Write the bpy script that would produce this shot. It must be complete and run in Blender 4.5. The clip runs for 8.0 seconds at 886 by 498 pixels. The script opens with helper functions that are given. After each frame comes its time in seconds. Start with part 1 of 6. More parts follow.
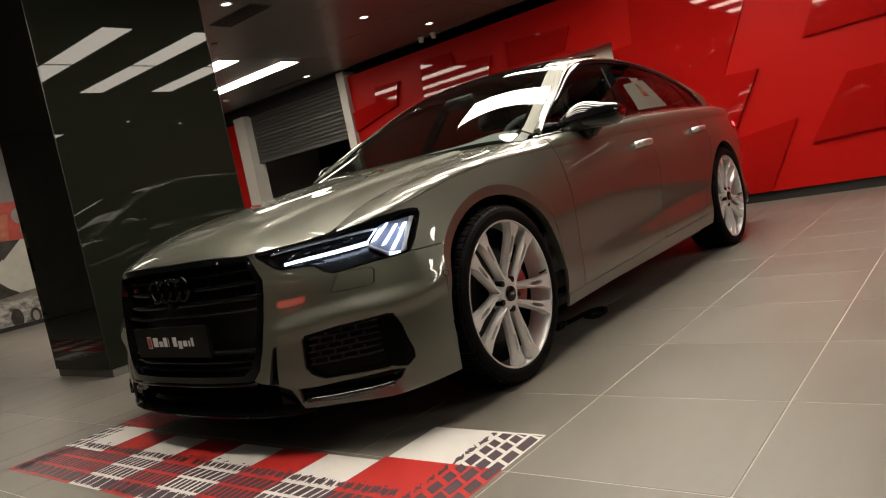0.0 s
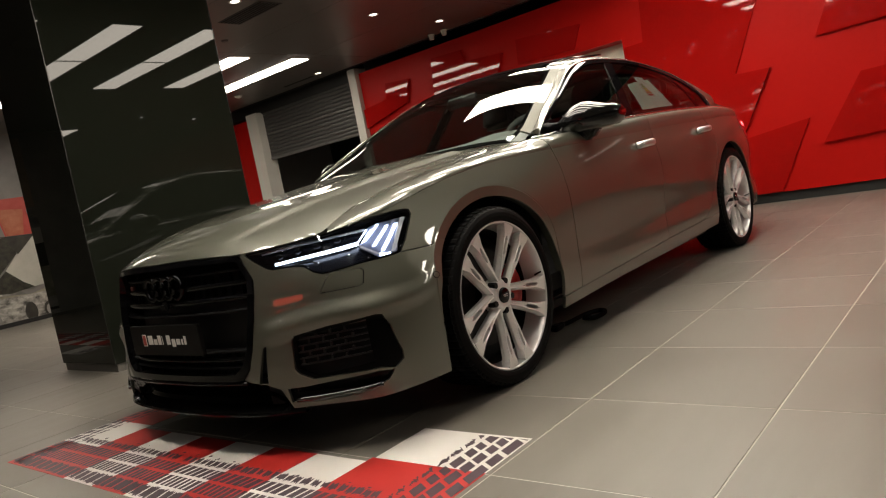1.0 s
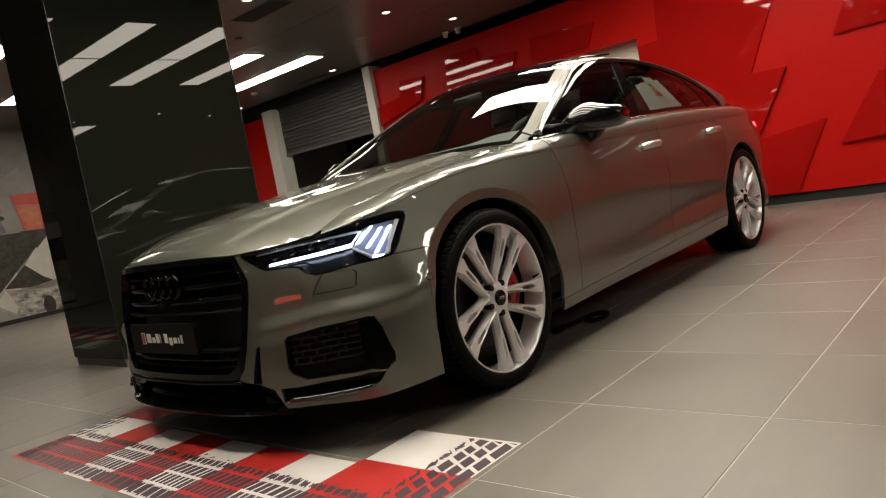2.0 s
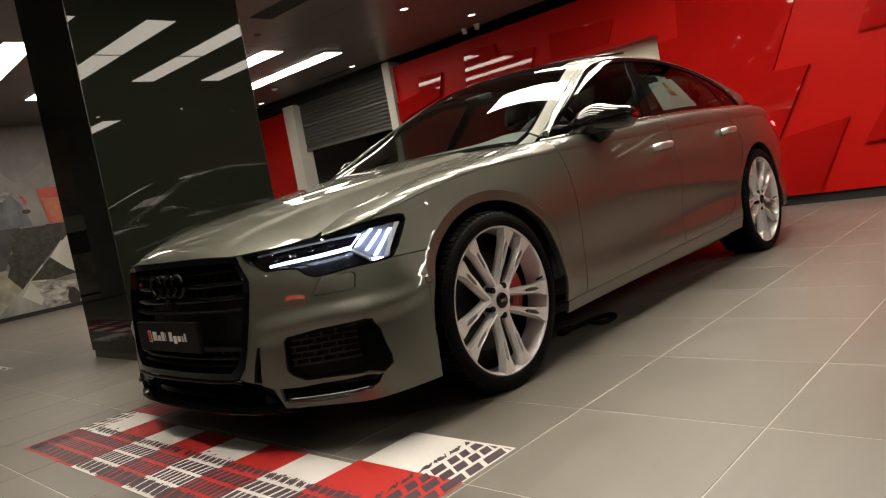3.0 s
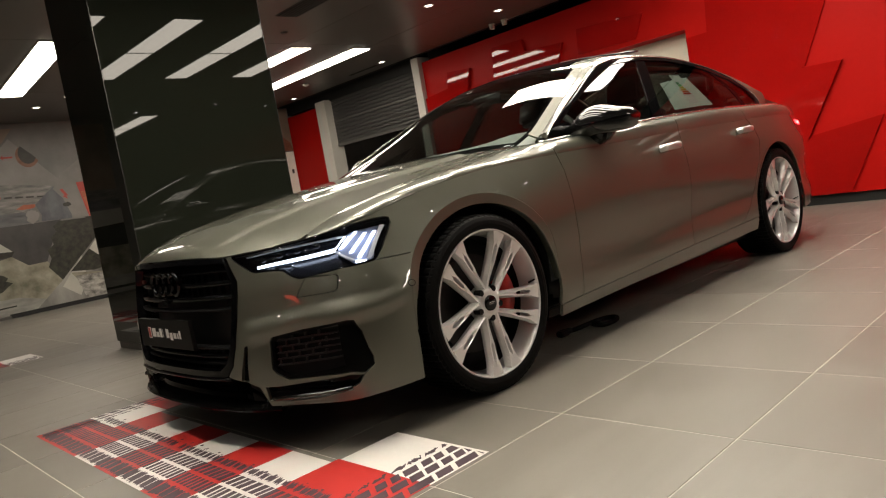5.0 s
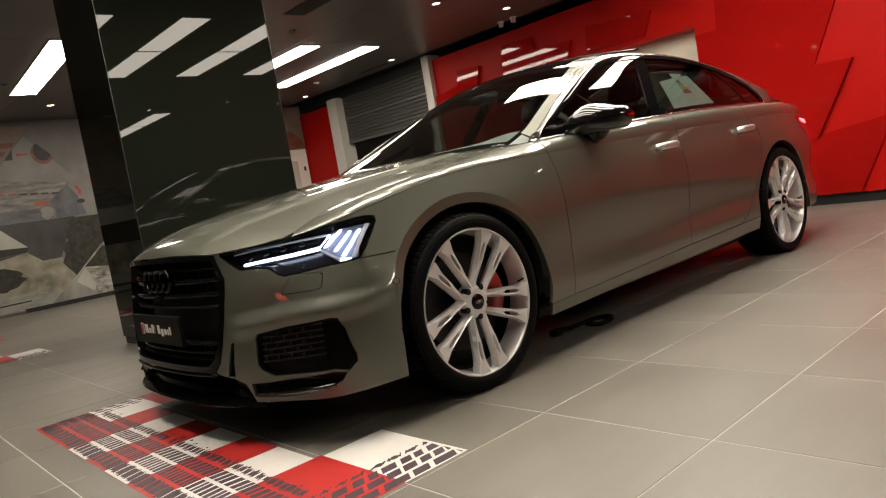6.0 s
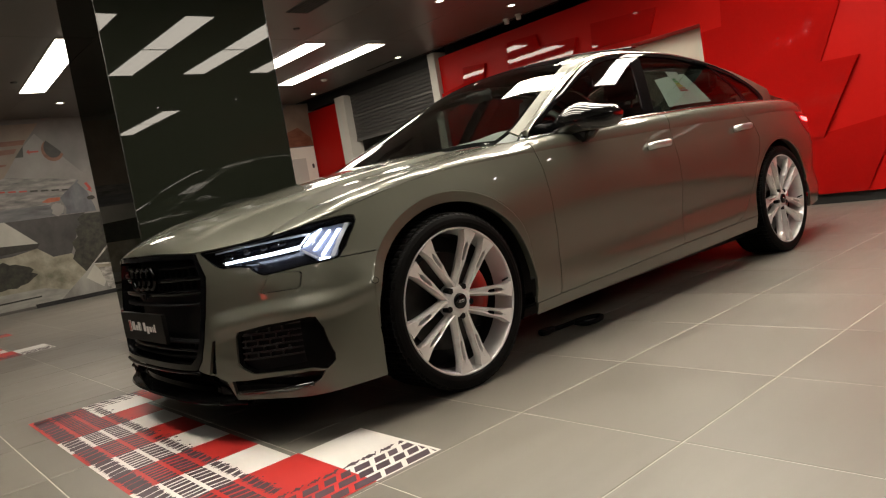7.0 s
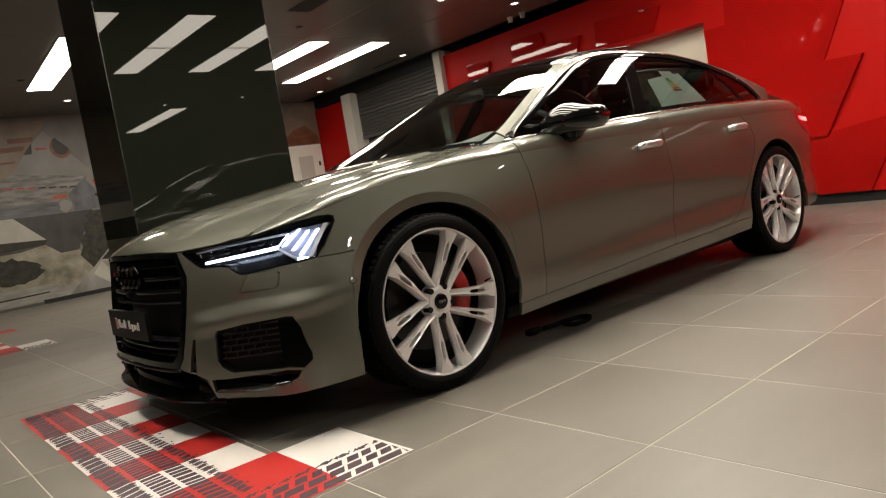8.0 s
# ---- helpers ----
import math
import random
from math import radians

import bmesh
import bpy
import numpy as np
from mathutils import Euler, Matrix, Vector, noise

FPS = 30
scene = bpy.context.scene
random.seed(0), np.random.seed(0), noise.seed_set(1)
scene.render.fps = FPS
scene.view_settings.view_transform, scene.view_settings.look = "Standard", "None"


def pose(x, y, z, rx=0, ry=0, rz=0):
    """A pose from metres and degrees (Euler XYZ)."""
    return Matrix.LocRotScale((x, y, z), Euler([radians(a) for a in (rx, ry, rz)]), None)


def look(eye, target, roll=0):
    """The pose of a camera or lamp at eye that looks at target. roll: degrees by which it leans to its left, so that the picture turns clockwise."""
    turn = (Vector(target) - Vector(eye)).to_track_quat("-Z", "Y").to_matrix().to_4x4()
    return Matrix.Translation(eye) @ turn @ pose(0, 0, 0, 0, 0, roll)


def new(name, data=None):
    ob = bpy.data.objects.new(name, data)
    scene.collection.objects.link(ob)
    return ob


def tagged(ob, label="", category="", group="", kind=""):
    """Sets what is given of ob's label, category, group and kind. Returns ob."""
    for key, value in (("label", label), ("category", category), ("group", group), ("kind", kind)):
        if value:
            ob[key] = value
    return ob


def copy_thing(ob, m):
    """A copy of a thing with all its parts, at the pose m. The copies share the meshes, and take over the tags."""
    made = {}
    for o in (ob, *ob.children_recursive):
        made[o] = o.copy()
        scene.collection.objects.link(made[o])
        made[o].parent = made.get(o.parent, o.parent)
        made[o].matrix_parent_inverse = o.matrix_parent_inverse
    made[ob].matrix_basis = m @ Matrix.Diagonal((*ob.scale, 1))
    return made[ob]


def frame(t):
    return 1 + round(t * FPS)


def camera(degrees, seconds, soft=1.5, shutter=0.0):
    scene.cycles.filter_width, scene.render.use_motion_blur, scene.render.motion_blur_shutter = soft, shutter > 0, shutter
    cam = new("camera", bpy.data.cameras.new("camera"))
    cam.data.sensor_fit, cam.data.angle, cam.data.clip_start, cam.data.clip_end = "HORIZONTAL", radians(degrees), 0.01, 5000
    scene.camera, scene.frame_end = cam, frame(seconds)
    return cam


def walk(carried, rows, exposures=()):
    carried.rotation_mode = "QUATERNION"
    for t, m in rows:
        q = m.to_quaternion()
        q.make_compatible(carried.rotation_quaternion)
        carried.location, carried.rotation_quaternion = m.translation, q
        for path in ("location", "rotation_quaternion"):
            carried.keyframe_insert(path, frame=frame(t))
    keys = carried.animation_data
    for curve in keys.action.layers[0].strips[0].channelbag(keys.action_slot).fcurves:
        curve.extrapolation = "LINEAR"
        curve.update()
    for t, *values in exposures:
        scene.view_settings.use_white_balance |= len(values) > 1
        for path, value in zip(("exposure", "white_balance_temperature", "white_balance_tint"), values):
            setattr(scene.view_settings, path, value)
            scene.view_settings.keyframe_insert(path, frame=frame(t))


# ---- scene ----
cam = camera(64.1, 8.0, soft=1.2)
PATH = [
    (0, (-2.255, -2.442, 0.8), (-0.703, -1.192, 0.629), -11.3),
    (0.5, (-2.227, -2.474, 0.802), (-0.687, -1.21, 0.629), -11.1),
    (1, (-2.198, -2.506, 0.801), (-0.674, -1.222, 0.628), -10.9),
    (1.5, (-2.168, -2.538, 0.801), (-0.659, -1.235, 0.629), -10.7),
    (3, (-2.083, -2.634, 0.82), (-0.64, -1.261, 0.643), -10.1),
    (3.5, (-2.053, -2.669, 0.824), (-0.632, -1.272, 0.647), -9.9),
    (4, (-2.025, -2.71, 0.83), (-0.626, -1.293, 0.653), -9.8),
    (4.5, (-1.992, -2.75, 0.828), (-0.612, -1.313, 0.651), -9.8),
    (6, (-1.883, -2.874, 0.81), (-0.556, -1.387, 0.634), -9.6),
    (6.5, (-1.84, -2.915, 0.803), (-0.53, -1.414, 0.627), -9.5),
    (7, (-1.794, -2.957, 0.799), (-0.498, -1.444, 0.621), -9.5),
    (7.5, (-1.751, -3.001, 0.796), (-0.469, -1.476, 0.616), -9.4),
    (8, (-1.707, -3.041, 0.792), (-0.438, -1.506, 0.612), -9.3),
]
walk(cam, [(t, look(eye, target, roll)) for t, eye, target, roll in PATH], exposures=[(0, -0.06), (2, -0.02), (4, 0.13), (8, 0.25)])

# ---------------------------------------------------------------- light
world = bpy.data.worlds.new("world")
scene.world = world
world.use_nodes = True
world.node_tree.nodes["Background"].inputs[0].default_value = (0.004, 0.004, 0.004, 1)
world.node_tree.nodes["Background"].inputs[1].default_value = 0.3
scene.view_settings.exposure = 0.0

CEIL = 2.75


# ---------------------------------------------------------------- materials
def node_material(name):
    m = bpy.data.materials.new(name)
    m.use_nodes = True
    nt = m.node_tree
    return m, nt, nt.nodes, nt.links, nt.nodes["Principled BSDF"]


def plain(name, colour, rough=0.5, metal=0.0, coat=0.0, vary=0.12, scale=6.0, bump=0.0, bump_scale=80.0, ior=1.5):
    """A surface of one paint with two scales of slight variation and a fine relief."""
    m, nt, nodes, links, b = node_material(name)
    co = nodes.new("ShaderNodeTexCoord")
    n1 = nodes.new("ShaderNodeTexNoise")
    n1.inputs["Scale"].default_value = scale
    n1.inputs["Detail"].default_value = 6
    links.new(co.outputs["Object"], n1.inputs["Vector"])
    mix = nodes.new("ShaderNodeMix")
    mix.data_type = "RGBA"
    lo = [c * (1 - vary) for c in colour]
    hi = [min(1.0, c * (1 + vary)) for c in colour]
    mix.inputs[6].default_value, mix.inputs[7].default_value = (*lo, 1), (*hi, 1)
    links.new(n1.outputs["Fac"], mix.inputs[0])
    links.new(mix.outputs[2], b.inputs["Base Color"])
    rr = nodes.new("ShaderNodeMapRange")
    rr.inputs[3].default_value, rr.inputs[4].default_value = max(0.0, rough * 0.85), min(1.0, rough * 1.15)
    links.new(n1.outputs["Fac"], rr.inputs[0])
    links.new(rr.outputs[0], b.inputs["Roughness"])
    b.inputs["Metallic"].default_value = metal
    b.inputs["Coat Weight"].default_value = coat
    b.inputs["Coat Roughness"].default_value = 0.02
    b.inputs["IOR"].default_value = ior
    if bump:
        n2 = nodes.new("ShaderNodeTexNoise")
        n2.inputs["Scale"].default_value = bump_scale
        n2.inputs["Detail"].default_value = 4
        links.new(co.outputs["Object"], n2.inputs["Vector"])
        bp = nodes.new("ShaderNodeBump")
        bp.inputs["Strength"].default_value = bump
        bp.inputs["Distance"].default_value = 0.003
        links.new(n2.outputs["Fac"], bp.inputs["Height"])
        links.new(bp.outputs[0], b.inputs["Normal"])
    return m


def glow(name, colour, strength):
    m, nt, nodes, links, b = node_material(name)
    b.inputs["Base Color"].default_value = (0.8, 0.8, 0.8, 1)
    b.inputs["Emission Color"].default_value = (*colour, 1)
    b.inputs["Emission Strength"].default_value = strength
    return m


def glass(name, tint, rough=0.0):
    """Thin tinted glass: a clear pane with its mirror reflection."""
    m, nt, nodes, links, b = node_material(name)
    nodes.remove(b)
    out = nodes["Material Output"]
    tr = nodes.new("ShaderNodeBsdfTransparent")
    tr.inputs[0].default_value = (*tint, 1)
    gl = nodes.new("ShaderNodeBsdfGlossy")
    gl.inputs["Roughness"].default_value = rough
    lw = nodes.new("ShaderNodeLayerWeight")
    lw.inputs[0].default_value = 0.5
    pw = nodes.new("ShaderNodeMath")
    pw.operation = "POWER"
    pw.inputs[1].default_value = 4.2
    links.new(lw.outputs["Facing"], pw.inputs[0])
    fr = nodes.new("ShaderNodeMath")
    fr.operation = "MULTIPLY_ADD"
    fr.inputs[1].default_value, fr.inputs[2].default_value = 0.92, 0.07
    links.new(pw.outputs[0], fr.inputs[0])
    mx = nodes.new("ShaderNodeMixShader")
    links.new(fr.outputs[0], mx.inputs[0])
    links.new(tr.outputs[0], mx.inputs[1])
    links.new(gl.outputs[0], mx.inputs[2])
    links.new(mx.outputs[0], out.inputs[0])
    return m


def tile_material():
    """Satin grey porcelain: cloudy body, slight shift from tile to tile, soft smears in the gloss."""
    m, nt, nodes, links, b = node_material("floor_tile")
    geo = nodes.new("ShaderNodeNewGeometry")
    info = nodes.new("ShaderNodeObjectInfo")
    add = nodes.new("ShaderNodeMath")
    add.operation = "ADD"
    links.new(geo.outputs["Random Per Island"], add.inputs[0])
    links.new(info.outputs["Random"], add.inputs[1])
    fr = nodes.new("ShaderNodeMath")
    fr.operation = "FRACT"
    links.new(add.outputs[0], fr.inputs[0])
    n1 = nodes.new("ShaderNodeTexNoise")
    n1.inputs["Scale"].default_value = 2.2
    n1.inputs["Detail"].default_value = 8
    n1.inputs["Roughness"].default_value = 0.6
    links.new(geo.outputs["Position"], n1.inputs["Vector"])
    n2 = nodes.new("ShaderNodeTexNoise")
    n2.inputs["Scale"].default_value = 240
    n2.inputs["Detail"].default_value = 3
    links.new(geo.outputs["Position"], n2.inputs["Vector"])
    mix = nodes.new("ShaderNodeMix")
    mix.data_type = "RGBA"
    mix.inputs[6].default_value, mix.inputs[7].default_value = (0.105, 0.096, 0.081, 1), (0.285, 0.264, 0.228, 1)
    w = nodes.new("ShaderNodeMath")
    w.operation = "MULTIPLY_ADD"
    w.inputs[1].default_value = 0.8
    w2 = nodes.new("ShaderNodeMath")
    w2.operation = "MULTIPLY_ADD"
    links.new(fr.outputs[0], w2.inputs[0])
    w2.inputs[1].default_value, w2.inputs[2].default_value = 0.13, 0.01
    links.new(w2.outputs[0], w.inputs[2])
    links.new(w.outputs[0], mix.inputs[0])
    links.new(mix.outputs[2], b.inputs["Base Color"])
    rr = nodes.new("ShaderNodeMapRange")
    rr.inputs[1].default_value, rr.inputs[2].default_value = 0.3, 0.7
    rr.inputs[3].default_value, rr.inputs[4].default_value = 0.30, 0.46
    # long wiped streaks in the gloss
    mp = nodes.new("ShaderNodeMapping")
    mp.inputs["Scale"].default_value = (1.3, 7.0, 1.0)
    mp.inputs["Rotation"].default_value = (0, 0, 0.35)
    links.new(geo.outputs["Position"], mp.inputs["Vector"])
    n3 = nodes.new("ShaderNodeTexNoise")
    n3.inputs["Scale"].default_value = 1.6
    n3.inputs["Detail"].default_value = 7
    n3.inputs["Roughness"].default_value = 0.65
    links.new(mp.outputs[0], n3.inputs["Vector"])
    av = nodes.new("ShaderNodeMix")
    av.inputs[0].default_value = 0.6
    links.new(n1.outputs["Fac"], av.inputs[2])
    links.new(n3.outputs["Fac"], av.inputs[3])
    links.new(av.outputs[0], rr.inputs[0])
    links.new(av.outputs[0], w.inputs[0])
    links.new(rr.outputs[0], b.inputs["Roughness"])
    bp = nodes.new("ShaderNodeBump")
    bp.inputs["Strength"].default_value, bp.inputs["Distance"].default_value = 0.08, 0.002
    links.new(n2.outputs["Fac"], bp.inputs["Height"])
    links.new(bp.outputs[0], b.inputs["Normal"])
    return m


M_TILE = tile_material()
M_GROUT = plain("grout", (0.55, 0.52, 0.46), rough=0.85, bump=0.2)
M_CEIL = plain("ceiling_panel", (0.125, 0.115, 0.105), rough=0.36, metal=0.3, vary=0.06, scale=0.8)
M_RED = plain("red_satin", (0.43, 0.008, 0.006), rough=0.36, vary=0.06, scale=1.2, ior=1.15)
M_REDPANEL = plain("red_gloss", (0.34, 0.006, 0.005), rough=0.03, vary=0.05, scale=1.2, ior=1.45)
M_REDDIM = plain("red_dark_satin", (0.032, 0.018, 0.015), rough=0.5, vary=0.1, scale=1.2)
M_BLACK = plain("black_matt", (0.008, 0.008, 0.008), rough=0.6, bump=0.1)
M_BLACKGLASS = plain("black_stone", (0.009, 0.0105, 0.0075), rough=0.012, vary=0.2, scale=1.0, ior=1.31)
M_WHITE = plain("white_paint", (0.62, 0.6, 0.55), rough=0.45, vary=0.05, bump=0.05)
M_SHUTTER = plain("shutter_metal", (0.09, 0.088, 0.085), rough=0.45, metal=0.5, vary=0.1)
M_WALL = plain("grey_wall", (0.2, 0.19, 0.18), rough=0.7, vary=0.1, bump=0.1)
M_LAMP = glow("lamp_diffuser", (1.0, 0.9, 0.76), 19.5)
M_LAMPFAR = glow("far_lamp_diffuser", (1.0, 0.9, 0.76), 12.5)
M_SPOT = glow("downlight_lens", (1.0, 0.90, 0.78), 5.0)
M_PIN = glow("pin_light_lens", (1.0, 0.93, 0.84), 50.0)


# ---------------------------------------------------------------- mesh helpers
def link_mesh(name, bm, material, parent=None, label="", smooth=False):
    me = bpy.data.meshes.new(name)
    bm.to_mesh(me)
    bm.free()
    for mm in (material if isinstance(material, (list, tuple)) else [material]):
        me.materials.append(mm)
    if smooth:
        for p in me.polygons:
            p.use_smooth = True
    ob = new(name, me)
    ob.parent = parent
    if label:
        tagged(ob, label)
    return ob


def part(name, bm, material, parent, label="", smooth=False):
    return link_mesh(name, bm, material, parent, label, smooth)


def thing(name, at, label, category, group="", kind=""):
    ob = new(name)
    ob.location = at
    return tagged(ob, label, category, group, kind)


def add_box(bm, lo, hi, bevel=0.0):
    x0, y0, z0 = lo
    x1, y1, z1 = hi
    vs = [bm.verts.new(c) for c in ((x0, y0, z0), (x1, y0, z0), (x1, y1, z0), (x0, y1, z0), (x0, y0, z1), (x1, y0, z1), (x1, y1, z1), (x0, y1, z1))]
    fs = [bm.faces.new([vs[i] for i in f]) for f in ((0, 3, 2, 1), (4, 5, 6, 7), (0, 1, 5, 4), (1, 2, 6, 5), (2, 3, 7, 6), (3, 0, 4, 7))]
    if bevel:
        es = list({e for f in fs for e in f.edges})
        bmesh.ops.bevel(bm, geom=es, offset=bevel, segments=2, affect="EDGES")
    return bm


def box(lo, hi, bevel=0.0):
    return add_box(bmesh.new(), lo, hi, bevel)


def add_prism(bm, poly, a, b, axis="x"):
    """A prism over a polygon: axis x takes (y, z) points from x=a to x=b; y takes (x, z); z takes (x, y)."""
    put = {"x": lambda p, h: (h, p[0], p[1]), "y": lambda p, h: (p[0], h, p[1]), "z": lambda p, h: (p[0], p[1], h)}[axis]
    v0 = [bm.verts.new(put(p, a)) for p in poly]
    v1 = [bm.verts.new(put(p, b)) for p in poly]
    n = len(poly)
    bm.faces.new(v0)
    bm.faces.new(v1[::-1])
    for i in range(n):
        bm.faces.new((v0[i], v1[i], v1[(i + 1) % n], v0[(i + 1) % n]))
    bmesh.ops.recalc_face_normals(bm, faces=bm.faces[:])
    return bm


def prism(poly, a, b, axis="x"):
    return add_prism(bmesh.new(), poly, a, b, axis)


M_CREAM = plain("cream_paint", (0.78, 0.74, 0.62), rough=0.6, vary=0.05)
M_BRIGHT = plain("white_door_paint", (0.92, 0.90, 0.82), rough=0.4, vary=0.04)
M_UNSEEN = plain("unseen_wall_blue_grey", (0.07, 0.078, 0.095), rough=0.15, vary=0.3, scale=0.6)
M_SHUTTERBAR = plain("shutter_bar", (0.16, 0.155, 0.15), rough=0.4, metal=0.5)
M_PLINTH = plain("plinth_stone", (0.10, 0.095, 0.085), rough=0.5, bump=0.1)
M_BEAD = plain("corner_bead", (0.020, 0.021, 0.018), rough=0.25)


def mural_print(name, a, b, scale, stretch=1.0):
    """Matt print: cloudy mix of two inks."""
    m, nt, nodes, links, bs = node_material(name)
    co = nodes.new("ShaderNodeTexCoord")
    mp = nodes.new("ShaderNodeMapping")
    mp.inputs["Scale"].default_value = (1, 1, stretch)
    links.new(co.outputs["Object"], mp.inputs["Vector"])
    n1 = nodes.new("ShaderNodeTexNoise")
    n1.inputs["Scale"].default_value = scale
    n1.inputs["Detail"].default_value = 8
    n1.inputs["Roughness"].default_value = 0.62
    links.new(mp.outputs[0], n1.inputs["Vector"])
    rp = nodes.new("ShaderNodeValToRGB")
    rp.color_ramp.elements[0].position, rp.color_ramp.elements[1].position = 0.35, 0.68
    rp.color_ramp.elements[0].color, rp.color_ramp.elements[1].color = (*a, 1), (*b, 1)
    links.new(n1.outputs["Fac"], rp.inputs[0])
    links.new(rp.outputs[0], bs.inputs["Base Color"])
    bs.inputs["Roughness"].default_value = 0.45
    return m


INK = {name: mural_print("mural_" + name, lo, hi, scale, stretch) for name, lo, hi, scale, stretch in (
    ("grey", (0.151, 0.145, 0.14), (0.233, 0.222, 0.211), 1.5, 1.0),
    ("beige", (0.198, 0.151, 0.117), (0.314, 0.251, 0.193), 1.6, 1.0),
    ("pale", (0.190, 0.180, 0.170), (0.320, 0.308, 0.288), 0.9, 1.0),
    ("rust", (0.163, 0.0583, 0.0292), (0.256, 0.117, 0.07), 4.0, 3.0),
    ("machine", (0.105, 0.105, 0.105), (0.35, 0.328, 0.302), 3.0, 5.0),
    ("band", (0.060, 0.062, 0.068), (0.230, 0.230, 0.236), 1.2, 6.0),
    ("slate", (0.016, 0.016, 0.018), (0.095, 0.090, 0.084), 1.1, 0.7),
    ("blue", (0.040, 0.044, 0.056), (0.170, 0.176, 0.192), 3.0, 0.6),
    ("white", (0.397, 0.397, 0.35), (0.536, 0.524, 0.467), 2.0, 1.0),
    ("dark", (0.014, 0.0128, 0.00934), (0.0408, 0.0397, 0.0292), 9.0, 1.0),
    ("leaf", (0.007, 0.0075, 0.0045), (0.042, 0.043, 0.027), 14.0, 1.0),
    ("dust", (0.14, 0.134, 0.0934), (0.397, 0.373, 0.292), 3.5, 1.0),
    ("road", (0.211, 0.211, 0.193), (0.397, 0.39, 0.35), 2.5, 3.0),
    ("ramp", (0.060, 0.060, 0.057), (0.35, 0.343, 0.314), 1.4, 0.4),
    ("red", (0.397, 0.0408, 0.0292), (0.49, 0.07, 0.0524), 5.0, 1.0),
    ("orange", (0.373, 0.0816, 0.035), (0.49, 0.175, 0.0934), 8.0, 1.0),
    ("vehicle", (0.0583, 0.0583, 0.0524), (0.56, 0.536, 0.49), 9.0, 1.6),
)}

# ---------------------------------------------------------------- room
X0, X1, Y0, Y1 = -16.0, 5.56, -9.5, 8.8
WALLX = 5.5
PITCH, GX, GY = 0.600, -0.150, -1.299


def structure(name, bm, material, label, category="wall"):
    return tagged(link_mesh(name, bm, material), label, category, kind="structure")


floor_ob = structure("floor", box((X0 - 0.2, Y0 - 0.2, -0.2), (X1 + 3.2, Y1 + 0.2, -0.0012)), M_GROUT, "grey porcelain tiled showroom floor with pale joints", "floor")


def ceiling_mesh():
    """Metal panels with fine open joints under a backing."""
    bm = bmesh.new()
    add_box(bm, (X0 - 0.2, Y0 - 0.2, CEIL + 0.012), (5.3, Y1 + 0.2, CEIL + 0.15))
    nx, ny = 18, 8
    ys = [Y0 - 0.2 + (Y1 + 0.4 - Y0) * j / ny for j in range(ny + 1)]
    xs = [5.3 - 1.215 * i for i in range(nx + 1)]
    for i in range(nx):
        for j in range(ny):
            add_box(bm, (xs[i + 1] + 0.0025, ys[j] + 0.0025, CEIL), (xs[i] - 0.0025, ys[j + 1] - 0.0025, CEIL + 0.011))
    return bm


structure("ceiling", ceiling_mesh(), M_CEIL, "satin grey metal panel ceiling with fine joints", "ceiling")
structure("ceiling_cove", box((5.3, Y0 - 0.2, CEIL + 0.12), (X1 + 3.2, Y1 + 0.2, CEIL + 0.25)), M_BLACK, "black recess where ceiling meets the wall", "ceiling")
structure("cove_edge", box((5.285, Y0 - 0.2, CEIL - 0.012), (5.312, Y1, CEIL + 0.15)), M_BLACK, "black edge strip of the ceiling", "ceiling")
structure("wall_back", box((X0 - 0.2, Y1, -0.0012), (X1 + 3.2, Y1 + 0.2, CEIL)), M_WALL, "grey wall behind the printed mural")
# Unseen walls close the room; their tones are set for the car's reflections.
structure("dado_front", box((X0 - 0.2, Y0 - 0.2, -0.0012), (X1 + 3.2, Y0, 1.1)), M_WALL, "plain grey wall foot that closes the showroom")
structure("wall_front", box((X0 - 0.2, Y0 - 0.2, 1.1), (X1 + 3.2, Y0, CEIL)), M_REDDIM, "dark red wall that closes the showroom")
structure("wall_left", box((X0 - 0.2, Y0, -0.0012), (X0, Y1, CEIL)), M_UNSEEN, "plain blue-grey wall, out of view, that closes the showroom")

# red feature wall with the pale niche cut through it
NY0, NY1, NZ0, NZ1 = 0.84, 2.55, 0.70, 2.03


def pierced_wall():
    """One slab with a rectangular opening through it."""
    bm = bmesh.new()
    ys, zs = (Y0, NY0, NY1, 4.95), (0.10, NZ0, NZ1, 2.67)
    v = {(i, j, k): bm.verts.new((WALLX + 0.3 * k, ys[i], zs[j])) for i in range(4) for j in range(4) for k in range(2)}
    for i in range(3):
        for j in range(3):
            if (i, j) != (1, 1):
                for k in range(2):
                    bm.faces.new((v[i, j, k], v[i + 1, j, k], v[i + 1, j + 1, k], v[i, j + 1, k]))
    for a, b in (((0, 0), (1, 0)), ((1, 0), (2, 0)), ((2, 0), (3, 0)), ((0, 3), (1, 3)), ((1, 3), (2, 3)), ((2, 3), (3, 3)), ((0, 0), (0, 1)), ((0, 1), (0, 2)), ((0, 2), (0, 3)), ((3, 0), (3, 1)), ((3, 1), (3, 2)), ((3, 2), (3, 3)), ((1, 1), (2, 1)), ((1, 2), (2, 2)), ((1, 1), (1, 2)), ((2, 1), (2, 2))):
        bm.faces.new((v[(*a, 0)], v[(*b, 0)], v[(*b, 1)], v[(*a, 1)]))
    bmesh.ops.recalc_face_normals(bm, faces=bm.faces[:])
    return bm


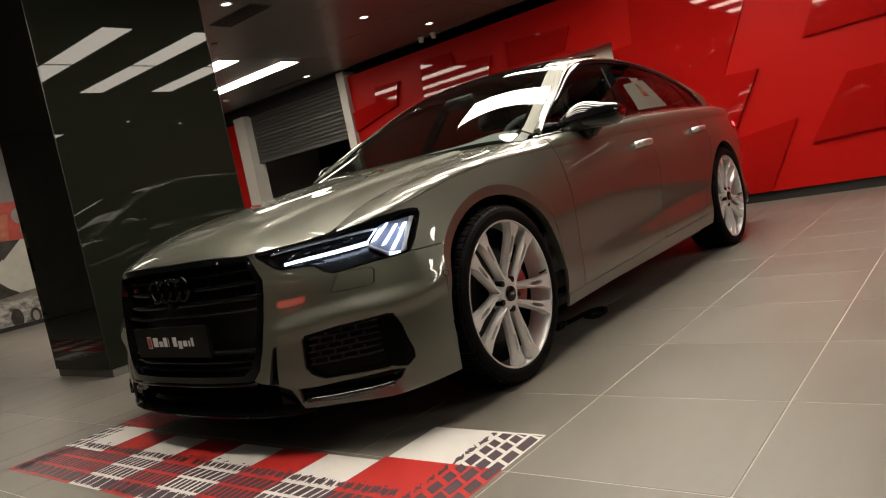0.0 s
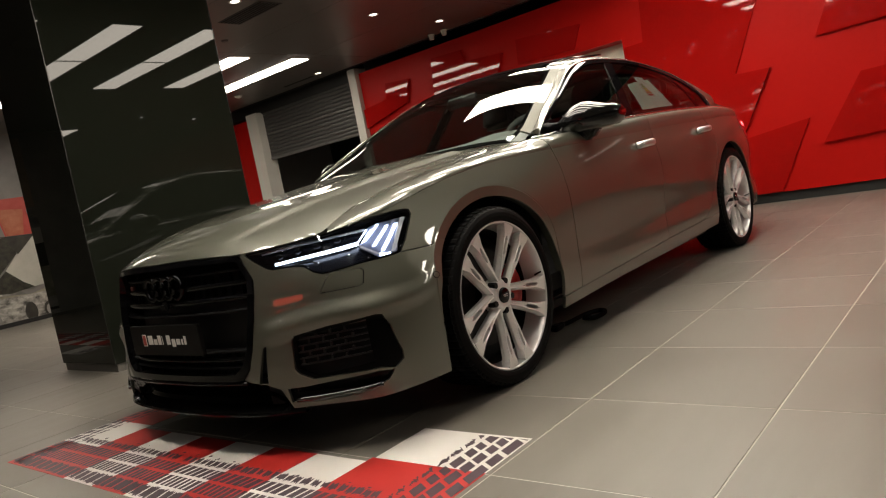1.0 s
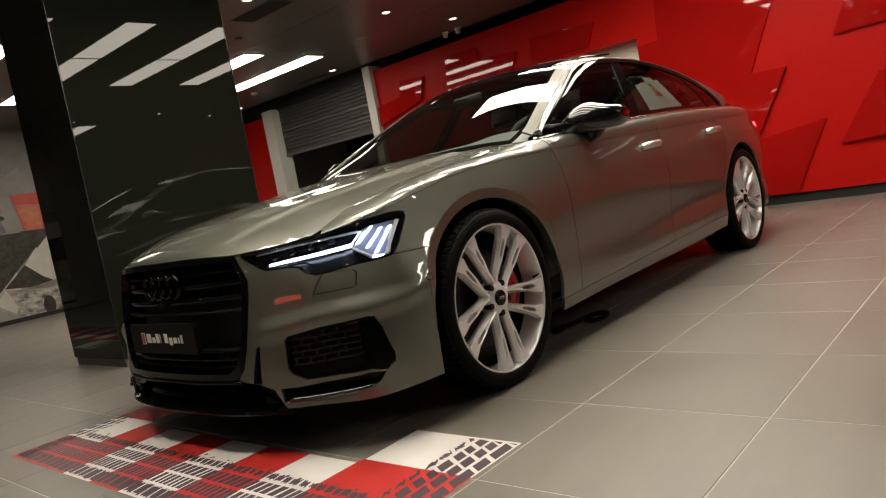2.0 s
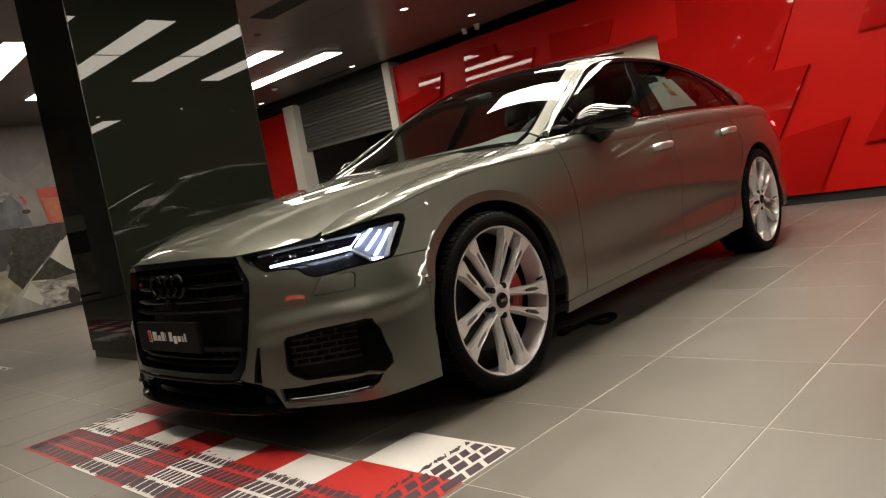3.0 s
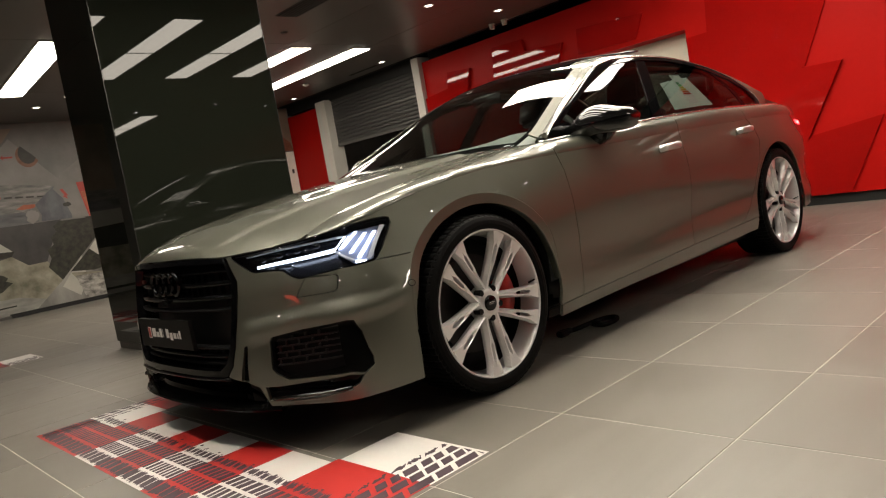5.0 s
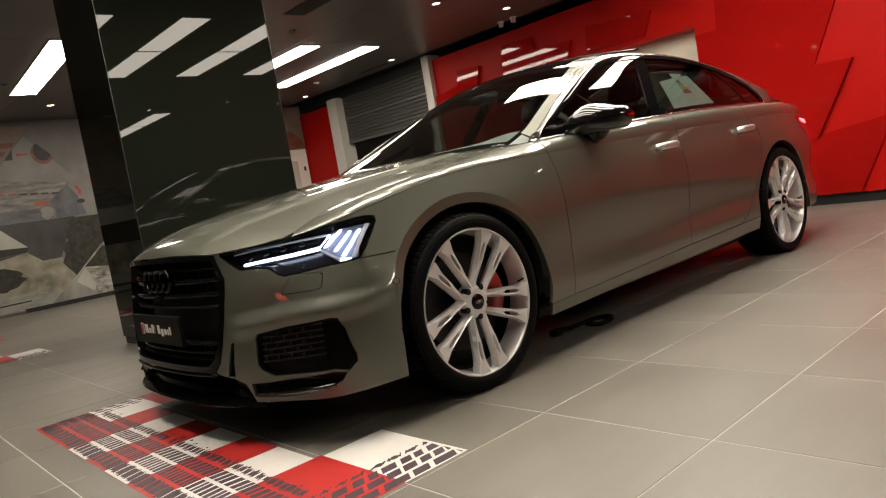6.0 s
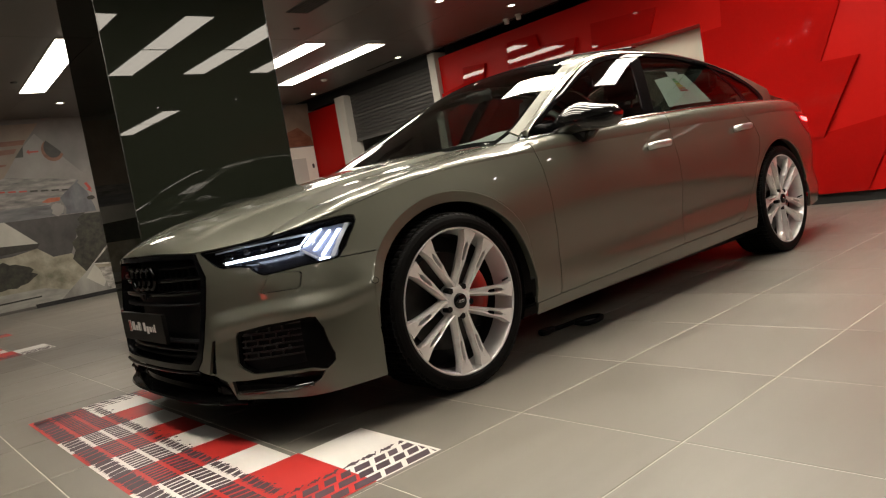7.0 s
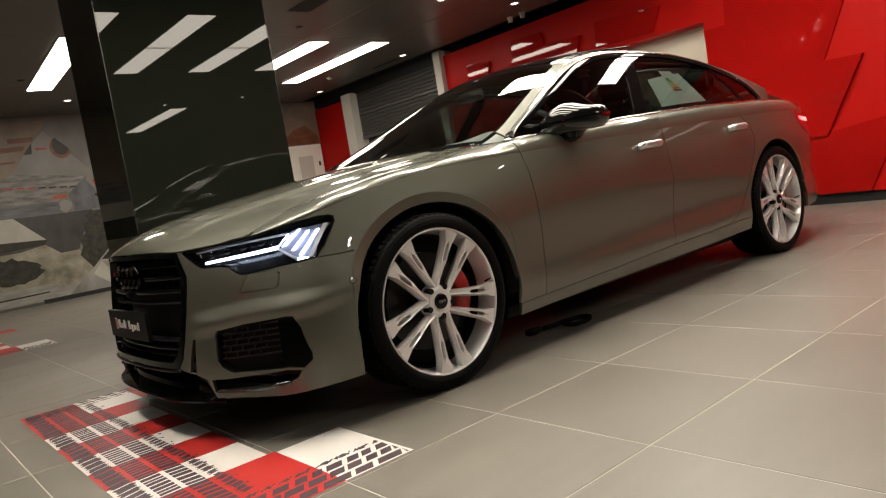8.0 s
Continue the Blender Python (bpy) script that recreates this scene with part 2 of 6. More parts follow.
structure("wall_red", pierced_wall(), M_RED, "satin red lacquered feature wall")
structure("wall_niche", box((WALLX + 0.26, NY0 - 0.05, NZ0 - 0.05), (WALLX + 0.34, NY1 + 0.05, NZ1 + 0.05)), M_CREAM, "cream backed niche in the red wall", "niche")
structure("baseboard", box((WALLX + 0.035, Y0, -0.0012), (WALLX + 0.3, 4.95, 0.10)), M_BLACK, "recessed black skirting under the red wall", "skirting")
PANELS = (
    ("P", ((-0.64, 1.345), (-0.27, 0.655), (-0.04, 0.665), (0.32, 0.70), (0.16, 1.36)), 0.045),
    ("P", ((-0.925, 0.785), (-0.59, 0.105), (0.9, 0.105), (0.9, 0.45), (-0.31, 0.690)), 0.022),
    ("P", ((-0.58, 1.98), (-0.31, 1.362), (0.20, 1.185), (0.62, 1.185), (0.80, 1.35), (0.835, 1.93), (0.60, 1.935), (0.55, 2.665), (-0.86, 2.665)), 0.022),
    ("P", ((-1.07, 1.53), (-1.92, 1.555), (-3.2, 1.60), (-3.2, 2.665), (-1.58, 2.665)), 0.04),
    ("P", ((-1.02, 0.52), (-1.66, 0.55), (-2.9, 0.60), (-2.6, 1.15), (-1.74, 1.13), (-1.40, 1.12)), 0.045),
    ("P", ((3.98, 2.36), (4.08, 2.05), (4.94, 1.85), (4.94, 2.13), (4.45, 2.18), (4.42, 2.40)), 0.05),
    ("P", ((2.40, 2.30), (2.56, 1.90), (3.60, 1.80), (3.52, 2.52), (3.02, 2.50), (2.98, 2.34)), 0.05),
    ("P", ((1.30, 2.34), (1.42, 2.08), (2.20, 2.10), (2.18, 2.40)), 0.03),
    ("P", ((2.62, 1.70), (2.62, 0.40), (4.80, 0.40), (4.80, 1.72)), 0.03),
)
for _, poly, proud in PANELS:
    bm = prism(poly, WALLX - proud, WALLX - 0.002, "x")
    bmesh.ops.bevel(bm, geom=[e for e in bm.edges if abs(e.verts[0].co.x - (WALLX - proud)) < 1e-5 and abs(e.verts[1].co.x - (WALLX - proud)) < 1e-5], offset=0.003, segments=2, affect="EDGES")
    tagged(link_mesh("wall_panel", bm, M_REDPANEL), "angular glossy red panel mounted on the red wall", "wall panel", "red wall panels")

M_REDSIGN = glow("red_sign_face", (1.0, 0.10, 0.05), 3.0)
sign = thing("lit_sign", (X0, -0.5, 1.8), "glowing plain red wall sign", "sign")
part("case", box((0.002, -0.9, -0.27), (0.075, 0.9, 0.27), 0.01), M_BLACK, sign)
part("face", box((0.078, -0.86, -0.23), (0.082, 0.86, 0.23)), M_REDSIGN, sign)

# posts, roller shutter and bay beyond, the bay's darkness put in as black walls
structure("post_1", box((5.42, 4.95, -0.0012), (5.66, 5.10, CEIL)), M_WHITE, "white painted post beside the shutter", "post")
structure("post_2", box((5.40, 7.42, -0.0012), (5.66, 7.70, 2.62)), M_WHITE, "white painted post beside the shutter", "post")
structure("bay_back", box((8.2, 4.8, -0.0012), (8.4, 8.8, CEIL)), M_BLACK, "black wall painting in the darkness behind the half-closed shutter")
structure("bay_side", box((5.8, 4.98, -0.0012), (8.2, 5.08, CEIL)), M_BLACK, "black wall painting in the darkness behind the half-closed shutter")
structure("wall_red_end", box((5.5, 7.70, -0.0012), (5.8, Y1, 2.56)), M_RED, "narrow red lacquered wall beside the post")
structure("lintel", box((5.52, 5.10, 2.60), (5.8, Y1, CEIL + 0.12)), M_BLACK, "black lintel over the shutter", "lintel")

shutter = thing("roller_shutter", (5.56, 6.26, 0), "grey slatted steel roller shutter drawn halfway down", "shutter")
slat = bmesh.new()
prof = [(0.0, 0.0), (-0.012, 0.008), (-0.016, 0.030), (-0.012, 0.052), (0.0, 0.060)]
v0 = [slat.verts.new((x, -1.155, z)) for x, z in prof]
v1 = [slat.verts.new((x, 1.155, z)) for x, z in prof]
for a in range(4):
    slat.faces.new((v0[a], v1[a], v1[a + 1], v0[a + 1]))
slat_mesh = None
for k in range(13):
    if slat_mesh is None:
        ob = part("slat", slat, M_SHUTTER, shutter)
        slat_mesh = ob.data
    else:
        ob = new("slat", slat_mesh)
        ob.parent = shutter
    ob.location = (0, 0, 1.845 + 0.0605 * k)
part("bottom_bar", box((-0.03, -1.155, 1.80), (0.02, 1.155, 1.845), 0.006), M_SHUTTERBAR, shutter)
part("mid_bar", box((-0.028, -1.155, 2.222), (0.0, 1.155, 2.250), 0.004), M_SHUTTERBAR, shutter)

# white door in the back wall
door_w = tagged(link_mesh("door_1", box((4.72, Y1 - 0.045, -0.0012), (5.47, Y1 - 0.004, 1.93), 0.004), M_BRIGHT), "white panelled door in the back wall", "door", kind="structure")
part("door_panel", box((4.95, Y1 - 0.056, 1.05), (5.25, Y1 - 0.047, 1.72), 0.004), M_WHITE, door_w)
part("door_panel", box((4.95, Y1 - 0.056, 0.2), (5.25, Y1 - 0.047, 0.9), 0.004), M_WHITE, door_w)
part("door_handle", box((5.36, Y1 - 0.085, 1.52), (5.39, Y1 - 0.047, 1.60), 0.006), M_SHUTTER, door_w)

# ---------------------------------------------------------------- polished pillar
pillar = tagged(link_mesh("pillar", box((-0.12, 2.205, 0.055), (1.175, 3.04, CEIL), 0.004), M_BLACKGLASS), "polished black stone clad pillar", "pillar", kind="structure")
part("plinth", box((-0.108, 2.217, -0.0012), (1.163, 3.028, 0.055)), M_PLINTH, pillar)
for x, y in ((-0.1205, 2.2045), (1.1755, 2.2045)):
    part("corner_bead", box((x - 0.0022, y - 0.0022, 0.055), (x + 0.0022, y + 0.0022, CEIL)), M_BEAD, pillar)


# ---------------------------------------------------------------- lamps
M_FRAME = plain("lamp_frame_paint", (0.22, 0.21, 0.19), rough=0.5, vary=0.05)


def lamp_strip(x, y, turn=0.0):
    t = thing("ceiling_light", (x, y, CEIL), "bright rectangular ceiling light of two white panels", "ceiling light", "ceiling light strips")
    t.rotation_euler.z = math.radians(turn)
    part("frame", box((-0.150, -1.26, -0.006), (0.150, 1.26, 0.004)), M_FRAME, t)
    for k in (-1, 1):
        part("diffuser", box((-0.138, k * 0.630 - 0.602, -0.010), (0.138, k * 0.630 + 0.602, -0.004)), M_LAMPFAR if y > 4 else M_LAMP, t)


for cx in (0.35, 1.25, 2.17, 3.1, 4.03):
    for cy in (5.72, -0.35):
        if (cx, cy) != (0.35, 5.72):
            lamp_strip(cx, cy)
lamp_strip(0.39, 5.605, -3.2)
# Strips out of view; the pair at y -5.6 is added to light the flank.
for cx, cy in ((-0.57, -0.35), (-1.47, -0.35), (1.6, -5.6), (2.9, -5.6)):
    lamp_strip(cx, cy)


def downlight(x, y, radius=0.040, glow_mat=M_SPOT):
    t = thing("downlight", (x, y, CEIL), "small round recessed ceiling downlight, lit", "downlight", "ceiling downlights")
    bm = bmesh.new()
    n = 24
    prof = [(0.062, -0.001), (0.060, -0.006), (0.046, -0.005), (0.043, -0.0015)]
    rows = [[bm.verts.new((r * math.cos(2 * math.pi * i / n), r * math.sin(2 * math.pi * i / n), z)) for r, z in prof] for i in range(n)]
    for i in range(n):
        for k in range(3):
            bm.faces.new((rows[i][k], rows[(i + 1) % n][k], rows[(i + 1) % n][k + 1], rows[i][k + 1]))
    bmesh.ops.recalc_face_normals(bm, faces=bm.faces[:])
    part("trim_ring", bm, M_WHITE, t)
    bm = bmesh.new()
    bmesh.ops.create_circle(bm, cap_ends=True, segments=20, radius=radius, matrix=Matrix.Translation((0, 0, -0.003)) @ Matrix.Rotation(math.pi, 4, "X"))
    part("lens", bm, glow_mat, t)
    return t


for x, y in ((4.74, 2.72), (3.60, 2.72), (1.84, 2.72), (4.97, 5.23), (0.95, 7.64)):
    downlight(x, y)
downlight(5.10, 7.86)
for i in range(11):
    for j in range(9):
        downlight(-2.4 - 1.16 * i, -6.4 + 1.3 * j + 0.5 * (i % 2), 0.024, M_PIN)
for i in range(7):
    for j in range(9):
        downlight(-2.1 - 0.62 * i, -3.2 + 0.62 * j + 0.3 * (i % 2), 0.014, M_PIN)
for i in range(6):
    downlight(-0.9 + 1.15 * i, -3.6 - 0.4 * (i % 2), 0.020, M_PIN)

# little things on the ceiling
for y in (3.24, 3.03):
    t = thing("spot_fitting", (5.20, y, CEIL), "small white ceiling spot fitting", "spot lamp", "ceiling fittings")
    bm = bmesh.new()
    bmesh.ops.create_cone(bm, cap_ends=True, segments=20, radius1=0.030, radius2=0.036, depth=0.062, matrix=Matrix.Translation((0, 0, -0.036)))
    part("barrel", bm, M_WHITE, t, smooth=False)
    bm = bmesh.new()
    bmesh.ops.create_cone(bm, cap_ends=True, segments=20, radius1=0.046, radius2=0.046, depth=0.008, matrix=Matrix.Translation((0, 0, -0.004)))
    part("base", bm, M_WHITE, t)
det = thing("smoke_detector", (4.55, 6.62, CEIL), "small white dome smoke detector", "detector")
bm = bmesh.new()
bmesh.ops.create_uvsphere(bm, u_segments=20, v_segments=10, radius=0.055)
for v in bm.verts:
    v.co.z = -0.004 + (v.co.z * 0.7 if v.co.z < 0 else 0.0)
part("dome", bm, M_WHITE, det, smooth=True)
for x, y in ((2.49, 3.87), (0.16, 6.25)):
    spk = thing("sprinkler", (x, y, CEIL), "small dark ceiling sprinkler rose", "sprinkler", "sprinklers")
    bm = bmesh.new()
    bmesh.ops.create_cone(bm, cap_ends=True, segments=16, radius1=0.030, radius2=0.042, depth=0.014, matrix=Matrix.Translation((0, 0, -0.007)))
    part("rose", bm, M_SHUTTER, spk)
vent = thing("ceiling_vent", (2.18, 2.98, CEIL), "grey slotted linear ceiling air vent", "vent")
part("frame", box((-0.13, -0.33, -0.006), (0.13, 0.33, -0.001)), M_SHUTTER, vent)
for k in range(6):
    part("slat", box((-0.115 + 0.040 * k, -0.315, -0.012), (-0.115 + 0.040 * k + 0.018, 0.315, -0.0065)), M_BLACK, vent)
hatch = thing("ceiling_slot", (5.02, 5.75, CEIL), "dark narrow ceiling air slot", "vent")
part("slot", box((-0.03, -0.33, -0.004), (0.03, 0.33, -0.001)), M_BLACK, hatch)

# ---------------------------------------------------------------- mural on the back wall
mural = thing("mural", (0, Y1 - 0.004, 0), "printed wall mural of grey angular landscape shards", "mural")


layer = iter(range(200))


def shard(ink, *poly):
    k = next(layer)
    part("mural_shard", prism(poly, -0.0025 - 0.0006 * k, -0.0006 * k, "y"), INK[ink], mural)


def ragged(cx, cz, rx, rz, seed, n=26):
    """An uneven leafy outline."""
    rng = random.Random(seed)
    return [(cx + rx * math.cos(2 * math.pi * i / n) * rng.uniform(0.78, 1.12), cz + rz * math.sin(2 * math.pi * i / n) * rng.uniform(0.80, 1.12)) for i in range(n)]


shard("grey", (-4.0, 0.02), (4.70, 0.02), (4.70, 2.72), (-4.0, 2.72))
shard("beige", (-2.4, 2.67), (0.89, 2.68), (0.58, 2.30), (0.31, 1.93), (-0.2, 1.70), (-2.4, 1.65))
shard("rust", (0.33, 2.44), (0.68, 2.45), (0.64, 2.38), (0.33, 2.37))
shard("rust", (-0.6, 2.29), (0.55, 2.33), (0.50, 2.26), (-0.6, 2.20))
shard("rust", (-0.5, 2.08), (0.38, 2.12), (0.36, 2.09), (-0.5, 2.04))
shard("pale", (0.81, 2.53), (1.37, 1.88), (1.40, 1.78), (0.95, 1.84), (0.31, 1.93), (0.58, 2.30))
shard("dark", (0.63, 2.36), (0.50, 2.20), (0.61, 2.20))
shard("red", (0.66, 2.270), (0.70, 2.305), (0.70, 2.280), (0.82, 2.280), (0.82, 2.255), (0.70, 2.255), (0.70, 2.235))
shard("rust", *[(1.01 + 0.150 * math.cos(a), 2.27 + 0.165 * math.sin(a)) for a in np.linspace(math.pi * 0.70, math.pi * 1.86, 18)])
shard("dark", *[(1.015 + 0.118 * math.cos(a), 2.30 + 0.145 * math.sin(a)) for a in np.linspace(math.pi * 0.70, math.pi * 1.86, 18)])
shard("machine", (-2.4, 1.65), (-0.2, 1.70), (0.31, 1.93), (1.26, 1.81), (0.97, 1.55), (0.80, 1.47), (-2.4, 1.50))
for i in range(9):
    shard("red" if i < 5 else "dark", (-0.1 + 0.14 * i, 1.765 - 0.011 * i), (0.0 + 0.14 * i, 1.76 - 0.011 * i), (0.0 + 0.14 * i, 1.738 - 0.011 * i), (-0.1 + 0.14 * i, 1.743 - 0.011 * i))
shard("orange", (0.72, 1.52), (0.82, 1.57), (1.01, 1.56), (0.95, 1.51), (0.79, 1.50))
shard("band", (-2.4, 1.50), (0.80, 1.47), (0.99, 1.31), (0.77, 1.29), (-2.4, 1.30))
shard("slate", (-2.4, 1.32), (0.77, 1.29), (1.27, 1.29), (1.11, 1.01), (0.97, 0.71), (0.71, 0.66), (-2.4, 0.66))
shard("blue", (0.97, 1.55), (1.26, 1.79), (1.43, 1.73), (1.43, 1.29), (1.01, 1.30), (1.03, 1.39))
shard("pale", (1.25, 1.75), (1.40, 1.96), (1.78, 2.22), (1.79, 1.27), (1.45, 1.28), (1.36, 1.60))
shard("dark", *ragged(1.40, 1.50, 0.06, 0.035, 3, 14))
shard("red", (1.38, 1.74), (1.44, 1.63), (1.41, 1.63), (1.43, 1.58), (1.36, 1.63), (1.39, 1.64), (1.34, 1.73))
shard("pale", *ragged(0.91, 1.39, 0.09, 0.10, 5, 26))
shard("white", (-2.4, 1.34), (0.19, 1.30), (0.57, 0.92), (-2.4, 1.10))
shard("dark", (-2.4, 1.11), (0.58, 0.93), (0.53, 0.86), (-2.4, 0.72))
shard("dust", (-2.4, 0.76), (0.20, 0.80), (0.53, 0.86), (0.72, 0.70), (0.97, 0.71), (1.15, 0.40), (0.68, 0.03), (-2.4, 0.03))
shard("leaf", *ragged(0.02, 0.53, 0.42, 0.20, 7))
shard("leaf", *ragged(-0.85, 0.50, 0.55, 0.20, 8))
shard("road", (-2.4, 0.30), (0.51, 0.27), (0.87, 0.17), (0.68, 0.03), (-2.4, 0.03))
shard("dark", (-2.4, 0.14), (0.46, 0.17), (0.46, 0.15), (-2.4, 0.10))
shard("leaf", (1.23, 1.27), (1.78, 1.26), (1.79, 1.04), (1.12, 0.40), (0.97, 0.62), (1.03, 0.74), (1.00, 0.86), (1.10, 0.94), (1.08, 1.05), (1.17, 1.12), (1.14, 1.20))
shard("ramp", (1.12, 0.40), (1.44, 0.71), (1.83, 0.36), (1.98, 0.03), (0.68, 0.03))
shard("white", (1.44, 0.71), (1.46, 0.36), (1.32, 0.12), (1.10, 0.30))
shard("white", (1.78, 1.03), (2.06, 1.26), (2.45, 1.27), (2.40, 0.54), (1.90, 0.50), (1.77, 0.59), (1.57, 0.79))
shard("leaf", (1.57, 0.79), (1.77, 0.59), (1.90, 0.50), (1.58, 0.46), (1.25, 0.50))
shard("dust", (1.25, 0.48), (1.83, 0.40), (2.45, 0.54), (2.45, 0.30), (1.40, 0.22))
shard("vehicle", (1.30, 0.42), (1.75, 0.40), (2.10, 0.40), (2.38, 0.36), (2.45, 0.05), (1.40, 0.04))
shard("dark", *[(1.78 + 0.085 * math.cos(a), 0.15 + 0.14 * math.sin(a)) for a in np.linspace(0, 2 * math.pi, 20)[:-1]])
shard("dark", *[(2.03 + 0.075 * math.cos(a), 0.13 + 0.12 * math.sin(a)) for a in np.linspace(0, 2 * math.pi, 20)[:-1]])
shard("pale", *[(2.03 + 0.045 * math.cos(a), 0.13 + 0.075 * math.sin(a)) for a in np.linspace(0, 2 * math.pi, 20)[:-1]])
shard("red", (1.58, 1.81), (2.40, 1.82), (2.38, 1.25), (1.67, 1.28))
shard("orange", (1.62, 1.67), (1.98, 1.64), (1.92, 1.28), (1.69, 1.28))
shard("pale", *[(2.14 + 0.12 * math.cos(a), 1.60 + 0.12 * math.sin(a)) for a in np.linspace(0, 2 * math.pi, 24)[:-1]])
shard("pale", *[(2.22 + 0.13 * math.cos(a), 1.38 + 0.11 * math.sin(a)) for a in np.linspace(0, 2 * math.pi, 24)[:-1]])
shard("dark", (1.60, 1.28), (2.06, 1.26), (1.78, 1.00))
shard("beige", (4.70, 2.72), (5.48, 2.72), (5.48, 1.95), (4.70, 1.95))
shard("rust", (4.70, 1.95), (5.48, 1.95), (5.44, 2.10), (5.20, 2.30), (4.95, 2.22), (4.70, 2.05))
shard("grey", (4.70, 2.72), (5.05, 2.72), (4.70, 2.40))
structure("mural_base", box((0.35, Y1 - 0.10, -0.0012), (4.70, Y1 - 0.04, 0.06)), M_BLACK, "dark plinth strip under the mural", "skirting")
structure("mural_sill", box((-4.0, Y1 - 0.10, -0.0012), (0.35, Y1 - 0.04, 0.04)), M_PLINTH, "grey plinth strip under the mural", "skirting")

# ---------------------------------------------------------------- car: surfaces
from mathutils.geometry import delaunay_2d_cdt


def cubic(knots, values):
    """A natural cubic spline through rows of values."""
    k = np.asarray(knots, float)
    y = np.asarray(values, float)
    y = y[:, None] if y.ndim == 1 else y
    n, h = len(k), np.diff(k)
    a = np.eye(n)
    r = np.zeros_like(y)
    for i in range(1, n - 1):
        a[i, i - 1:i + 2] = h[i - 1], 2 * (h[i - 1] + h[i]), h[i]
        r[i] = 6 * ((y[i + 1] - y[i]) / h[i] - (y[i] - y[i - 1]) / h[i - 1])
    m = np.linalg.solve(a, r)

    def f(t):
        t = np.asarray(t, float)
        i = np.clip(np.searchsorted(k, t) - 1, 0, n - 2)
        d = (t - k[i])[..., None]
        g = h[i][..., None]
        slope = (y[i + 1] - y[i]) / g - g * (2 * m[i] + m[i + 1]) / 6
        return y[i] + slope * d + m[i] / 2 * d ** 2 + (m[i + 1] - m[i]) / (6 * g) * d ** 3
    return f


def pchip(knots, values):
    """A monotone cubic through single values."""
    k, y = np.asarray(knots, float), np.asarray(values, float)
    h, d = np.diff(k), np.diff(y) / np.diff(k)
    m = np.zeros(len(k))
    m[0], m[-1] = d[0], d[-1]
    for i in range(1, len(k) - 1):
        if d[i - 1] * d[i] > 0:
            w1, w2 = 2 * h[i] + h[i - 1], h[i] + 2 * h[i - 1]
            m[i] = (w1 + w2) / (w1 / d[i - 1] + w2 / d[i])

    def f(t):
        t = np.asarray(t, float)
        i = np.clip(np.searchsorted(k, t) - 1, 0, len(k) - 2)
        s = (t - k[i]) / h[i]
        return ((1 + 2 * s) * (1 - s) ** 2 * y[i] + s * (1 - s) ** 2 * h[i] * m[i] + s * s * (3 - 2 * s) * y[i + 1] + s * s * (s - 1) * h[i] * m[i + 1])
    return f


# Side of the body: six lines that run from the middle of the nose round to the middle of the tail, from the chin up to the shoulder.
SIDE_X = (-0.45, -0.25, 0.0, 0.4, 0.9, 1.5, 2.2, 2.6, 2.93, 3.35, 3.7)
NOSE_W = ((0, 0.22, 0.43, 0.60, 0.76, 0.865),) * 5 + ((0, 0.22, 0.43, 0.60, 0.735, 0.800),)
NOSE_X = (
    (-0.885, -0.878, -0.845, -0.785, -0.705, -0.605),
    (-0.890, -0.883, -0.848, -0.785, -0.700, -0.615),
    (-0.890, -0.882, -0.840, -0.767, -0.680, -0.585),
    (-0.888, -0.880, -0.830, -0.754, -0.660, -0.550),
    (-0.882, -0.873, -0.818, -0.738, -0.630, -0.500),
    (-0.856, -0.848, -0.800, -0.695, -0.580, -0.500),
)
NOSE_Z = (0.165, 0.29, 0.42, 0.525, 0.61, (0.712, 0.712, 0.703, 0.713, 0.733, 0.753))
SIDE_Z = (
    (0.172, 0.175, 0.180, 0.185, 0.190, 0.195, 0.205, 0.215, 0.220, 0.235, 0.260),
    (0.290, 0.290, 0.290, 0.285, 0.280, 0.290, 0.305, 0.315, 0.320, 0.340, 0.360),
    (0.420, 0.420, 0.420, 0.410, 0.400, 0.410, 0.425, 0.430, 0.440, 0.450, 0.460),
    (0.520, 0.530, 0.540, 0.540, 0.540, 0.545, 0.550, 0.550, 0.560, 0.570, 0.570),
    (0.612, 0.625, 0.670, 0.690, 0.695, 0.705, 0.715, 0.720, 0.730, 0.720, 0.700),
    (0.765, 0.812, 0.850, 0.873, 0.885, 0.896, 0.907, 0.912, 0.916, 0.905, 0.880),
)
SIDE_W = (
    (0.925, 0.935, 0.933, 0.920, 0.900, 0.896, 0.894, 0.902, 0.925, 0.910, 0.835),
    (0.926, 0.938, 0.940, 0.933, 0.914, 0.910, 0.911, 0.922, 0.938, 0.918, 0.845),
    (0.924, 0.938, 0.942, 0.930, 0.908, 0.904, 0.906, 0.922, 0.940, 0.912, 0.828),
    (0.918, 0.937, 0.942, 0.930, 0.914, 0.912, 0.915, 0.930, 0.942, 0.912, 0.832),
    (0.885, 0.922, 0.934, 0.925, 0.919, 0.919, 0.921, 0.930, 0.935, 0.905, 0.835),
    (0.825, 0.853, 0.867, 0.874, 0.880, 0.886, 0.891, 0.896, 0.897, 0.869, 0.796),
)
TAIL_W = (0.68, 0.35, 0.0)
TAIL_X = ((3.88, 3.95, 3.97), (3.93, 4.0, 4.02), (3.94, 4.01, 4.03), (3.93, 4.0, 4.02), (3.92, 3.99, 4.01), (3.93, 4.0, 4.02))
TAIL_Z = (0.28, 0.37, 0.47, 0.57, 0.69, 0.87)
LEVELS = (0.17, 0.29, 0.42, 0.54, 0.66, 0.80)


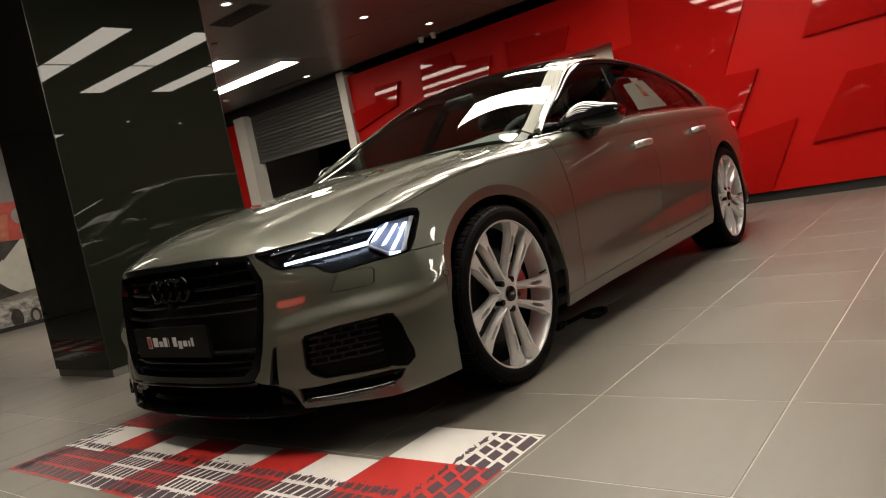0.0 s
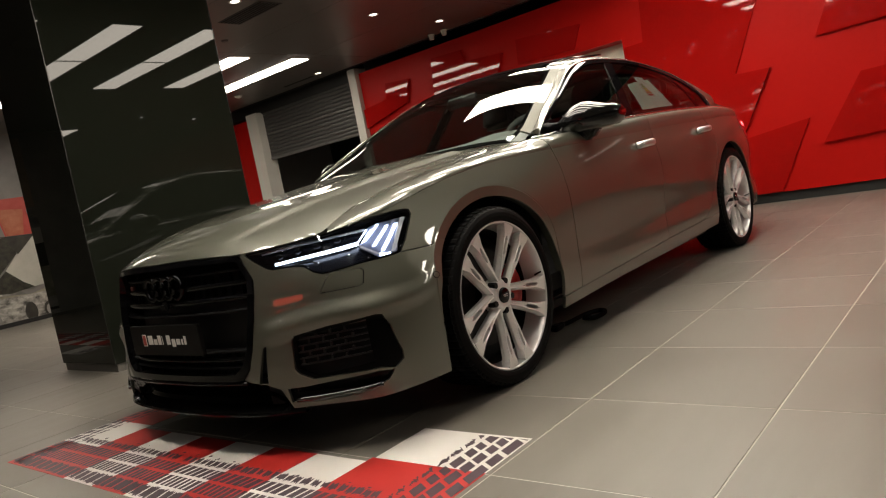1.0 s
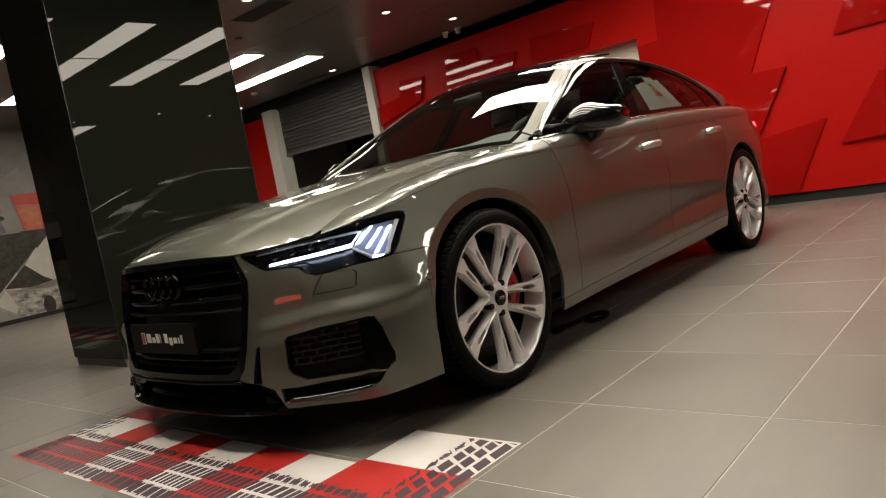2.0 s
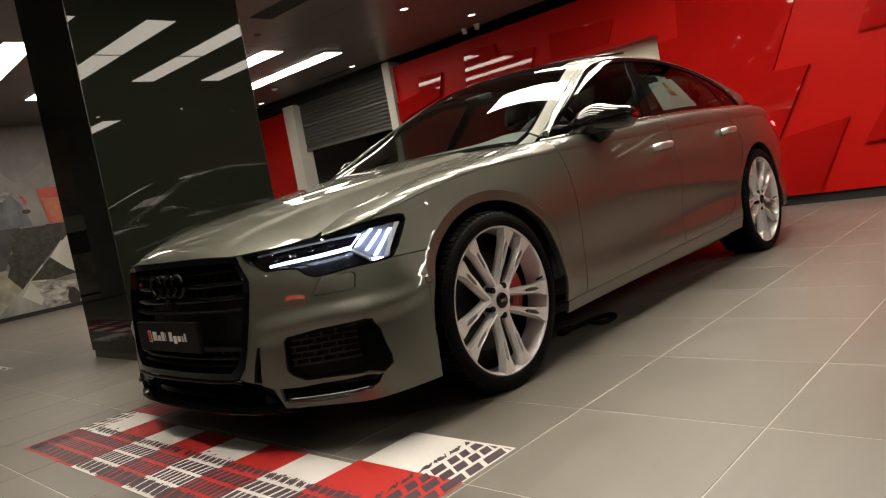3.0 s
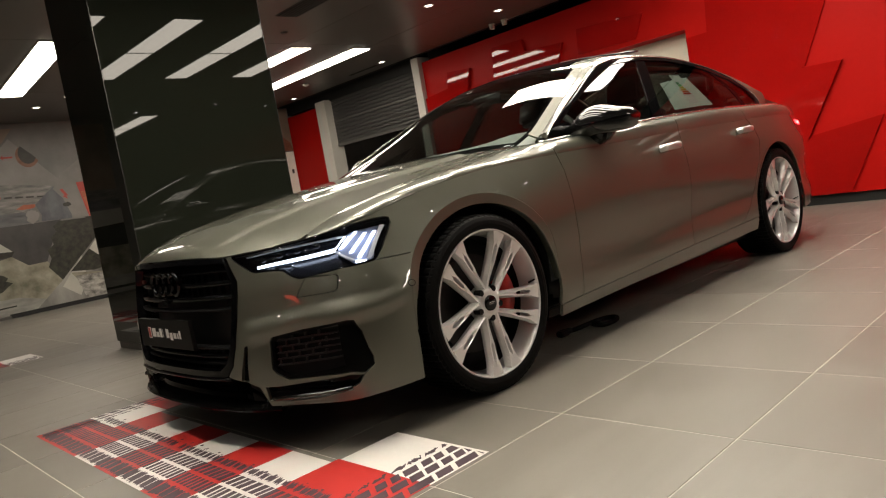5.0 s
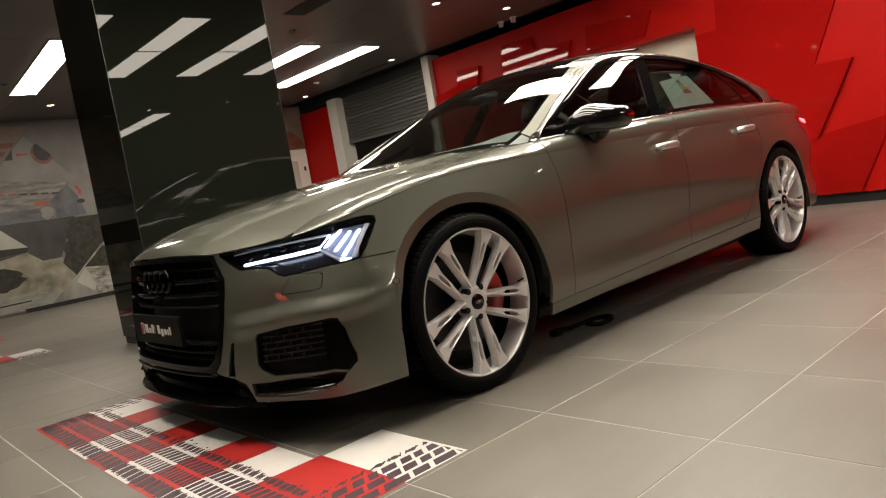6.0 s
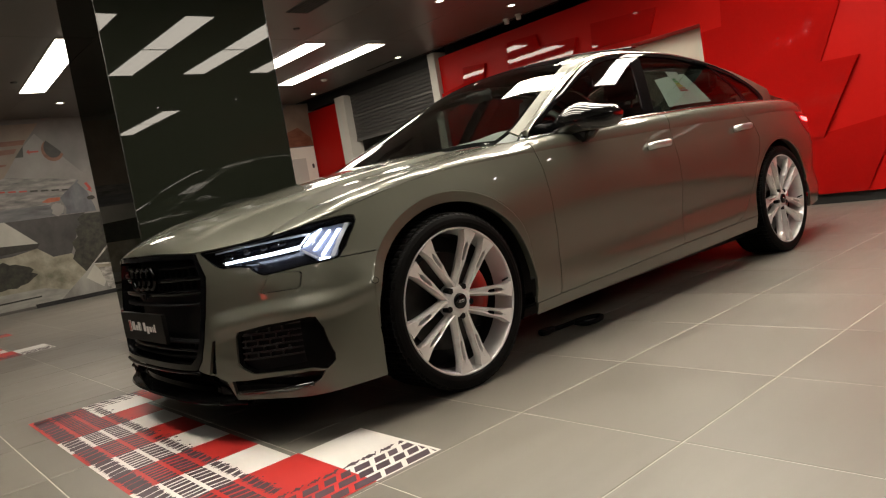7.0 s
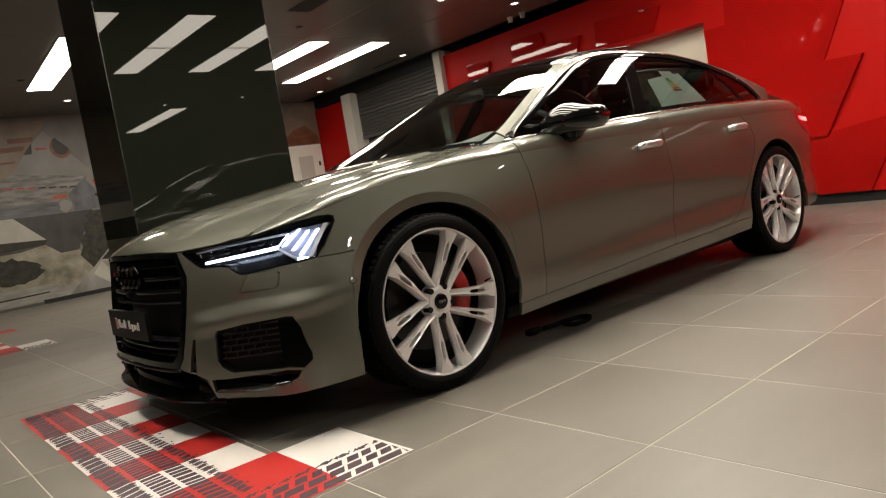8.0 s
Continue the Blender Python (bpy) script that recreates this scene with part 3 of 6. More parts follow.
def side_lines():
    rows = []
    for k in range(6):
        zs = NOSE_Z[k] if isinstance(NOSE_Z[k], tuple) else (NOSE_Z[k],) * 6
        line = [(x, w, z) for x, w, z in zip(NOSE_X[k], NOSE_W[k], zs)]
        line += [(x, w, z) for x, w, z in zip(SIDE_X, SIDE_W[k], SIDE_Z[k])]
        line += [(x, w, TAIL_Z[k]) for x, w in zip(TAIL_X[k], TAIL_W)]
        rows.append(line)
    return np.array(rows)


LINES = side_lines()
STATION = np.concatenate(([0.0], np.cumsum(np.linalg.norm(np.diff(LINES[3], axis=0), axis=1))))
LINE_AT = [cubic(STATION, LINES[k]) for k in range(6)]
S_END = float(STATION[-1])
LV = np.array(LEVELS)


def level_matrix():
    n, h = len(LV), np.diff(LV)
    a, r = np.eye(n), np.zeros((n, n))
    for i in range(1, n - 1):
        a[i, i - 1:i + 2] = h[i - 1], 2 * (h[i - 1] + h[i]), h[i]
        r[i, i - 1], r[i, i], r[i, i + 1] = 6 / h[i - 1], -6 / h[i - 1] - 6 / h[i], 6 / h[i]
    return np.linalg.solve(a, r)


LEVEL_M = level_matrix()


LEDGE_AT = pchip((0.40, 0.50, 0.62, 0.78, 0.92, 1.0, 1.09, 1.25), (0.414, 0.428, 0.444, 0.464, 0.467, 0.473, 0.497, 0.532))


def side(p):
    """Body side at (run, level): points (x, y, z) on the car's left."""
    p = np.asarray(p, float)
    s, v = p[:, 0], p[:, 1]
    c = np.stack([f(s) for f in LINE_AT], axis=1)
    m = np.einsum("ij,njk->nik", LEVEL_M, c)
    i = np.clip(np.searchsorted(LV, v) - 1, 0, len(LV) - 2)
    n = np.arange(len(p))
    h, d = (LV[i + 1] - LV[i])[:, None], (v - LV[i])[:, None]
    y0, y1, m0, m1 = c[n, i], c[n, i + 1], m[n, i], m[n, i + 1]
    q = y0 + ((y1 - y0) / h - h * (2 * m0 + m1) / 6) * d + m0 / 2 * d ** 2 + (m1 - m0) / (6 * h) * d ** 3
    # ledge over the bumper's side intakes
    near = (s > 0.44) & (s < 1.20)
    if near.any():
        sn = s[near]
        d = v[near] - LEDGE_AT(sn)
        t = np.where(d > 0, np.clip(1 - d / 0.062, 0, 1), np.clip(1 + d / 0.060, 0, 1))
        a = np.clip((sn - 0.46) / 0.14, 0, 1) * np.clip((1.17 - sn) / 0.20, 0, 1)
        rise = 0.017 * t * t * (3 - 2 * t) * a * a * (3 - 2 * a)
        turn = np.clip((sn - 0.40) / 0.65, 0, 1) * math.pi / 2
        q[near, 0] -= rise * np.cos(turn)
        q[near, 1] += rise * np.sin(turn)
    return q * np.array([1, -1, 1])


SHOULDER = pchip(LINES[5][:17, 0], LINES[5][:17, 1]), pchip(LINES[5][:17, 0], LINES[5][:17, 2])
# Seam of the bonnet and, behind it, the foot of the windows.
BELT_X = (-0.64, -0.45, -0.25, 0.0, 0.3, 0.48, 0.58, 0.66, 0.9, 1.3, 1.68, 2.4, 3.1, 3.5, 3.75)
BELT_W = pchip(BELT_X, (0.668, 0.652, 0.640, 0.634, 0.655, 0.685, 0.735, 0.785, 0.795, 0.797, 0.795, 0.790, 0.765, 0.730, 0.690))
BELT_Z = pchip(BELT_X, (0.722, 0.788, 0.832, 0.875, 0.914, 0.936, 0.940, 0.941, 0.951, 0.970, 0.984, 1.000, 1.003, 0.990, 0.970))


def upper(p):
    """Strip between the shoulder and the belt at (x, 0..1)."""
    p = np.asarray(p, float)
    x, lap = p[:, 0], p[:, 1] / 0.14
    v = np.maximum(lap, 0)
    w = SHOULDER[0](x) * (1 - v) + BELT_W(x) * v + 0.009 * np.sin(np.pi * np.clip(v, 0, 1)) * np.clip((x + 0.64) * 3, 0, 1)
    z = SHOULDER[1](x) * (1 - v) + BELT_Z(x) * v + 0.009 * np.sin(np.pi * np.clip(v, 0, 1)) * np.clip((x + 0.64) * 3, 0, 1)
    # the wing rolls over from its top into its side
    u = np.clip(v, 0, 1)
    z = z + 0.017 * (1 - np.exp(-u / 0.10)) * (1 - u) * (0.55 + 0.45 * np.clip((0.75 - x) / 0.4, 0, 1)) * np.clip((x + 0.60) / 0.25, 0, 1)
    # the doors stand steep over the shoulder line and turn in at the foot of the windows
    k = np.clip((x - 0.42) / 0.35, 0, 1)
    k = k * k * (3 - 2 * k)
    w = w * (1 - k) + k * (SHOULDER[0](x) + (BELT_W(x) - SHOULDER[0](x)) * u ** 1.7)
    z = z * (1 - k) + k * (SHOULDER[1](x) + (BELT_Z(x) - SHOULDER[1](x)) * (1 - (1 - u) ** 2.8)) + 0.15 * np.minimum(lap, 0)
    return np.stack([x, -w, z], axis=1)


def smooth_line(knots, values):
    f = cubic(knots, values)
    return lambda t: f(np.asarray(t, float))[..., 0]


RAIL_X = (0.55, 0.62, 0.85, 1.1, 1.36, 1.6, 1.95, 2.3, 2.65, 2.95, 3.2, 3.45, 3.75, 4.02)
RAIL_W = smooth_line(RAIL_X, (0.782, 0.770, 0.722, 0.662, 0.598, 0.568, 0.556, 0.568, 0.605, 0.650, 0.690, 0.715, 0.690, 0.62))
RAIL_Z = smooth_line(RAIL_X, (0.928, 0.955, 1.075, 1.205, 1.325, 1.380, 1.398, 1.380, 1.315, 1.225, 1.125, 1.035, 0.990, 0.93))


def glasshouse(p):
    """Windows' side at (x, 0..1), from the belt to the roof rail."""
    p = np.asarray(p, float)
    x, v = p[:, 0], p[:, 1] / 0.45
    u = np.clip(v, 0, 1)
    b = 0.033 * (1.8 * u - 0.8 * u * u) * (1 - u ** 24)
    w = BELT_W(x) * (1 - v) + RAIL_W(x) * v + b
    z = BELT_Z(x) * (1 - v) + RAIL_Z(x) * v + b * 0.3
    return np.stack([x, -w, z], axis=1)


ROOF_Z = cubic((0.36, 0.62, 0.9, 1.15, 1.32, 1.5, 1.75, 2.0, 2.3, 2.6, 2.9, 3.2, 3.5, 3.75, 3.95, 4.05),
               (0.975, 1.090, 1.213, 1.322, 1.385, 1.420, 1.441, 1.447, 1.440, 1.412, 1.352, 1.258, 1.140, 1.055, 1.030, 0.99))


def roof(p):
    p = np.asarray(p, float)
    x, y = p[:, 0], p[:, 1]
    zc = ROOF_Z(x)[:, 0]
    q = np.clip(np.abs(y) / RAIL_W(x), 0, 1.2)
    return np.stack([x, y, zc - (zc - RAIL_Z(x)) * q ** 2.3], axis=1)


HOOD_X = (-0.856, -0.848, -0.800, -0.695, -0.64, -0.45, -0.25, 0.0, 0.3, 0.48, 0.58, 0.66, 0.75)
HOOD_W = pchip(HOOD_X, (0.04, 0.22, 0.43, 0.60, 0.668, 0.652, 0.640, 0.634, 0.655, 0.685, 0.735, 0.785, 0.79))
HOOD_EDGE = pchip(HOOD_X, (0.712, 0.712, 0.703, 0.713, 0.722, 0.788, 0.832, 0.875, 0.914, 0.936, 0.940, 0.941, 0.943))
HOOD_C = pchip((-0.856, -0.835, -0.79, -0.7, -0.5, -0.2, 0.1, 0.4, 0.75), (0.712, 0.738, 0.762, 0.790, 0.830, 0.877, 0.918, 0.952, 0.980))


def hood(p):
    """The bonnet over (x, y), with a raised middle between two creases a side."""
    p = np.asarray(p, float)
    x, y = p[:, 0], p[:, 1]
    w = np.abs(y)
    q = np.clip(w / HOOD_W(x), 0, 1.1)
    z = HOOD_C(x) - (HOOD_C(x) - HOOD_EDGE(x)) * q ** 2.4
    fade = np.clip((x + 0.84) / 0.2, 0, 1)
    for at, rise, soft in ((0.355 + 0.12 * (x + 0.8), 0.012, 0.022), (0.20 + 0.06 * (x + 0.8), 0.004, 0.05)):
        z = z + fade * rise * (0.5 - 0.5 * np.tanh((w - at) / soft)) * np.clip((HOOD_W(x) - w) / 0.05, 0, 1)
    return np.stack([x, y, z], axis=1)


# ---------------------------------------------------------------- car: panels cut from the surfaces
def inside(poly, pts):
    x, y = pts[:, 0], pts[:, 1]
    a, b = poly, np.roll(poly, -1, axis=0)
    hit = np.zeros(len(pts), bool)
    for (x0, y0), (x1, y1) in zip(a, b):
        if y0 != y1:
            hit ^= ((y0 > y) != (y1 > y)) & (x < (x1 - x0) * (y - y0) / (y1 - y0) + x0)
    return hit


def resample(poly, step):
    out = []
    p = np.asarray(poly, float)
    for a, b in zip(p, np.roll(p, -1, axis=0)):
        n = max(1, int(np.ceil(np.linalg.norm(b - a) / step)))
        out += [a + (b - a) * i / n for i in range(n)]
    return np.array(out)


def grown(poly, d):
    """The polygon moved outwards by d (inwards when negative)."""
    p = np.asarray(poly, float)
    area = 0.5 * np.sum(p[:, 0] * np.roll(p[:, 1], -1) - np.roll(p[:, 0], -1) * p[:, 1])
    e0 = p - np.roll(p, 1, axis=0)
    e1 = np.roll(p, -1, axis=0) - p
    e0 /= np.linalg.norm(e0, axis=1)[:, None] + 1e-12
    e1 /= np.linalg.norm(e1, axis=1)[:, None] + 1e-12
    n0, n1 = np.stack([e0[:, 1], -e0[:, 0]], 1), np.stack([e1[:, 1], -e1[:, 0]], 1)
    n = n0 + n1
    n = n / np.maximum(0.5, np.sum(n * n, axis=1) / 2)[:, None]
    return p + n * d * (1 if area > 0 else -1)


class Shell:
    """Faces with their own corner normals, gathered for one mesh."""

    def __init__(self):
        self.v, self.f, self.n, self.m = [], [], [], []

    def add(self, verts, faces, normals, mat=0):
        k = len(self.v)
        self.v += [tuple(map(float, q)) for q in verts]
        for f, ns in zip(faces, normals):
            self.f.append(tuple(k + i for i in f))
            self.n += [tuple(map(float, q)) for q in ns]
            self.m.append(mat)

    def mirrored(self):
        o = Shell()
        o.v = [(x, -y, z) for x, y, z in self.v]
        i = 0
        for f in self.f:
            ns = self.n[i:i + len(f)]
            i += len(f)
            o.f.append(f[::-1])
            o.n += [(x, -y, z) for x, y, z in ns[::-1]]
        o.m = list(self.m)
        return o

    def joined(self, other):
        k = len(self.v)
        self.v += other.v
        self.f += [tuple(k + i for i in f) for f in other.f]
        self.n += other.n
        self.m += other.m
        return self


def normals_of(surf, p, flip):
    e = 2e-4
    a = surf(p + [e, 0]) - surf(p - [e, 0])
    b = surf(p + [0, e]) - surf(p - [0, e])
    n = np.cross(a, b) * (-1 if flip else 1)
    return n / (np.linalg.norm(n, axis=1)[:, None] + 1e-12)


def panel(surf, poly, holes=(), step=0.022, gap=0.002, depth=0.014, flip=False, shell=None, out=0.0, mat=0):
    """A sheet cut from a surface along a polygon of its own two coordinates, with its edges turned in. flip: which side faces out."""
    sh = shell or Shell()
    outer = grown(resample(poly, step), -gap)
    rings = [outer] + [grown(resample(h, step), gap) for h in holes]
    lo, hi = outer.min(0), outer.max(0)
    gx, gy = np.arange(lo[0], hi[0], step), np.arange(lo[1], hi[1], step)
    grid = np.array([(x + (0.5 * step if j % 2 else 0), y) for j, y in enumerate(gy) for x in gx]).reshape(-1, 2)
    if len(grid):
        keep = inside(outer, grid)
        for h in rings[1:]:
            keep &= ~inside(h, grid)
        grid = grid[keep]
        edge = np.concatenate(rings)
        if len(grid):
            near = np.concatenate([np.min(np.sum((c[:, None] - edge[None]) ** 2, axis=2), axis=1) for c in np.array_split(grid, max(1, len(grid) // 400))])
            grid = grid[near > (0.55 * step) ** 2]
    pts, edges = [], []
    for r in rings:
        k = len(pts)
        pts += [Vector(q) for q in r]
        edges += [(k + i, k + (i + 1) % len(r)) for i in range(len(r))]
    pts += [Vector(q) for q in grid]
    vs, _, fs, _, _, _ = delaunay_2d_cdt(pts, edges, [], 0, 1e-7)
    uv = np.array([tuple(q) for q in vs])
    tri = np.array([f for f in fs if len(f) == 3])
    mid = uv[tri].mean(axis=1)
    keep = inside(outer, mid)
    for h in rings[1:]:
        keep &= ~inside(h, mid)
    tri = tri[keep]
    nrm = normals_of(surf, uv, flip)
    pos = surf(uv) + nrm * out
    fn = np.cross(pos[tri[:, 1]] - pos[tri[:, 0]], pos[tri[:, 2]] - pos[tri[:, 0]])
    wrong = np.sum(fn * nrm[tri[:, 0]], axis=1) < 0
    tri[wrong] = tri[wrong][:, ::-1]
    sh.add(pos, tri.tolist(), [nrm[t] for t in tri], mat)
    if depth:
        for r in rings:
            n = normals_of(surf, r, flip)
            a = surf(r) + n * out
            b = a - n * depth
            k = len(r)
            faces, ns = [], []
            mid3 = pos.mean(axis=0)
            for i in range(k):
                j = (i + 1) % k
                q = np.cross(a[j] - a[i], b[i] - a[i])
                q /= np.linalg.norm(q) + 1e-12
                faces.append((i, j, k + j, k + i))
                ns.append([q] * 4)
            sh.add(np.concatenate([a, b]), faces, ns, mat)
    return sh


def shell_part(name, sh, material, parent, label=""):
    me = bpy.data.meshes.new(name)
    me.from_pydata(sh.v, [], sh.f)
    for mm in (material if isinstance(material, (list, tuple)) else [material]):
        me.materials.append(mm)
    for p, k in zip(me.polygons, sh.m):
        p.use_smooth = True
        p.material_index = k
    me.normals_split_custom_set(sh.n)
    me.update()
    ob = new(name, me)
    ob.parent = parent
    if label:
        tagged(ob, label)
    return ob


# Nearest place on the body side for a point in space.
_gs, _gv = np.meshgrid(np.linspace(0, S_END, 560), np.linspace(0.17, 0.80, 64), indexing="ij")
GRID_UV = np.stack([_gs.ravel(), _gv.ravel()], axis=1)
GRID_P = side(GRID_UV)


def on_side(pts):
    """(run, level) of the side's points nearest to (x, w, z); w may be None on the flank, where the sheet is met straight from outside."""
    out = []
    for x, w, z in pts:
        if w is None:
            d = (GRID_P[:, 0] - x) ** 2 + (GRID_P[:, 2] - z) ** 2 + (GRID_P[:, 1] > -0.6) * 9
            t = np.array([x, 0, z])
            use = [0, 2]
        elif x is None:
            d = (GRID_P[:, 1] + w) ** 2 + (GRID_P[:, 2] - z) ** 2 + (GRID_P[:, 0] > 0) * 9
            t = np.array([0, -w, z])
            use = [1, 2]
        else:
            t = np.array([x, -w, z])
            d = np.sum((GRID_P - t) ** 2, axis=1)
            use = [0, 1, 2]
        uv = GRID_UV[np.argmin(d)].copy()
        for _ in range(4):
            e = 1e-4
            p0 = side(uv[None])[0]
            j = np.stack([(side((uv + [e, 0])[None])[0] - p0) / e, (side((uv + [0, e])[None])[0] - p0) / e], axis=1)[use]
            step, *_ = np.linalg.lstsq(j, (t - p0)[use], rcond=None)
            uv = uv + np.clip(step, -0.02, 0.02)
            uv[1] = min(0.80, max(0.17, uv[1]))
        out.append(uv)
    return np.array(out)


def shoulder_run(x):
    """Run of the shoulder line where it is at x (ahead of the tail)."""
    s = np.linspace(0, float(STATION[16]), 900)
    return float(np.interp(x, LINE_AT[5](s)[:, 0], s))


def floor_run(x):
    s = np.linspace(0, float(STATION[16]), 900)
    return float(np.interp(x, LINE_AT[0](s)[:, 0], s))


# ---------------------------------------------------------------- car: materials
def car_paint():
    m, nt, nodes, links, b = node_material("car_paint")
    co = nodes.new("ShaderNodeTexCoord")
    n1 = nodes.new("ShaderNodeTexNoise")
    n1.inputs["Scale"].default_value = 2.0
    links.new(co.outputs["Object"], n1.inputs["Vector"])
    mix = nodes.new("ShaderNodeMix")
    mix.data_type = "RGBA"
    mix.inputs[6].default_value, mix.inputs[7].default_value = (0.108, 0.110, 0.085, 1), (0.118, 0.120, 0.093, 1)
    links.new(n1.outputs["Fac"], mix.inputs[0])
    links.new(mix.outputs[2], b.inputs["Base Color"])
    b.inputs["Roughness"].default_value = 0.36
    b.inputs["Metallic"].default_value = 0.38
    b.inputs["Coat Weight"].default_value = 1.0
    b.inputs["Coat Roughness"].default_value = 0.0
    b.inputs["Coat IOR"].default_value = 1.68
    return m


M_PAINT = car_paint()
M_GLOSSBLACK = plain("gloss_black_trim", (0.004, 0.004, 0.0045), rough=0.03, vary=0.1, ior=1.33)
M_CAP = plain("piano_black", (0.004, 0.004, 0.004), rough=0.03, coat=1.0, vary=0.1)
M_TRIM = plain("black_satin_trim", (0.003, 0.003, 0.003), rough=0.07, vary=0.15, ior=1.16)
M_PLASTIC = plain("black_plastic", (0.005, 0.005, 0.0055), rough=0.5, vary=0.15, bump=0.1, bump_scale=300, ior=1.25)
M_RUBBER = plain("tyre_rubber", (0.004, 0.004, 0.004), rough=0.6, vary=0.25, scale=20, bump=0.15, bump_scale=200, ior=1.18)
M_SLAT = plain("grey_black_plastic", (0.009, 0.009, 0.0095), rough=0.35, vary=0.15)
M_CHROME = plain("satin_chrome", (0.78, 0.77, 0.75), rough=0.2, metal=1.0, vary=0.04)
M_HANDLE = plain("brushed_chrome", (0.72, 0.71, 0.69), rough=0.32, metal=0.85, vary=0.04)
M_DARKCHROME = plain("black_chrome", (0.028, 0.028, 0.03), rough=0.12, metal=1.0, vary=0.1)
M_ALLOY = plain("silver_alloy", (0.88, 0.88, 0.88), rough=0.22, metal=0.4, vary=0.05, scale=20)
M_ALLOYFACE = plain("turned_alloy", (0.92, 0.91, 0.90), rough=0.20, metal=0.38, vary=0.05, scale=60)
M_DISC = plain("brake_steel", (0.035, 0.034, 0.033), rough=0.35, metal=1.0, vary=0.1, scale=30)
M_CALIPER = plain("red_caliper", (0.5, 0.02, 0.015), rough=0.3, coat=0.4)
M_LEATHER = plain("dark_leather", (0.02, 0.017, 0.016), rough=0.5, vary=0.2, bump=0.15, bump_scale=160)
M_CABIN = plain("cabin_trim", (0.015, 0.015, 0.015), rough=0.7, vary=0.2)
M_DASH = plain("grey_dashboard", (0.24, 0.25, 0.24), rough=0.5, vary=0.1, bump=0.1)
M_SCREEN = glass("windscreen_glass", (0.58, 0.64, 0.61))
M_TINT = glass("tinted_glass", (0.20, 0.225, 0.21))
M_CLEAR = glass("clear_cover", (0.93, 0.95, 0.97))
M_DRL = glow("daytime_light", (0.72, 0.82, 1.0), 6.0)
M_LENSBAR = plain("frosted_lens", (0.7, 0.72, 0.78), rough=0.25, coat=0.4, vary=0.03)
M_TAIL = plain("red_lens", (0.45, 0.01, 0.02), rough=0.08, coat=0.8)
M_TAILGLOW = glow("tail_light", (1.0, 0.05, 0.06), 3.0)
M_PAPER = plain("paper", (0.75, 0.78, 0.74), rough=0.7, vary=0.03)
M_SHEET = plain("pale_green_sheet", (0.75, 0.86, 0.78), rough=0.6, vary=0.03)

car = thing("car", (0, 0, 0), "grey-green lacquered saloon car with black grille and silver wheels", "car")


def both(name, sh, material, label="", parent=None):
    """A part on the car's left and its mirror image on the right."""
    a = shell_part(name, sh, material, parent or car, label)
    b = shell_part(name, sh.mirrored(), material, parent or car, label)
    return a, b


# ---- outlines on the body side, as (x, w, z)
TOP = 0.80
GRILLE = on_side([(None, 0.390, 0.277), (None, 0.425, 0.315), (None, 0.447, 0.38), (None, 0.467, 0.48), (None, 0.477, 0.56), (None, 0.477, 0.612), (None, 0.444, 0.672)])
HEAD_BOTTOM = on_side([(None, 0.455, 0.692), (None, 0.485, 0.669), (None, 0.523, 0.642), (None, 0.547, 0.634), (None, 0.606, 0.634), (None, 0.644, 0.628), (None, 0.675, 0.605), (None, 0.702, 0.594), (None, 0.748, 0.598)])
HEAD_OUT = on_side([(-0.587, 0.800, 0.605), (-0.526, 0.847, 0.608), (-0.481, 0.868, 0.612), (-0.443, 0.868, 0.646), (-0.403, 0.867, 0.698), (-0.378, 0.862, 0.730), (-0.377, 0.853, 0.745)])
HEAD_RIM = on_side([(-0.395, 0.845, 0.750), (-0.44, 0.826, 0.748), (-0.50, 0.797, 0.742)])
HEAD_TOP = np.array([(s, TOP) for s in np.linspace(shoulder_run(-0.575), shoulder_run(-0.790), 10)])
HEADLIGHT = np.concatenate([HEAD_BOTTOM, HEAD_OUT, HEAD_RIM, HEAD_TOP])


def flare(angle, wide):
    """Share by which the sheet's cut lies outside the wheel opening: a flat flange fills the band between."""
    t = min(1.0, max(0.0, min(178 - angle, angle - 2) / 34))
    return 1 + wide * t * t * (3 - 2 * t)


def flared(cx, cz, a, b, a0, a1, wide, n):
    """Arch line between two angles with the flange's share added."""
    out = []
    for i in range(n + 1):
        g = a0 + (a1 - a0) * i / n
        k = flare(g, wide)
        out.append((cx + a * k * math.cos(radians(g)), None, cz + b * k * math.sin(radians(g))))
    return out


FRONT_WIDE, REAR_WIDE = 0.105, 0.035
FRONT_ARCH = on_side([(-0.405, None, 0.178), (-0.403, None, 0.25), (-0.400, None, 0.32)] + flared(0.018, 0.335, 0.420, 0.398, 178, 140, FRONT_WIDE, 10))
FRONT_ARCH_TOP = on_side(flared(0.018, 0.335, 0.420, 0.398, 140, 2, FRONT_WIDE, 34) + [(0.432, None, 0.30), (0.418, None, 0.245)])
SEAM = on_side([(-0.338, None, 0.612), (-0.40, None, 0.612)])
INTAKE = on_side([(None, 0.605, 0.283), (None, 0.592, 0.300), (None, 0.590, 0.394), (None, 0.602, 0.408), (None, 0.707, 0.424), (-0.615, 0.832, 0.437), (-0.598, 0.846, 0.433), (-0.587, 0.864, 0.39), (-0.572, 0.882, 0.30), (-0.574, 0.882, 0.275),
                  (-0.60, 0.868, 0.254), (-0.64, 0.84, 0.266), (None, 0.70, 0.262), (None, 0.645, 0.261)])
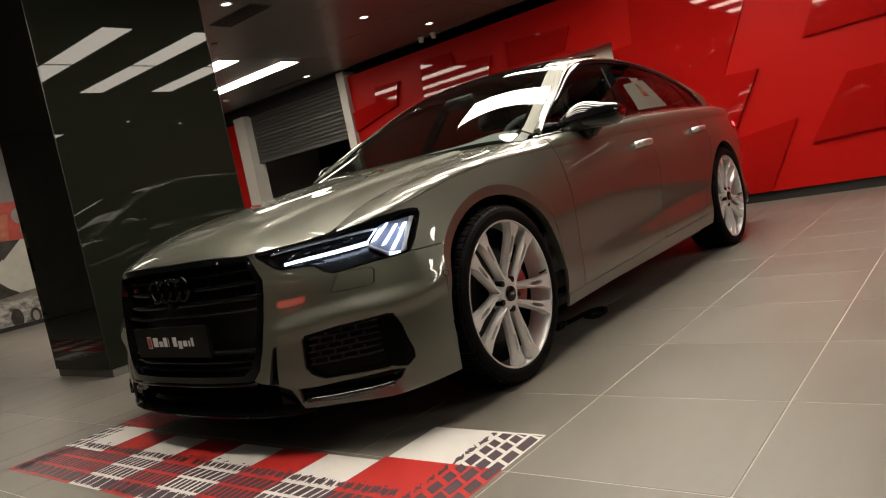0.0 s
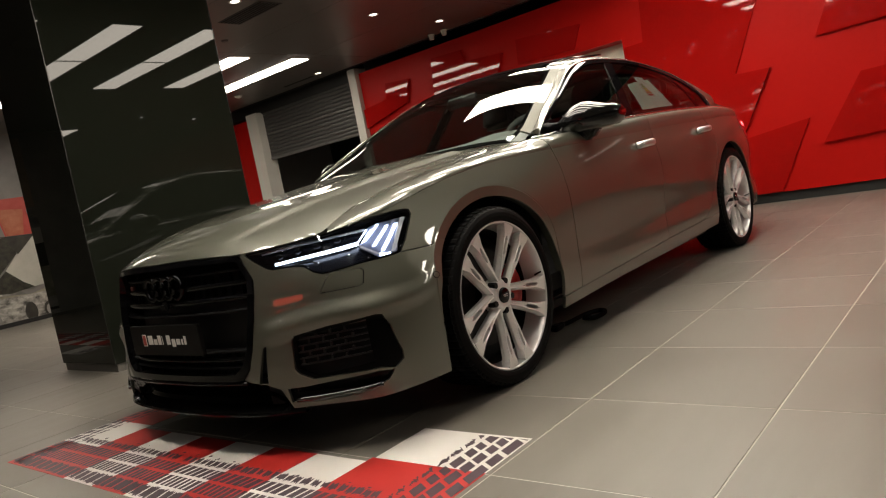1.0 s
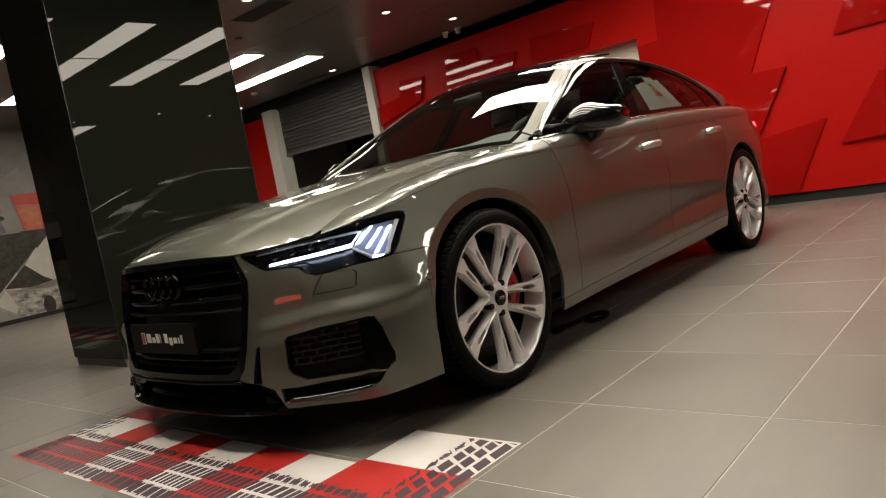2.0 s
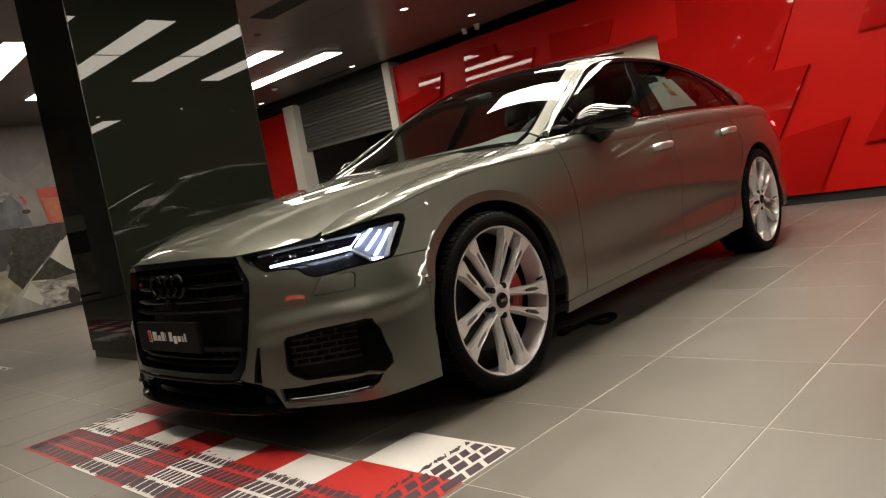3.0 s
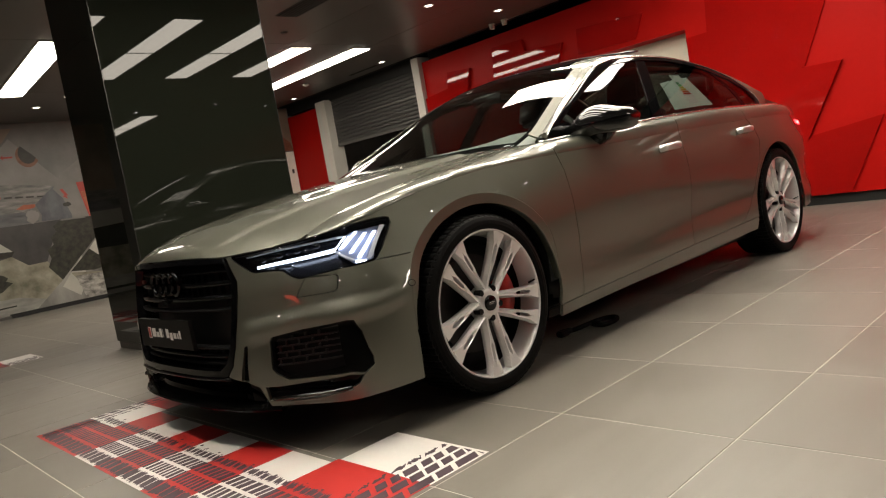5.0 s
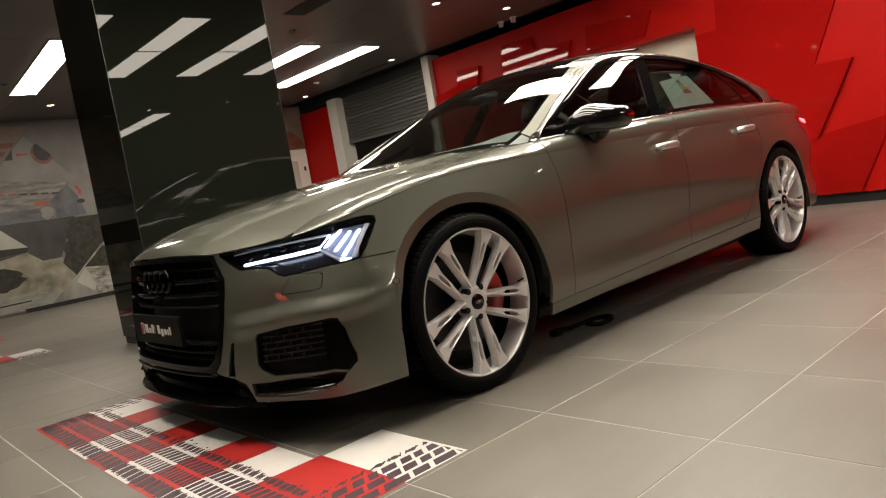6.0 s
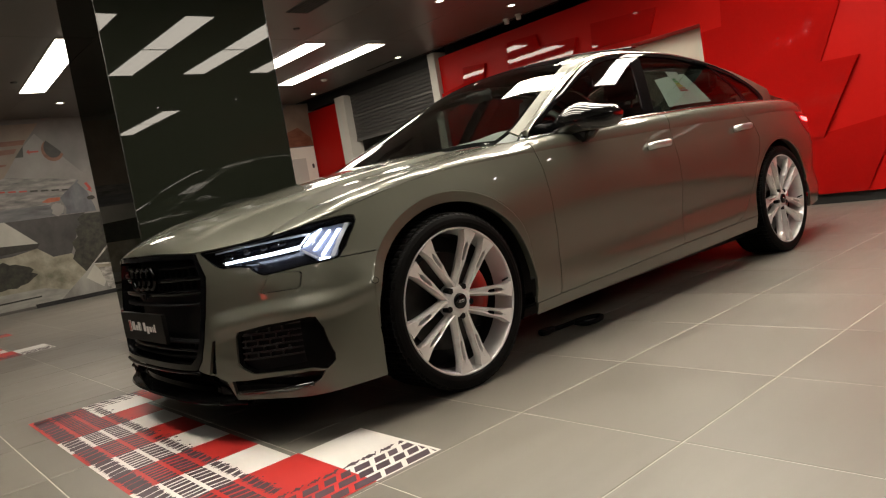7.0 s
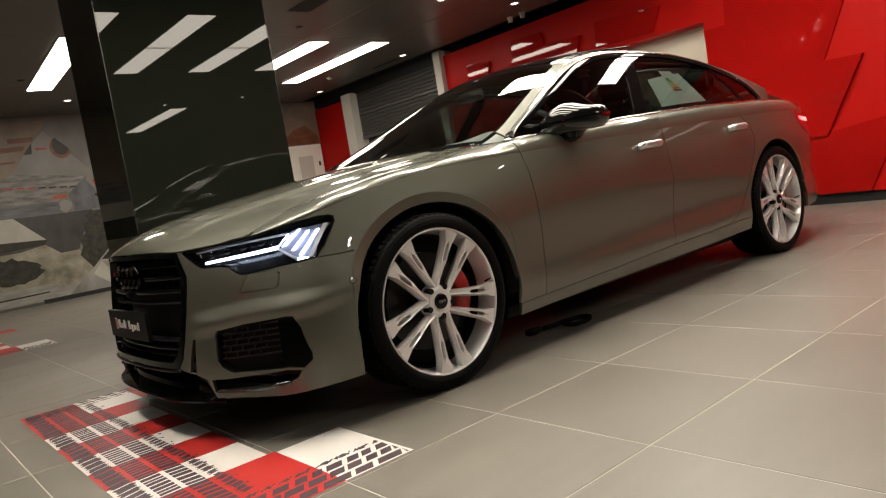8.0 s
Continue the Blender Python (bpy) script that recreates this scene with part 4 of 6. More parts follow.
MESH = on_side([(None, 0.622, 0.287), (None, 0.606, 0.302), (None, 0.603, 0.388), (None, 0.615, 0.397), (None, 0.707, 0.412), (-0.640, 0.812, 0.424), (-0.648, 0.828, 0.288), (None, 0.70, 0.272), (None, 0.655, 0.270)])
BLADE = on_side([(None, 0.556, 0.235), (None, 0.62, 0.236), (None, 0.693, 0.242), (-0.647, 0.835, 0.254), (-0.612, 0.866, 0.246), (-0.625, 0.852, 0.222), (-0.66, 0.825, 0.205), (None, 0.763, 0.193), (None, 0.66, 0.187), (None, 0.56, 0.190)])
SLOT = on_side([(None, 0.455, 0.262), (None, 0.464, 0.29), (None, 0.489, 0.380), (None, 0.499, 0.384), (None, 0.491, 0.30), (None, 0.488, 0.262)])
WASHER = np.array([(0.728, 0.552), (0.736, 0.575), (0.757, 0.632), (0.768, 0.638), (0.848, 0.633), (0.858, 0.622), (0.868, 0.562), (0.860, 0.553)])

lip = [(s, 0.172) for s in np.linspace(floor_run(-0.405), on_side([(None, 0.56, 0.172)])[0][0], 10)]
chin_top = on_side([(None, 0.53, 0.235), (None, 0.48, 0.255), (None, 0.42, 0.266)])
bumper_line = np.concatenate([GRILLE, [(shoulder_run(-0.800), TOP), (shoulder_run(-0.790), TOP)], HEAD_BOTTOM, HEAD_OUT[:3], SEAM[::-1], FRONT_ARCH[::-1], lip, chin_top])
bump = panel(side, bumper_line, holes=[INTAKE, BLADE, SLOT, WASHER], step=0.013)
both("front_bumper", bump, M_PAINT)
both("washer_cover", panel(side, WASHER, gap=0.0012, step=0.02), M_PAINT)
# dark sheet behind the bumper's openings
back = panel(side, np.concatenate([on_side([(None, 0.47, 0.25), (None, 0.53, 0.41), (-0.60, 0.84, 0.45), (-0.53, 0.90, 0.42), (-0.53, 0.905, 0.19)]), on_side([(None, 0.66, 0.18), (None, 0.47, 0.18)])]), gap=0, depth=0.03, out=-0.022)
both("bumper_backing", back, M_PLASTIC)
intake_rim = panel(side, INTAKE, holes=[MESH], gap=0.001, depth=0.03, out=-0.006)
both("intake_frame", intake_rim, M_TRIM)


def undercut(p):
    """The bumper's face, drawn back towards its foot."""
    p = np.asarray(p, float)
    d = 0.035 * np.clip((0.250 - p[:, 1]) / 0.065, 0, 1)
    turn = np.clip((p[:, 0] - 0.40) / 0.65, 0, 1) * math.pi / 2
    return side(p) + np.stack([d * np.cos(turn), d * np.sin(turn), 0 * d], axis=1)


blade = panel(undercut, BLADE, gap=0.001, depth=0.02, out=-0.004)
both("lower_blade", blade, M_TRIM, "gloss black blade in the lower bumper")
# honeycomb-like grid inside the side intakes: level slats with short uprights set off from row to row
for k in range(6):
    z = 0.305 + 0.021 * k
    both("intake_slat", panel(side, on_side([(None, 0.575, z), (None, 0.70, z + 0.004), (-0.63, 0.815, z + 0.01), (-0.63, 0.815, z + 0.016), (None, 0.70, z + 0.010), (None, 0.575, z + 0.006)]), gap=0, depth=0.014, out=-0.012), M_SLAT)
    for j in range(4):
        w = 0.612 + 0.045 * j + 0.022 * (k % 2)
        both("intake_upright", panel(side, on_side([(None, w, z + 0.008), (None, w + 0.007, z + 0.008), (None, w + 0.007, z + 0.024), (None, w, z + 0.024)]), gap=0, depth=0.010, out=-0.014, step=0.05), M_SLAT)

# ---- wings, doors, sills, quarters
DOOR_A = [(0.606, 0.875), (0.617, 0.80), (0.614, 0.72), (0.619, 0.60), (0.626, 0.50), (0.615, 0.37), (0.597, 0.28), (0.590, 0.240)]
DOOR_B = [(1.715, 0.898), (1.708, 0.80), (1.720, 0.62), (1.712, 0.50), (1.690, 0.38), (1.674, 0.270)]
DOOR_C = [(2.585, 0.912), (2.650, 0.845), (2.672, 0.77), (2.635, 0.68), (2.580, 0.594), (2.51, 0.46), (2.44, 0.375), (2.36, 0.315), (2.28, 0.284)]
flank = lambda line: on_side([(x, None, z) for x, z in line])
A, B, C = flank(DOOR_A), flank(DOOR_B), flank(DOOR_C)
top_run = lambda x0, x1, n=10: np.array([(s, TOP) for s in np.linspace(shoulder_run(x0), shoulder_run(x1), n)])
A[0], B[0], C[0] = (shoulder_run(0.606), TOP), (shoulder_run(1.715), TOP), (shoulder_run(2.585), TOP)
SILL_TOP = flank([(0.425, 0.236), (0.590, 0.240), (1.13, 0.251), (1.674, 0.270), (2.0, 0.276), (2.28, 0.284), (2.545, 0.290)])
REAR_ARCH = on_side([(2.545, None, 0.29), (2.540, None, 0.33)] + flared(2.940, 0.338, 0.402, 0.398, 178, 2, REAR_WIDE, 40) + [(3.345, None, 0.30), (3.352, None, 0.245)])

wing = panel(side, np.concatenate([HEAD_OUT[2:], HEAD_RIM, top_run(-0.570, 0.606, 20), A[1:], SILL_TOP[:2][::-1], FRONT_ARCH_TOP[::-1], SEAM]), holes=[], step=0.012)
panel(upper, np.array([(-0.625, -0.004), (-0.5, -0.004), (0.606, -0.004), (0.604, 0.07), (0.62, 0.14), (0.60, 0.14), (-0.60, 0.14)]), step=0.02, flip=False, shell=wing)
both("front_wing", wing, M_PAINT)


def door(a, b, x0, x1, sill, top_line):
    sh = panel(side, np.concatenate([top_run(x0, x1, 14), b[1:], sill[::-1], a[1:][::-1]]), step=0.022)
    panel(upper, np.array(top_line), step=0.02, shell=sh)
    return sh


fd = door(A, B, 0.606, 1.715, SILL_TOP[1:4], [(0.606, -0.004), (1.715, -0.004), (1.735, 0.07), (1.765, 0.14), (0.70, 0.14), (0.62, 0.14), (0.604, 0.07)])
front_doors = both("front_door", fd, M_PAINT)
rd = door(B, C, 1.715, 2.585, SILL_TOP[3:6], [(1.715, -0.004), (2.585, -0.004), (2.555, 0.07), (2.53, 0.14), (1.765, 0.14), (1.735, 0.07)])
rear_doors = both("rear_door", rd, M_PAINT)

sill_low = np.array([(s, 0.17) for s in np.linspace(floor_run(2.545), floor_run(0.418), 16)])
both("side_skirt", panel(side, np.concatenate([SILL_TOP, sill_low]), step=0.025), M_PAINT)

TAIL = on_side([(3.40, None, 0.885), (3.45, None, 0.80), (3.55, None, 0.735), (3.84, 0.72, 0.72), (3.97, 0.50, 0.73)])
R_SEAM = on_side([(3.31, None, 0.42), (3.50, None, 0.60), (3.70, None, 0.62), (3.90, 0.70, 0.63), (3.98, 0.40, 0.63), (4.0, 0.02, 0.63)])
quarter = panel(side, np.concatenate([top_run(2.585, 3.385, 14), TAIL, [(S_END - 0.01, 0.70)], R_SEAM[::-1], REAR_ARCH[0:-4][::-1], C[1:][::-1]]), step=0.025)
panel(upper, np.array([(2.585, -0.004), (3.2, -0.004), (3.66, -0.004), (3.66, 0.14), (3.1, 0.14), (2.53, 0.14), (2.555, 0.07)]), step=0.022, shell=quarter)
both("rear_quarter", quarter, M_PAINT)
tail_top = np.array([(s, TOP) for s in np.linspace(shoulder_run(3.395), S_END - 0.25, 10)])
both("tail_lamp", panel(side, np.concatenate([tail_top, TAIL[::-1]]), step=0.02, out=0.004), [M_TAIL])
both("tail_lamp_bar", panel(side, on_side([(3.47, None, 0.862), (3.49, None, 0.835), (3.62, None, 0.822), (3.88, 0.72, 0.822), (3.88, 0.72, 0.85), (3.62, None, 0.852)]), step=0.02, gap=0, depth=0, out=0.0075), [M_TAILGLOW])
rear_low = np.array([(s, 0.17) for s in np.linspace(S_END - 0.005, floor_run(3.335), 16)])
rb = panel(side, np.concatenate([R_SEAM, [(S_END - 0.005, 0.5)], rear_low, REAR_ARCH[-3:][::-1]]), step=0.03)
both("rear_bumper", rb, M_PAINT)

# ---- raised lips round the wheel arches
def arch_lip(cx, cz, a, b, wide, n=72):
    """An upright flange between the sheet's cut and the wheel opening, with a fine rounded edge and a return."""
    angles = [178 - 176 * i / n for i in range(n + 1)]
    at = lambda g, k: (cx + a * k * math.cos(radians(g)), None, cz + b * k * math.sin(radians(g)))
    outer = side(on_side([at(g, flare(g, wide)) for g in angles]))
    bm = bmesh.new()
    rows = []
    for g, o in zip(angles, outer):
        x1, _, z1 = at(g, 0.997)
        d = np.array([x1 - o[0], 0.0, z1 - o[2]])
        span = np.linalg.norm(d)
        d = d / max(span, 1e-6)
        e = min(0.004, 0.4 * span)
        rows.append([bm.verts.new(q) for q in (o - d * 0.006 + [0, 0.012, 0], o - d * 0.004 + [0, 0.0022, 0], o + d * e + [0, -0.0012, 0], (x1, o[1] - 0.0010, z1), (x1 + d[0] * 0.002, o[1] + 0.002, z1 + d[2] * 0.002), (x1, o[1] + 0.035, z1))])
    for u, w in zip(rows[:-1], rows[1:]):
        for k in range(5):
            bm.faces.new((u[k], w[k], w[k + 1], u[k + 1]))
    bmesh.ops.recalc_face_normals(bm, faces=bm.faces[:])
    bm.faces.ensure_lookup_table()
    mid = bm.faces[2 * 1 + 5 * (n // 2)]
    if mid.normal.y > 0:
        bmesh.ops.reverse_faces(bm, faces=bm.faces[:])
    for e in bm.edges:
        if len(e.link_faces) == 2 and e.calc_face_angle() > 0.2:
            e.smooth = False
    return bm


for args in ((0.018, 0.335, 0.420, 0.398, FRONT_WIDE), (2.940, 0.338, 0.402, 0.398, REAR_WIDE)):
    lip_l = arch_lip(*args)
    lip_r = lip_l.copy()
    for v in lip_r.verts:
        v.co.y = -v.co.y
    bmesh.ops.reverse_faces(lip_r, faces=lip_r.faces[:])
    part("arch_lip", lip_l, M_PAINT, car, smooth=True)
    part("arch_lip", lip_r, M_PAINT, car, smooth=True)

# ---- bonnet
left_edge = [(float(q[0]), float(q[1])) for q in LINE_AT[5](np.linspace(0.0, shoulder_run(-0.645), 26))]
left_edge += [(x, float(BELT_W(x))) for x in np.linspace(-0.61, 0.585, 26)]
cowl = [(0.46 + 0.13 * (w / 0.74) ** 2, w) for w in np.linspace(0.715, 0.0, 12)]
half = left_edge + cowl
outline = [(x, -w) for x, w in half] + [(x, w) for x, w in half[::-1] if w > 1e-6]
outline = [q for i, q in enumerate(outline) if i == 0 or (Vector(q) - Vector(outline[i - 1])).length > 1e-4]
shell_part("bonnet", panel(hood, np.array(outline), step=0.018, gap=0.0025, depth=0.016), M_PAINT, car)

# ---- roof, screens, boot
header = lambda w: 1.30 + 0.20 * w * w
arm = lambda x: float(RAIL_W(x)) - 0.055
ws_half = [(0.29 + 0.25 * (w / 0.72) ** 2, w) for w in np.linspace(0.0, 0.715, 12)] + [(x, arm(x)) for x in np.linspace(0.66, 1.30, 16)] + [(header(w), w) for w in np.linspace(0.53, 0.0, 10)]


def symmetric(half):
    o = [(x, -w) for x, w in half] + [(x, w) for x, w in half[::-1] if w > 1e-6]
    return np.array([q for i, q in enumerate(o) if i == 0 or (Vector(q) - Vector(o[i - 1])).length > 1e-4])


windscreen = shell_part("windscreen", panel(roof, symmetric(ws_half), step=0.03, gap=0.001, depth=0.0, out=-0.003), M_SCREEN, car)
windscreen.visible_shadow = False
# black band round the screen
band_half = [(0.33 + 0.25 * (w / 0.72) ** 2, w) for w in np.linspace(0.0, 0.69, 12)] + [(x, arm(x) - 0.02) for x in np.linspace(0.68, 1.25, 14)] + [(header(w) - 0.07, w) for w in np.linspace(0.50, 0.0, 10)]
shell_part("screen_band", panel(roof, symmetric(ws_half), holes=[symmetric(band_half)], step=0.03, gap=0.001, depth=0.004, out=-0.006), M_GLOSSBLACK, car)
# pillars and rails beside the screen: painted strip of the roof sheet
strip = [(x, float(RAIL_W(x))) for x in np.linspace(0.640, 3.30, 50)]
back_edge = [(3.30, 0.60), (3.10, 0.545), (2.90, 0.50)]
inner = [(2.72, 0.46)] + [(x, 0.47) for x in np.linspace(2.5, 1.62, 8)] + [(header(0.50), 0.50)] + [(x, arm(x)) for x in np.linspace(1.30, 0.68, 16)] + [(0.648, 0.705)]
pil = panel(roof, np.array([(x, -w) for x, w in strip + back_edge + inner]), step=0.022, gap=0.0005, depth=0.01)
both("roof_rail", pil, M_PAINT)
roof_half = [(header(w) + 0.005, w) for w in np.linspace(0.0, 0.465, 8)] + [(x, 0.465) for x in np.linspace(1.62, 2.5, 8)] + [(2.72, 0.455), (2.90, 0.49)] + [(2.88 - 0.1 * (1 - w / 0.49), w) for w in np.linspace(0.44, 0, 6)]
shell_part("glass_roof", panel(roof, symmetric(roof_half), step=0.04, gap=0.002, depth=0.01, out=-0.002), M_GLOSSBLACK, car, "black glass panorama roof")
rw_half = [(2.80 + 0.1 * (w / 0.49), w) for w in np.linspace(0, 0.49, 6)] + [(3.10, 0.535), (3.30, 0.59)] + [(3.62 - 0.25 * (w / 0.59) ** 2, w) for w in np.linspace(0.57, 0, 6)]
shell_part("rear_window", panel(roof, symmetric(rw_half), step=0.05, gap=0.003, depth=0.004, out=-0.003), M_TINT, car)
boot_half = [(3.64 - 0.25 * (w / 0.59) ** 2, w) for w in np.linspace(0, 0.59, 6)] + [(3.31, 0.61), (3.34, 0.70), (3.6, 0.70), (3.75, 0.68), (3.95, 0.60), (4.0, 0.3), (4.02, 0.0)]
shell_part("boot_lid", panel(roof, symmetric(boot_half), step=0.04, gap=0.001, depth=0.02), M_PAINT, car)
# tilted sunroof leaf
leaf = bmesh.new()
bmesh.ops.create_grid(leaf, x_segments=8, y_segments=12, size=1)
for v in leaf.verts:
    x, y = v.co.x, v.co.y
    v.co = (2.02 + 0.22 * x, 0.42 * y, 1.447 + 0.032 * (x + 1) / 2 - 0.03 * y * y)
bmesh.ops.solidify(leaf, geom=leaf.faces[:], thickness=-0.012)
part("sunroof_leaf", leaf, M_GLOSSBLACK, car, "black glass sunroof leaf tilted open", smooth=True)

# ---- side windows: frame, panes, trims
WIN_TOP = [(0.70, 0.06), (0.80, 0.29), (0.95, 0.332), (1.10, 0.348), (1.36, 0.368), (1.60, 0.382), (1.95, 0.387), (2.30, 0.382), (2.62, 0.368), (2.86, 0.335), (3.02, 0.26), (3.12, 0.10), (3.13, 0.02)]
WIN_LOW = [(3.0, 0.012), (2.4, 0.012), (1.8, 0.012), (1.2, 0.012), (0.80, 0.012), (0.68, 0.014)]
win = np.array(WIN_TOP + WIN_LOW)
EDGE = [(0.668, 0.08), (0.672, 0.25), (0.70, 0.36), (0.76, 0.398)] + [(x, 0.412) for x in np.linspace(0.87, 2.6, 24)] + [(2.75, 0.404), (2.90, 0.374), (3.04, 0.300), (3.12, 0.20), (3.16, 0.08), (3.165, 0.0)]
fr = panel(glasshouse, np.array([(0.664, 0.10), (0.664, 0.45)] + [(x, 0.45) for x in np.linspace(0.69, 3.28, 40)] + [(3.30, 0.0)] + EDGE[::-1]), step=0.014, gap=0.0002, depth=0.02)
both("window_frame", fr, M_PAINT)
sr = panel(glasshouse, np.array([(0.664, 0.0)] + EDGE + [(2.4, 0.0), (1.4, 0.0)]), holes=[win], step=0.02, gap=0.0005, depth=0.02, out=-0.002)
both("window_surround", sr, M_GLOSSBLACK, "gloss black window surround")
PB = lambda v, d: 1.70 + 0.19 * v / 0.40 + d
wt = cubic([q[0] for q in WIN_TOP[2:11]], [q[1] for q in WIN_TOP[2:11]])
t1, t2 = PB(0.40, -0.055), PB(0.40, 0.055)
front_pane = np.array([q for q in WIN_TOP if q[0] < t1] + [(t1, float(wt(t1)[0])), (PB(0.2, -0.055), 0.2), (PB(0, -0.055), 0.012)] + [q for q in WIN_LOW if q[0] < PB(0, -0.055)])
c1, c2 = 2.66, 2.69
rear_pane = np.array([(t2, float(wt(t2)[0]))] + [q for q in WIN_TOP if t2 < q[0] < 2.63] + [(2.66, 0.365), (2.80, 0.2), (2.88, 0.012)] + [q for q in WIN_LOW if PB(0, 0.055) < q[0] < 2.88] + [(PB(0, 0.055), 0.012), (PB(0.2, 0.055), 0.2)])
quarter_pane = np.array([(2.70, 0.358)] + [q for q in WIN_TOP if q[0] > 2.71] + [(3.0, 0.012), (2.92, 0.012), (2.84, 0.2)])
for pane, owners, nm in ((front_pane, front_doors, "door_glass"), (rear_pane, rear_doors, "door_glass"), (quarter_pane, (car, car), "quarter_glass")):
    g = panel(glasshouse, pane, step=0.03, gap=0.0, depth=0.0, out=-0.008)
    for sh, owner in ((g, owners[0]), (g.mirrored(), owners[1])):
        ob = shell_part(nm, sh, M_TINT, owner)
        ob.visible_shadow = False
bp_line = np.array([(t1, float(wt(t1)[0])), (t2, float(wt(t2)[0])), (PB(0.2, 0.055), 0.2), (PB(0, 0.055), 0.012), (PB(0, -0.055), 0.012), (PB(0.2, -0.055), 0.2)])
both("b_pillar_trim", panel(glasshouse, bp_line, step=0.03, gap=0.001, depth=0.01, out=-0.006), M_GLOSSBLACK)
both("c_pillar_trim", panel(glasshouse, np.array([(2.655, 0.368), (2.70, 0.361), (2.845, 0.2), (2.925, 0.012), (2.875, 0.012), (2.795, 0.2)]), step=0.03, gap=0.0, depth=0.008, out=-0.006), M_GLOSSBLACK)
both("mirror_triangle", panel(glasshouse, np.array([(0.70, 0.06), (0.80, 0.28), (0.88, 0.20), (0.90, 0.012), (0.68, 0.014)]), step=0.02, gap=0.0, depth=0.006, out=-0.004), M_GLOSSBLACK)


def tube(points, radius, sides=8, closed=False, squash=1.0):
    """A round bar along points."""
    bm = bmesh.new()
    pts = [Vector(q) for q in points]
    n = len(pts)
    rings = []
    for i, q in enumerate(pts):
        a = pts[(i - 1) % n] if closed or i else pts[0]
        b = pts[(i + 1) % n] if closed or i < n - 1 else pts[-1]
        d = (b - a).normalized()
        u = d.cross(Vector((0, 0, 1)))
        u = u.normalized() if u.length > 1e-4 else Vector((1, 0, 0))
        v = d.cross(u).normalized()
        r = radius[i] if isinstance(radius, (list, tuple)) else radius
        rings.append([bm.verts.new(q + u * r * squash * math.cos(2 * math.pi * k / sides) + v * r * math.sin(2 * math.pi * k / sides)) for k in range(sides)])
    for i in range(n if closed else n - 1):
        p, q = rings[i], rings[(i + 1) % n]
        for k in range(sides):
            bm.faces.new((p[k], p[(k + 1) % sides], q[(k + 1) % sides], q[k]))
    if not closed:
        bm.faces.new(rings[0])
        bm.faces.new(rings[-1][::-1])
    bmesh.ops.recalc_face_normals(bm, faces=bm.faces[:])
    return bm


def flipped(bm):
    o = bm.copy()
    for v in o.verts:
        v.co.y = -v.co.y
    bmesh.ops.reverse_faces(o, faces=o.faces[:])
    return o


def pair(name, bm, material, label="", smooth=True, parents=(None, None)):
    o = flipped(bm)
    a = part(name, bm, material, parents[0] or car, label, smooth)
    b = part(name, o, material, parents[1] or car, label, smooth)
    return a, b


low_line = glasshouse(np.array([(x, 0.004) for x in np.linspace(0.63, 3.14, 50)])) + [0, -0.003, 0]
pair("belt_trim", tube(low_line, 0.0075, 8), M_CHROME, "bright aluminium trim under the windows")
top_pts = [q for q in glasshouse(np.array([p for a, b in zip(EDGE[:-1], EDGE[1:]) for p in [(a[0] + (b[0] - a[0]) * i / 6, a[1] + (b[1] - a[1]) * i / 6) for i in range(6)]]))]
pair("window_trim", tube([q + np.array([0, -0.001, 0.001]) for q in top_pts], 0.0034, 8), M_CHROME, "bright aluminium trim over the windows")


# ---- door handles
def handle(x, z):
    uv = on_side([(x, None, z)])[0]
    p = side(uv[None])[0]
    pts = [p + np.array([dx, -dy, dz]) for dx, dy, dz in ((-0.086, 0.004, -0.004), (-0.078, 0.026, -0.002), (-0.05, 0.036, 0.0), (0.0, 0.039, 0.001), (0.05, 0.036, 0.002), (0.081, 0.026, 0.003), (0.089, 0.004, 0.004))]
    c = cubic(range(7), pts)
    return tube(c(np.linspace(0, 6, 31)), 0.0185, 12, squash=0.7), p


for (x, z), owners in (((1.545, 0.822), front_doors), ((2.475, 0.846), rear_doors)):
    hb, hp = handle(x, z)
    pair("door_handle", hb, M_HANDLE, "satin chrome bow handle", parents=owners)
    cup = bmesh.new()
    bmesh.ops.create_uvsphere(cup, u_segments=24, v_segments=12, radius=1.0)
    for v in cup.verts:
        v.co = Vector((hp[0] + 0.02 + 0.055 * v.co.x, hp[1] - 0.001 + 0.005 * v.co.y, hp[2] - 0.016 + 0.036 * v.co.z))
    pair("handle_cup", cup, M_PAINT, parents=owners)

# ---- underbody, wheel housings, radiator
part("underbody", box((-0.58, -0.78, 0.15), (3.6, 0.78, 0.20), 0.01), M_PLASTIC, car)
part("front_undertray", box((-0.80, -0.50, 0.152), (-0.58, 0.50, 0.19), 0.01), M_PLASTIC, car)
for cx, rr in ((0.0, 0.40), (2.928, 0.405)):
    for sgn in (-1, 1):
        bm = bmesh.new()
        n = 40
        prof = [(rr, -0.885), (rr, -0.60), (0.05, -0.58)]
        cols = []
        for i in range(n + 1):
            a = math.radians(-25 + 230 * i / n)
            cols.append([bm.verts.new((cx + r * math.cos(a), w if sgn < 0 else -w, 0.347 + r * math.sin(a))) for r, w in prof])
        for i in range(n):
            for k in range(2):
                bm.faces.new((cols[i][k], cols[i][k + 1], cols[i + 1][k + 1], cols[i + 1][k]))
        part("wheel_housing", bm, M_PLASTIC, car)

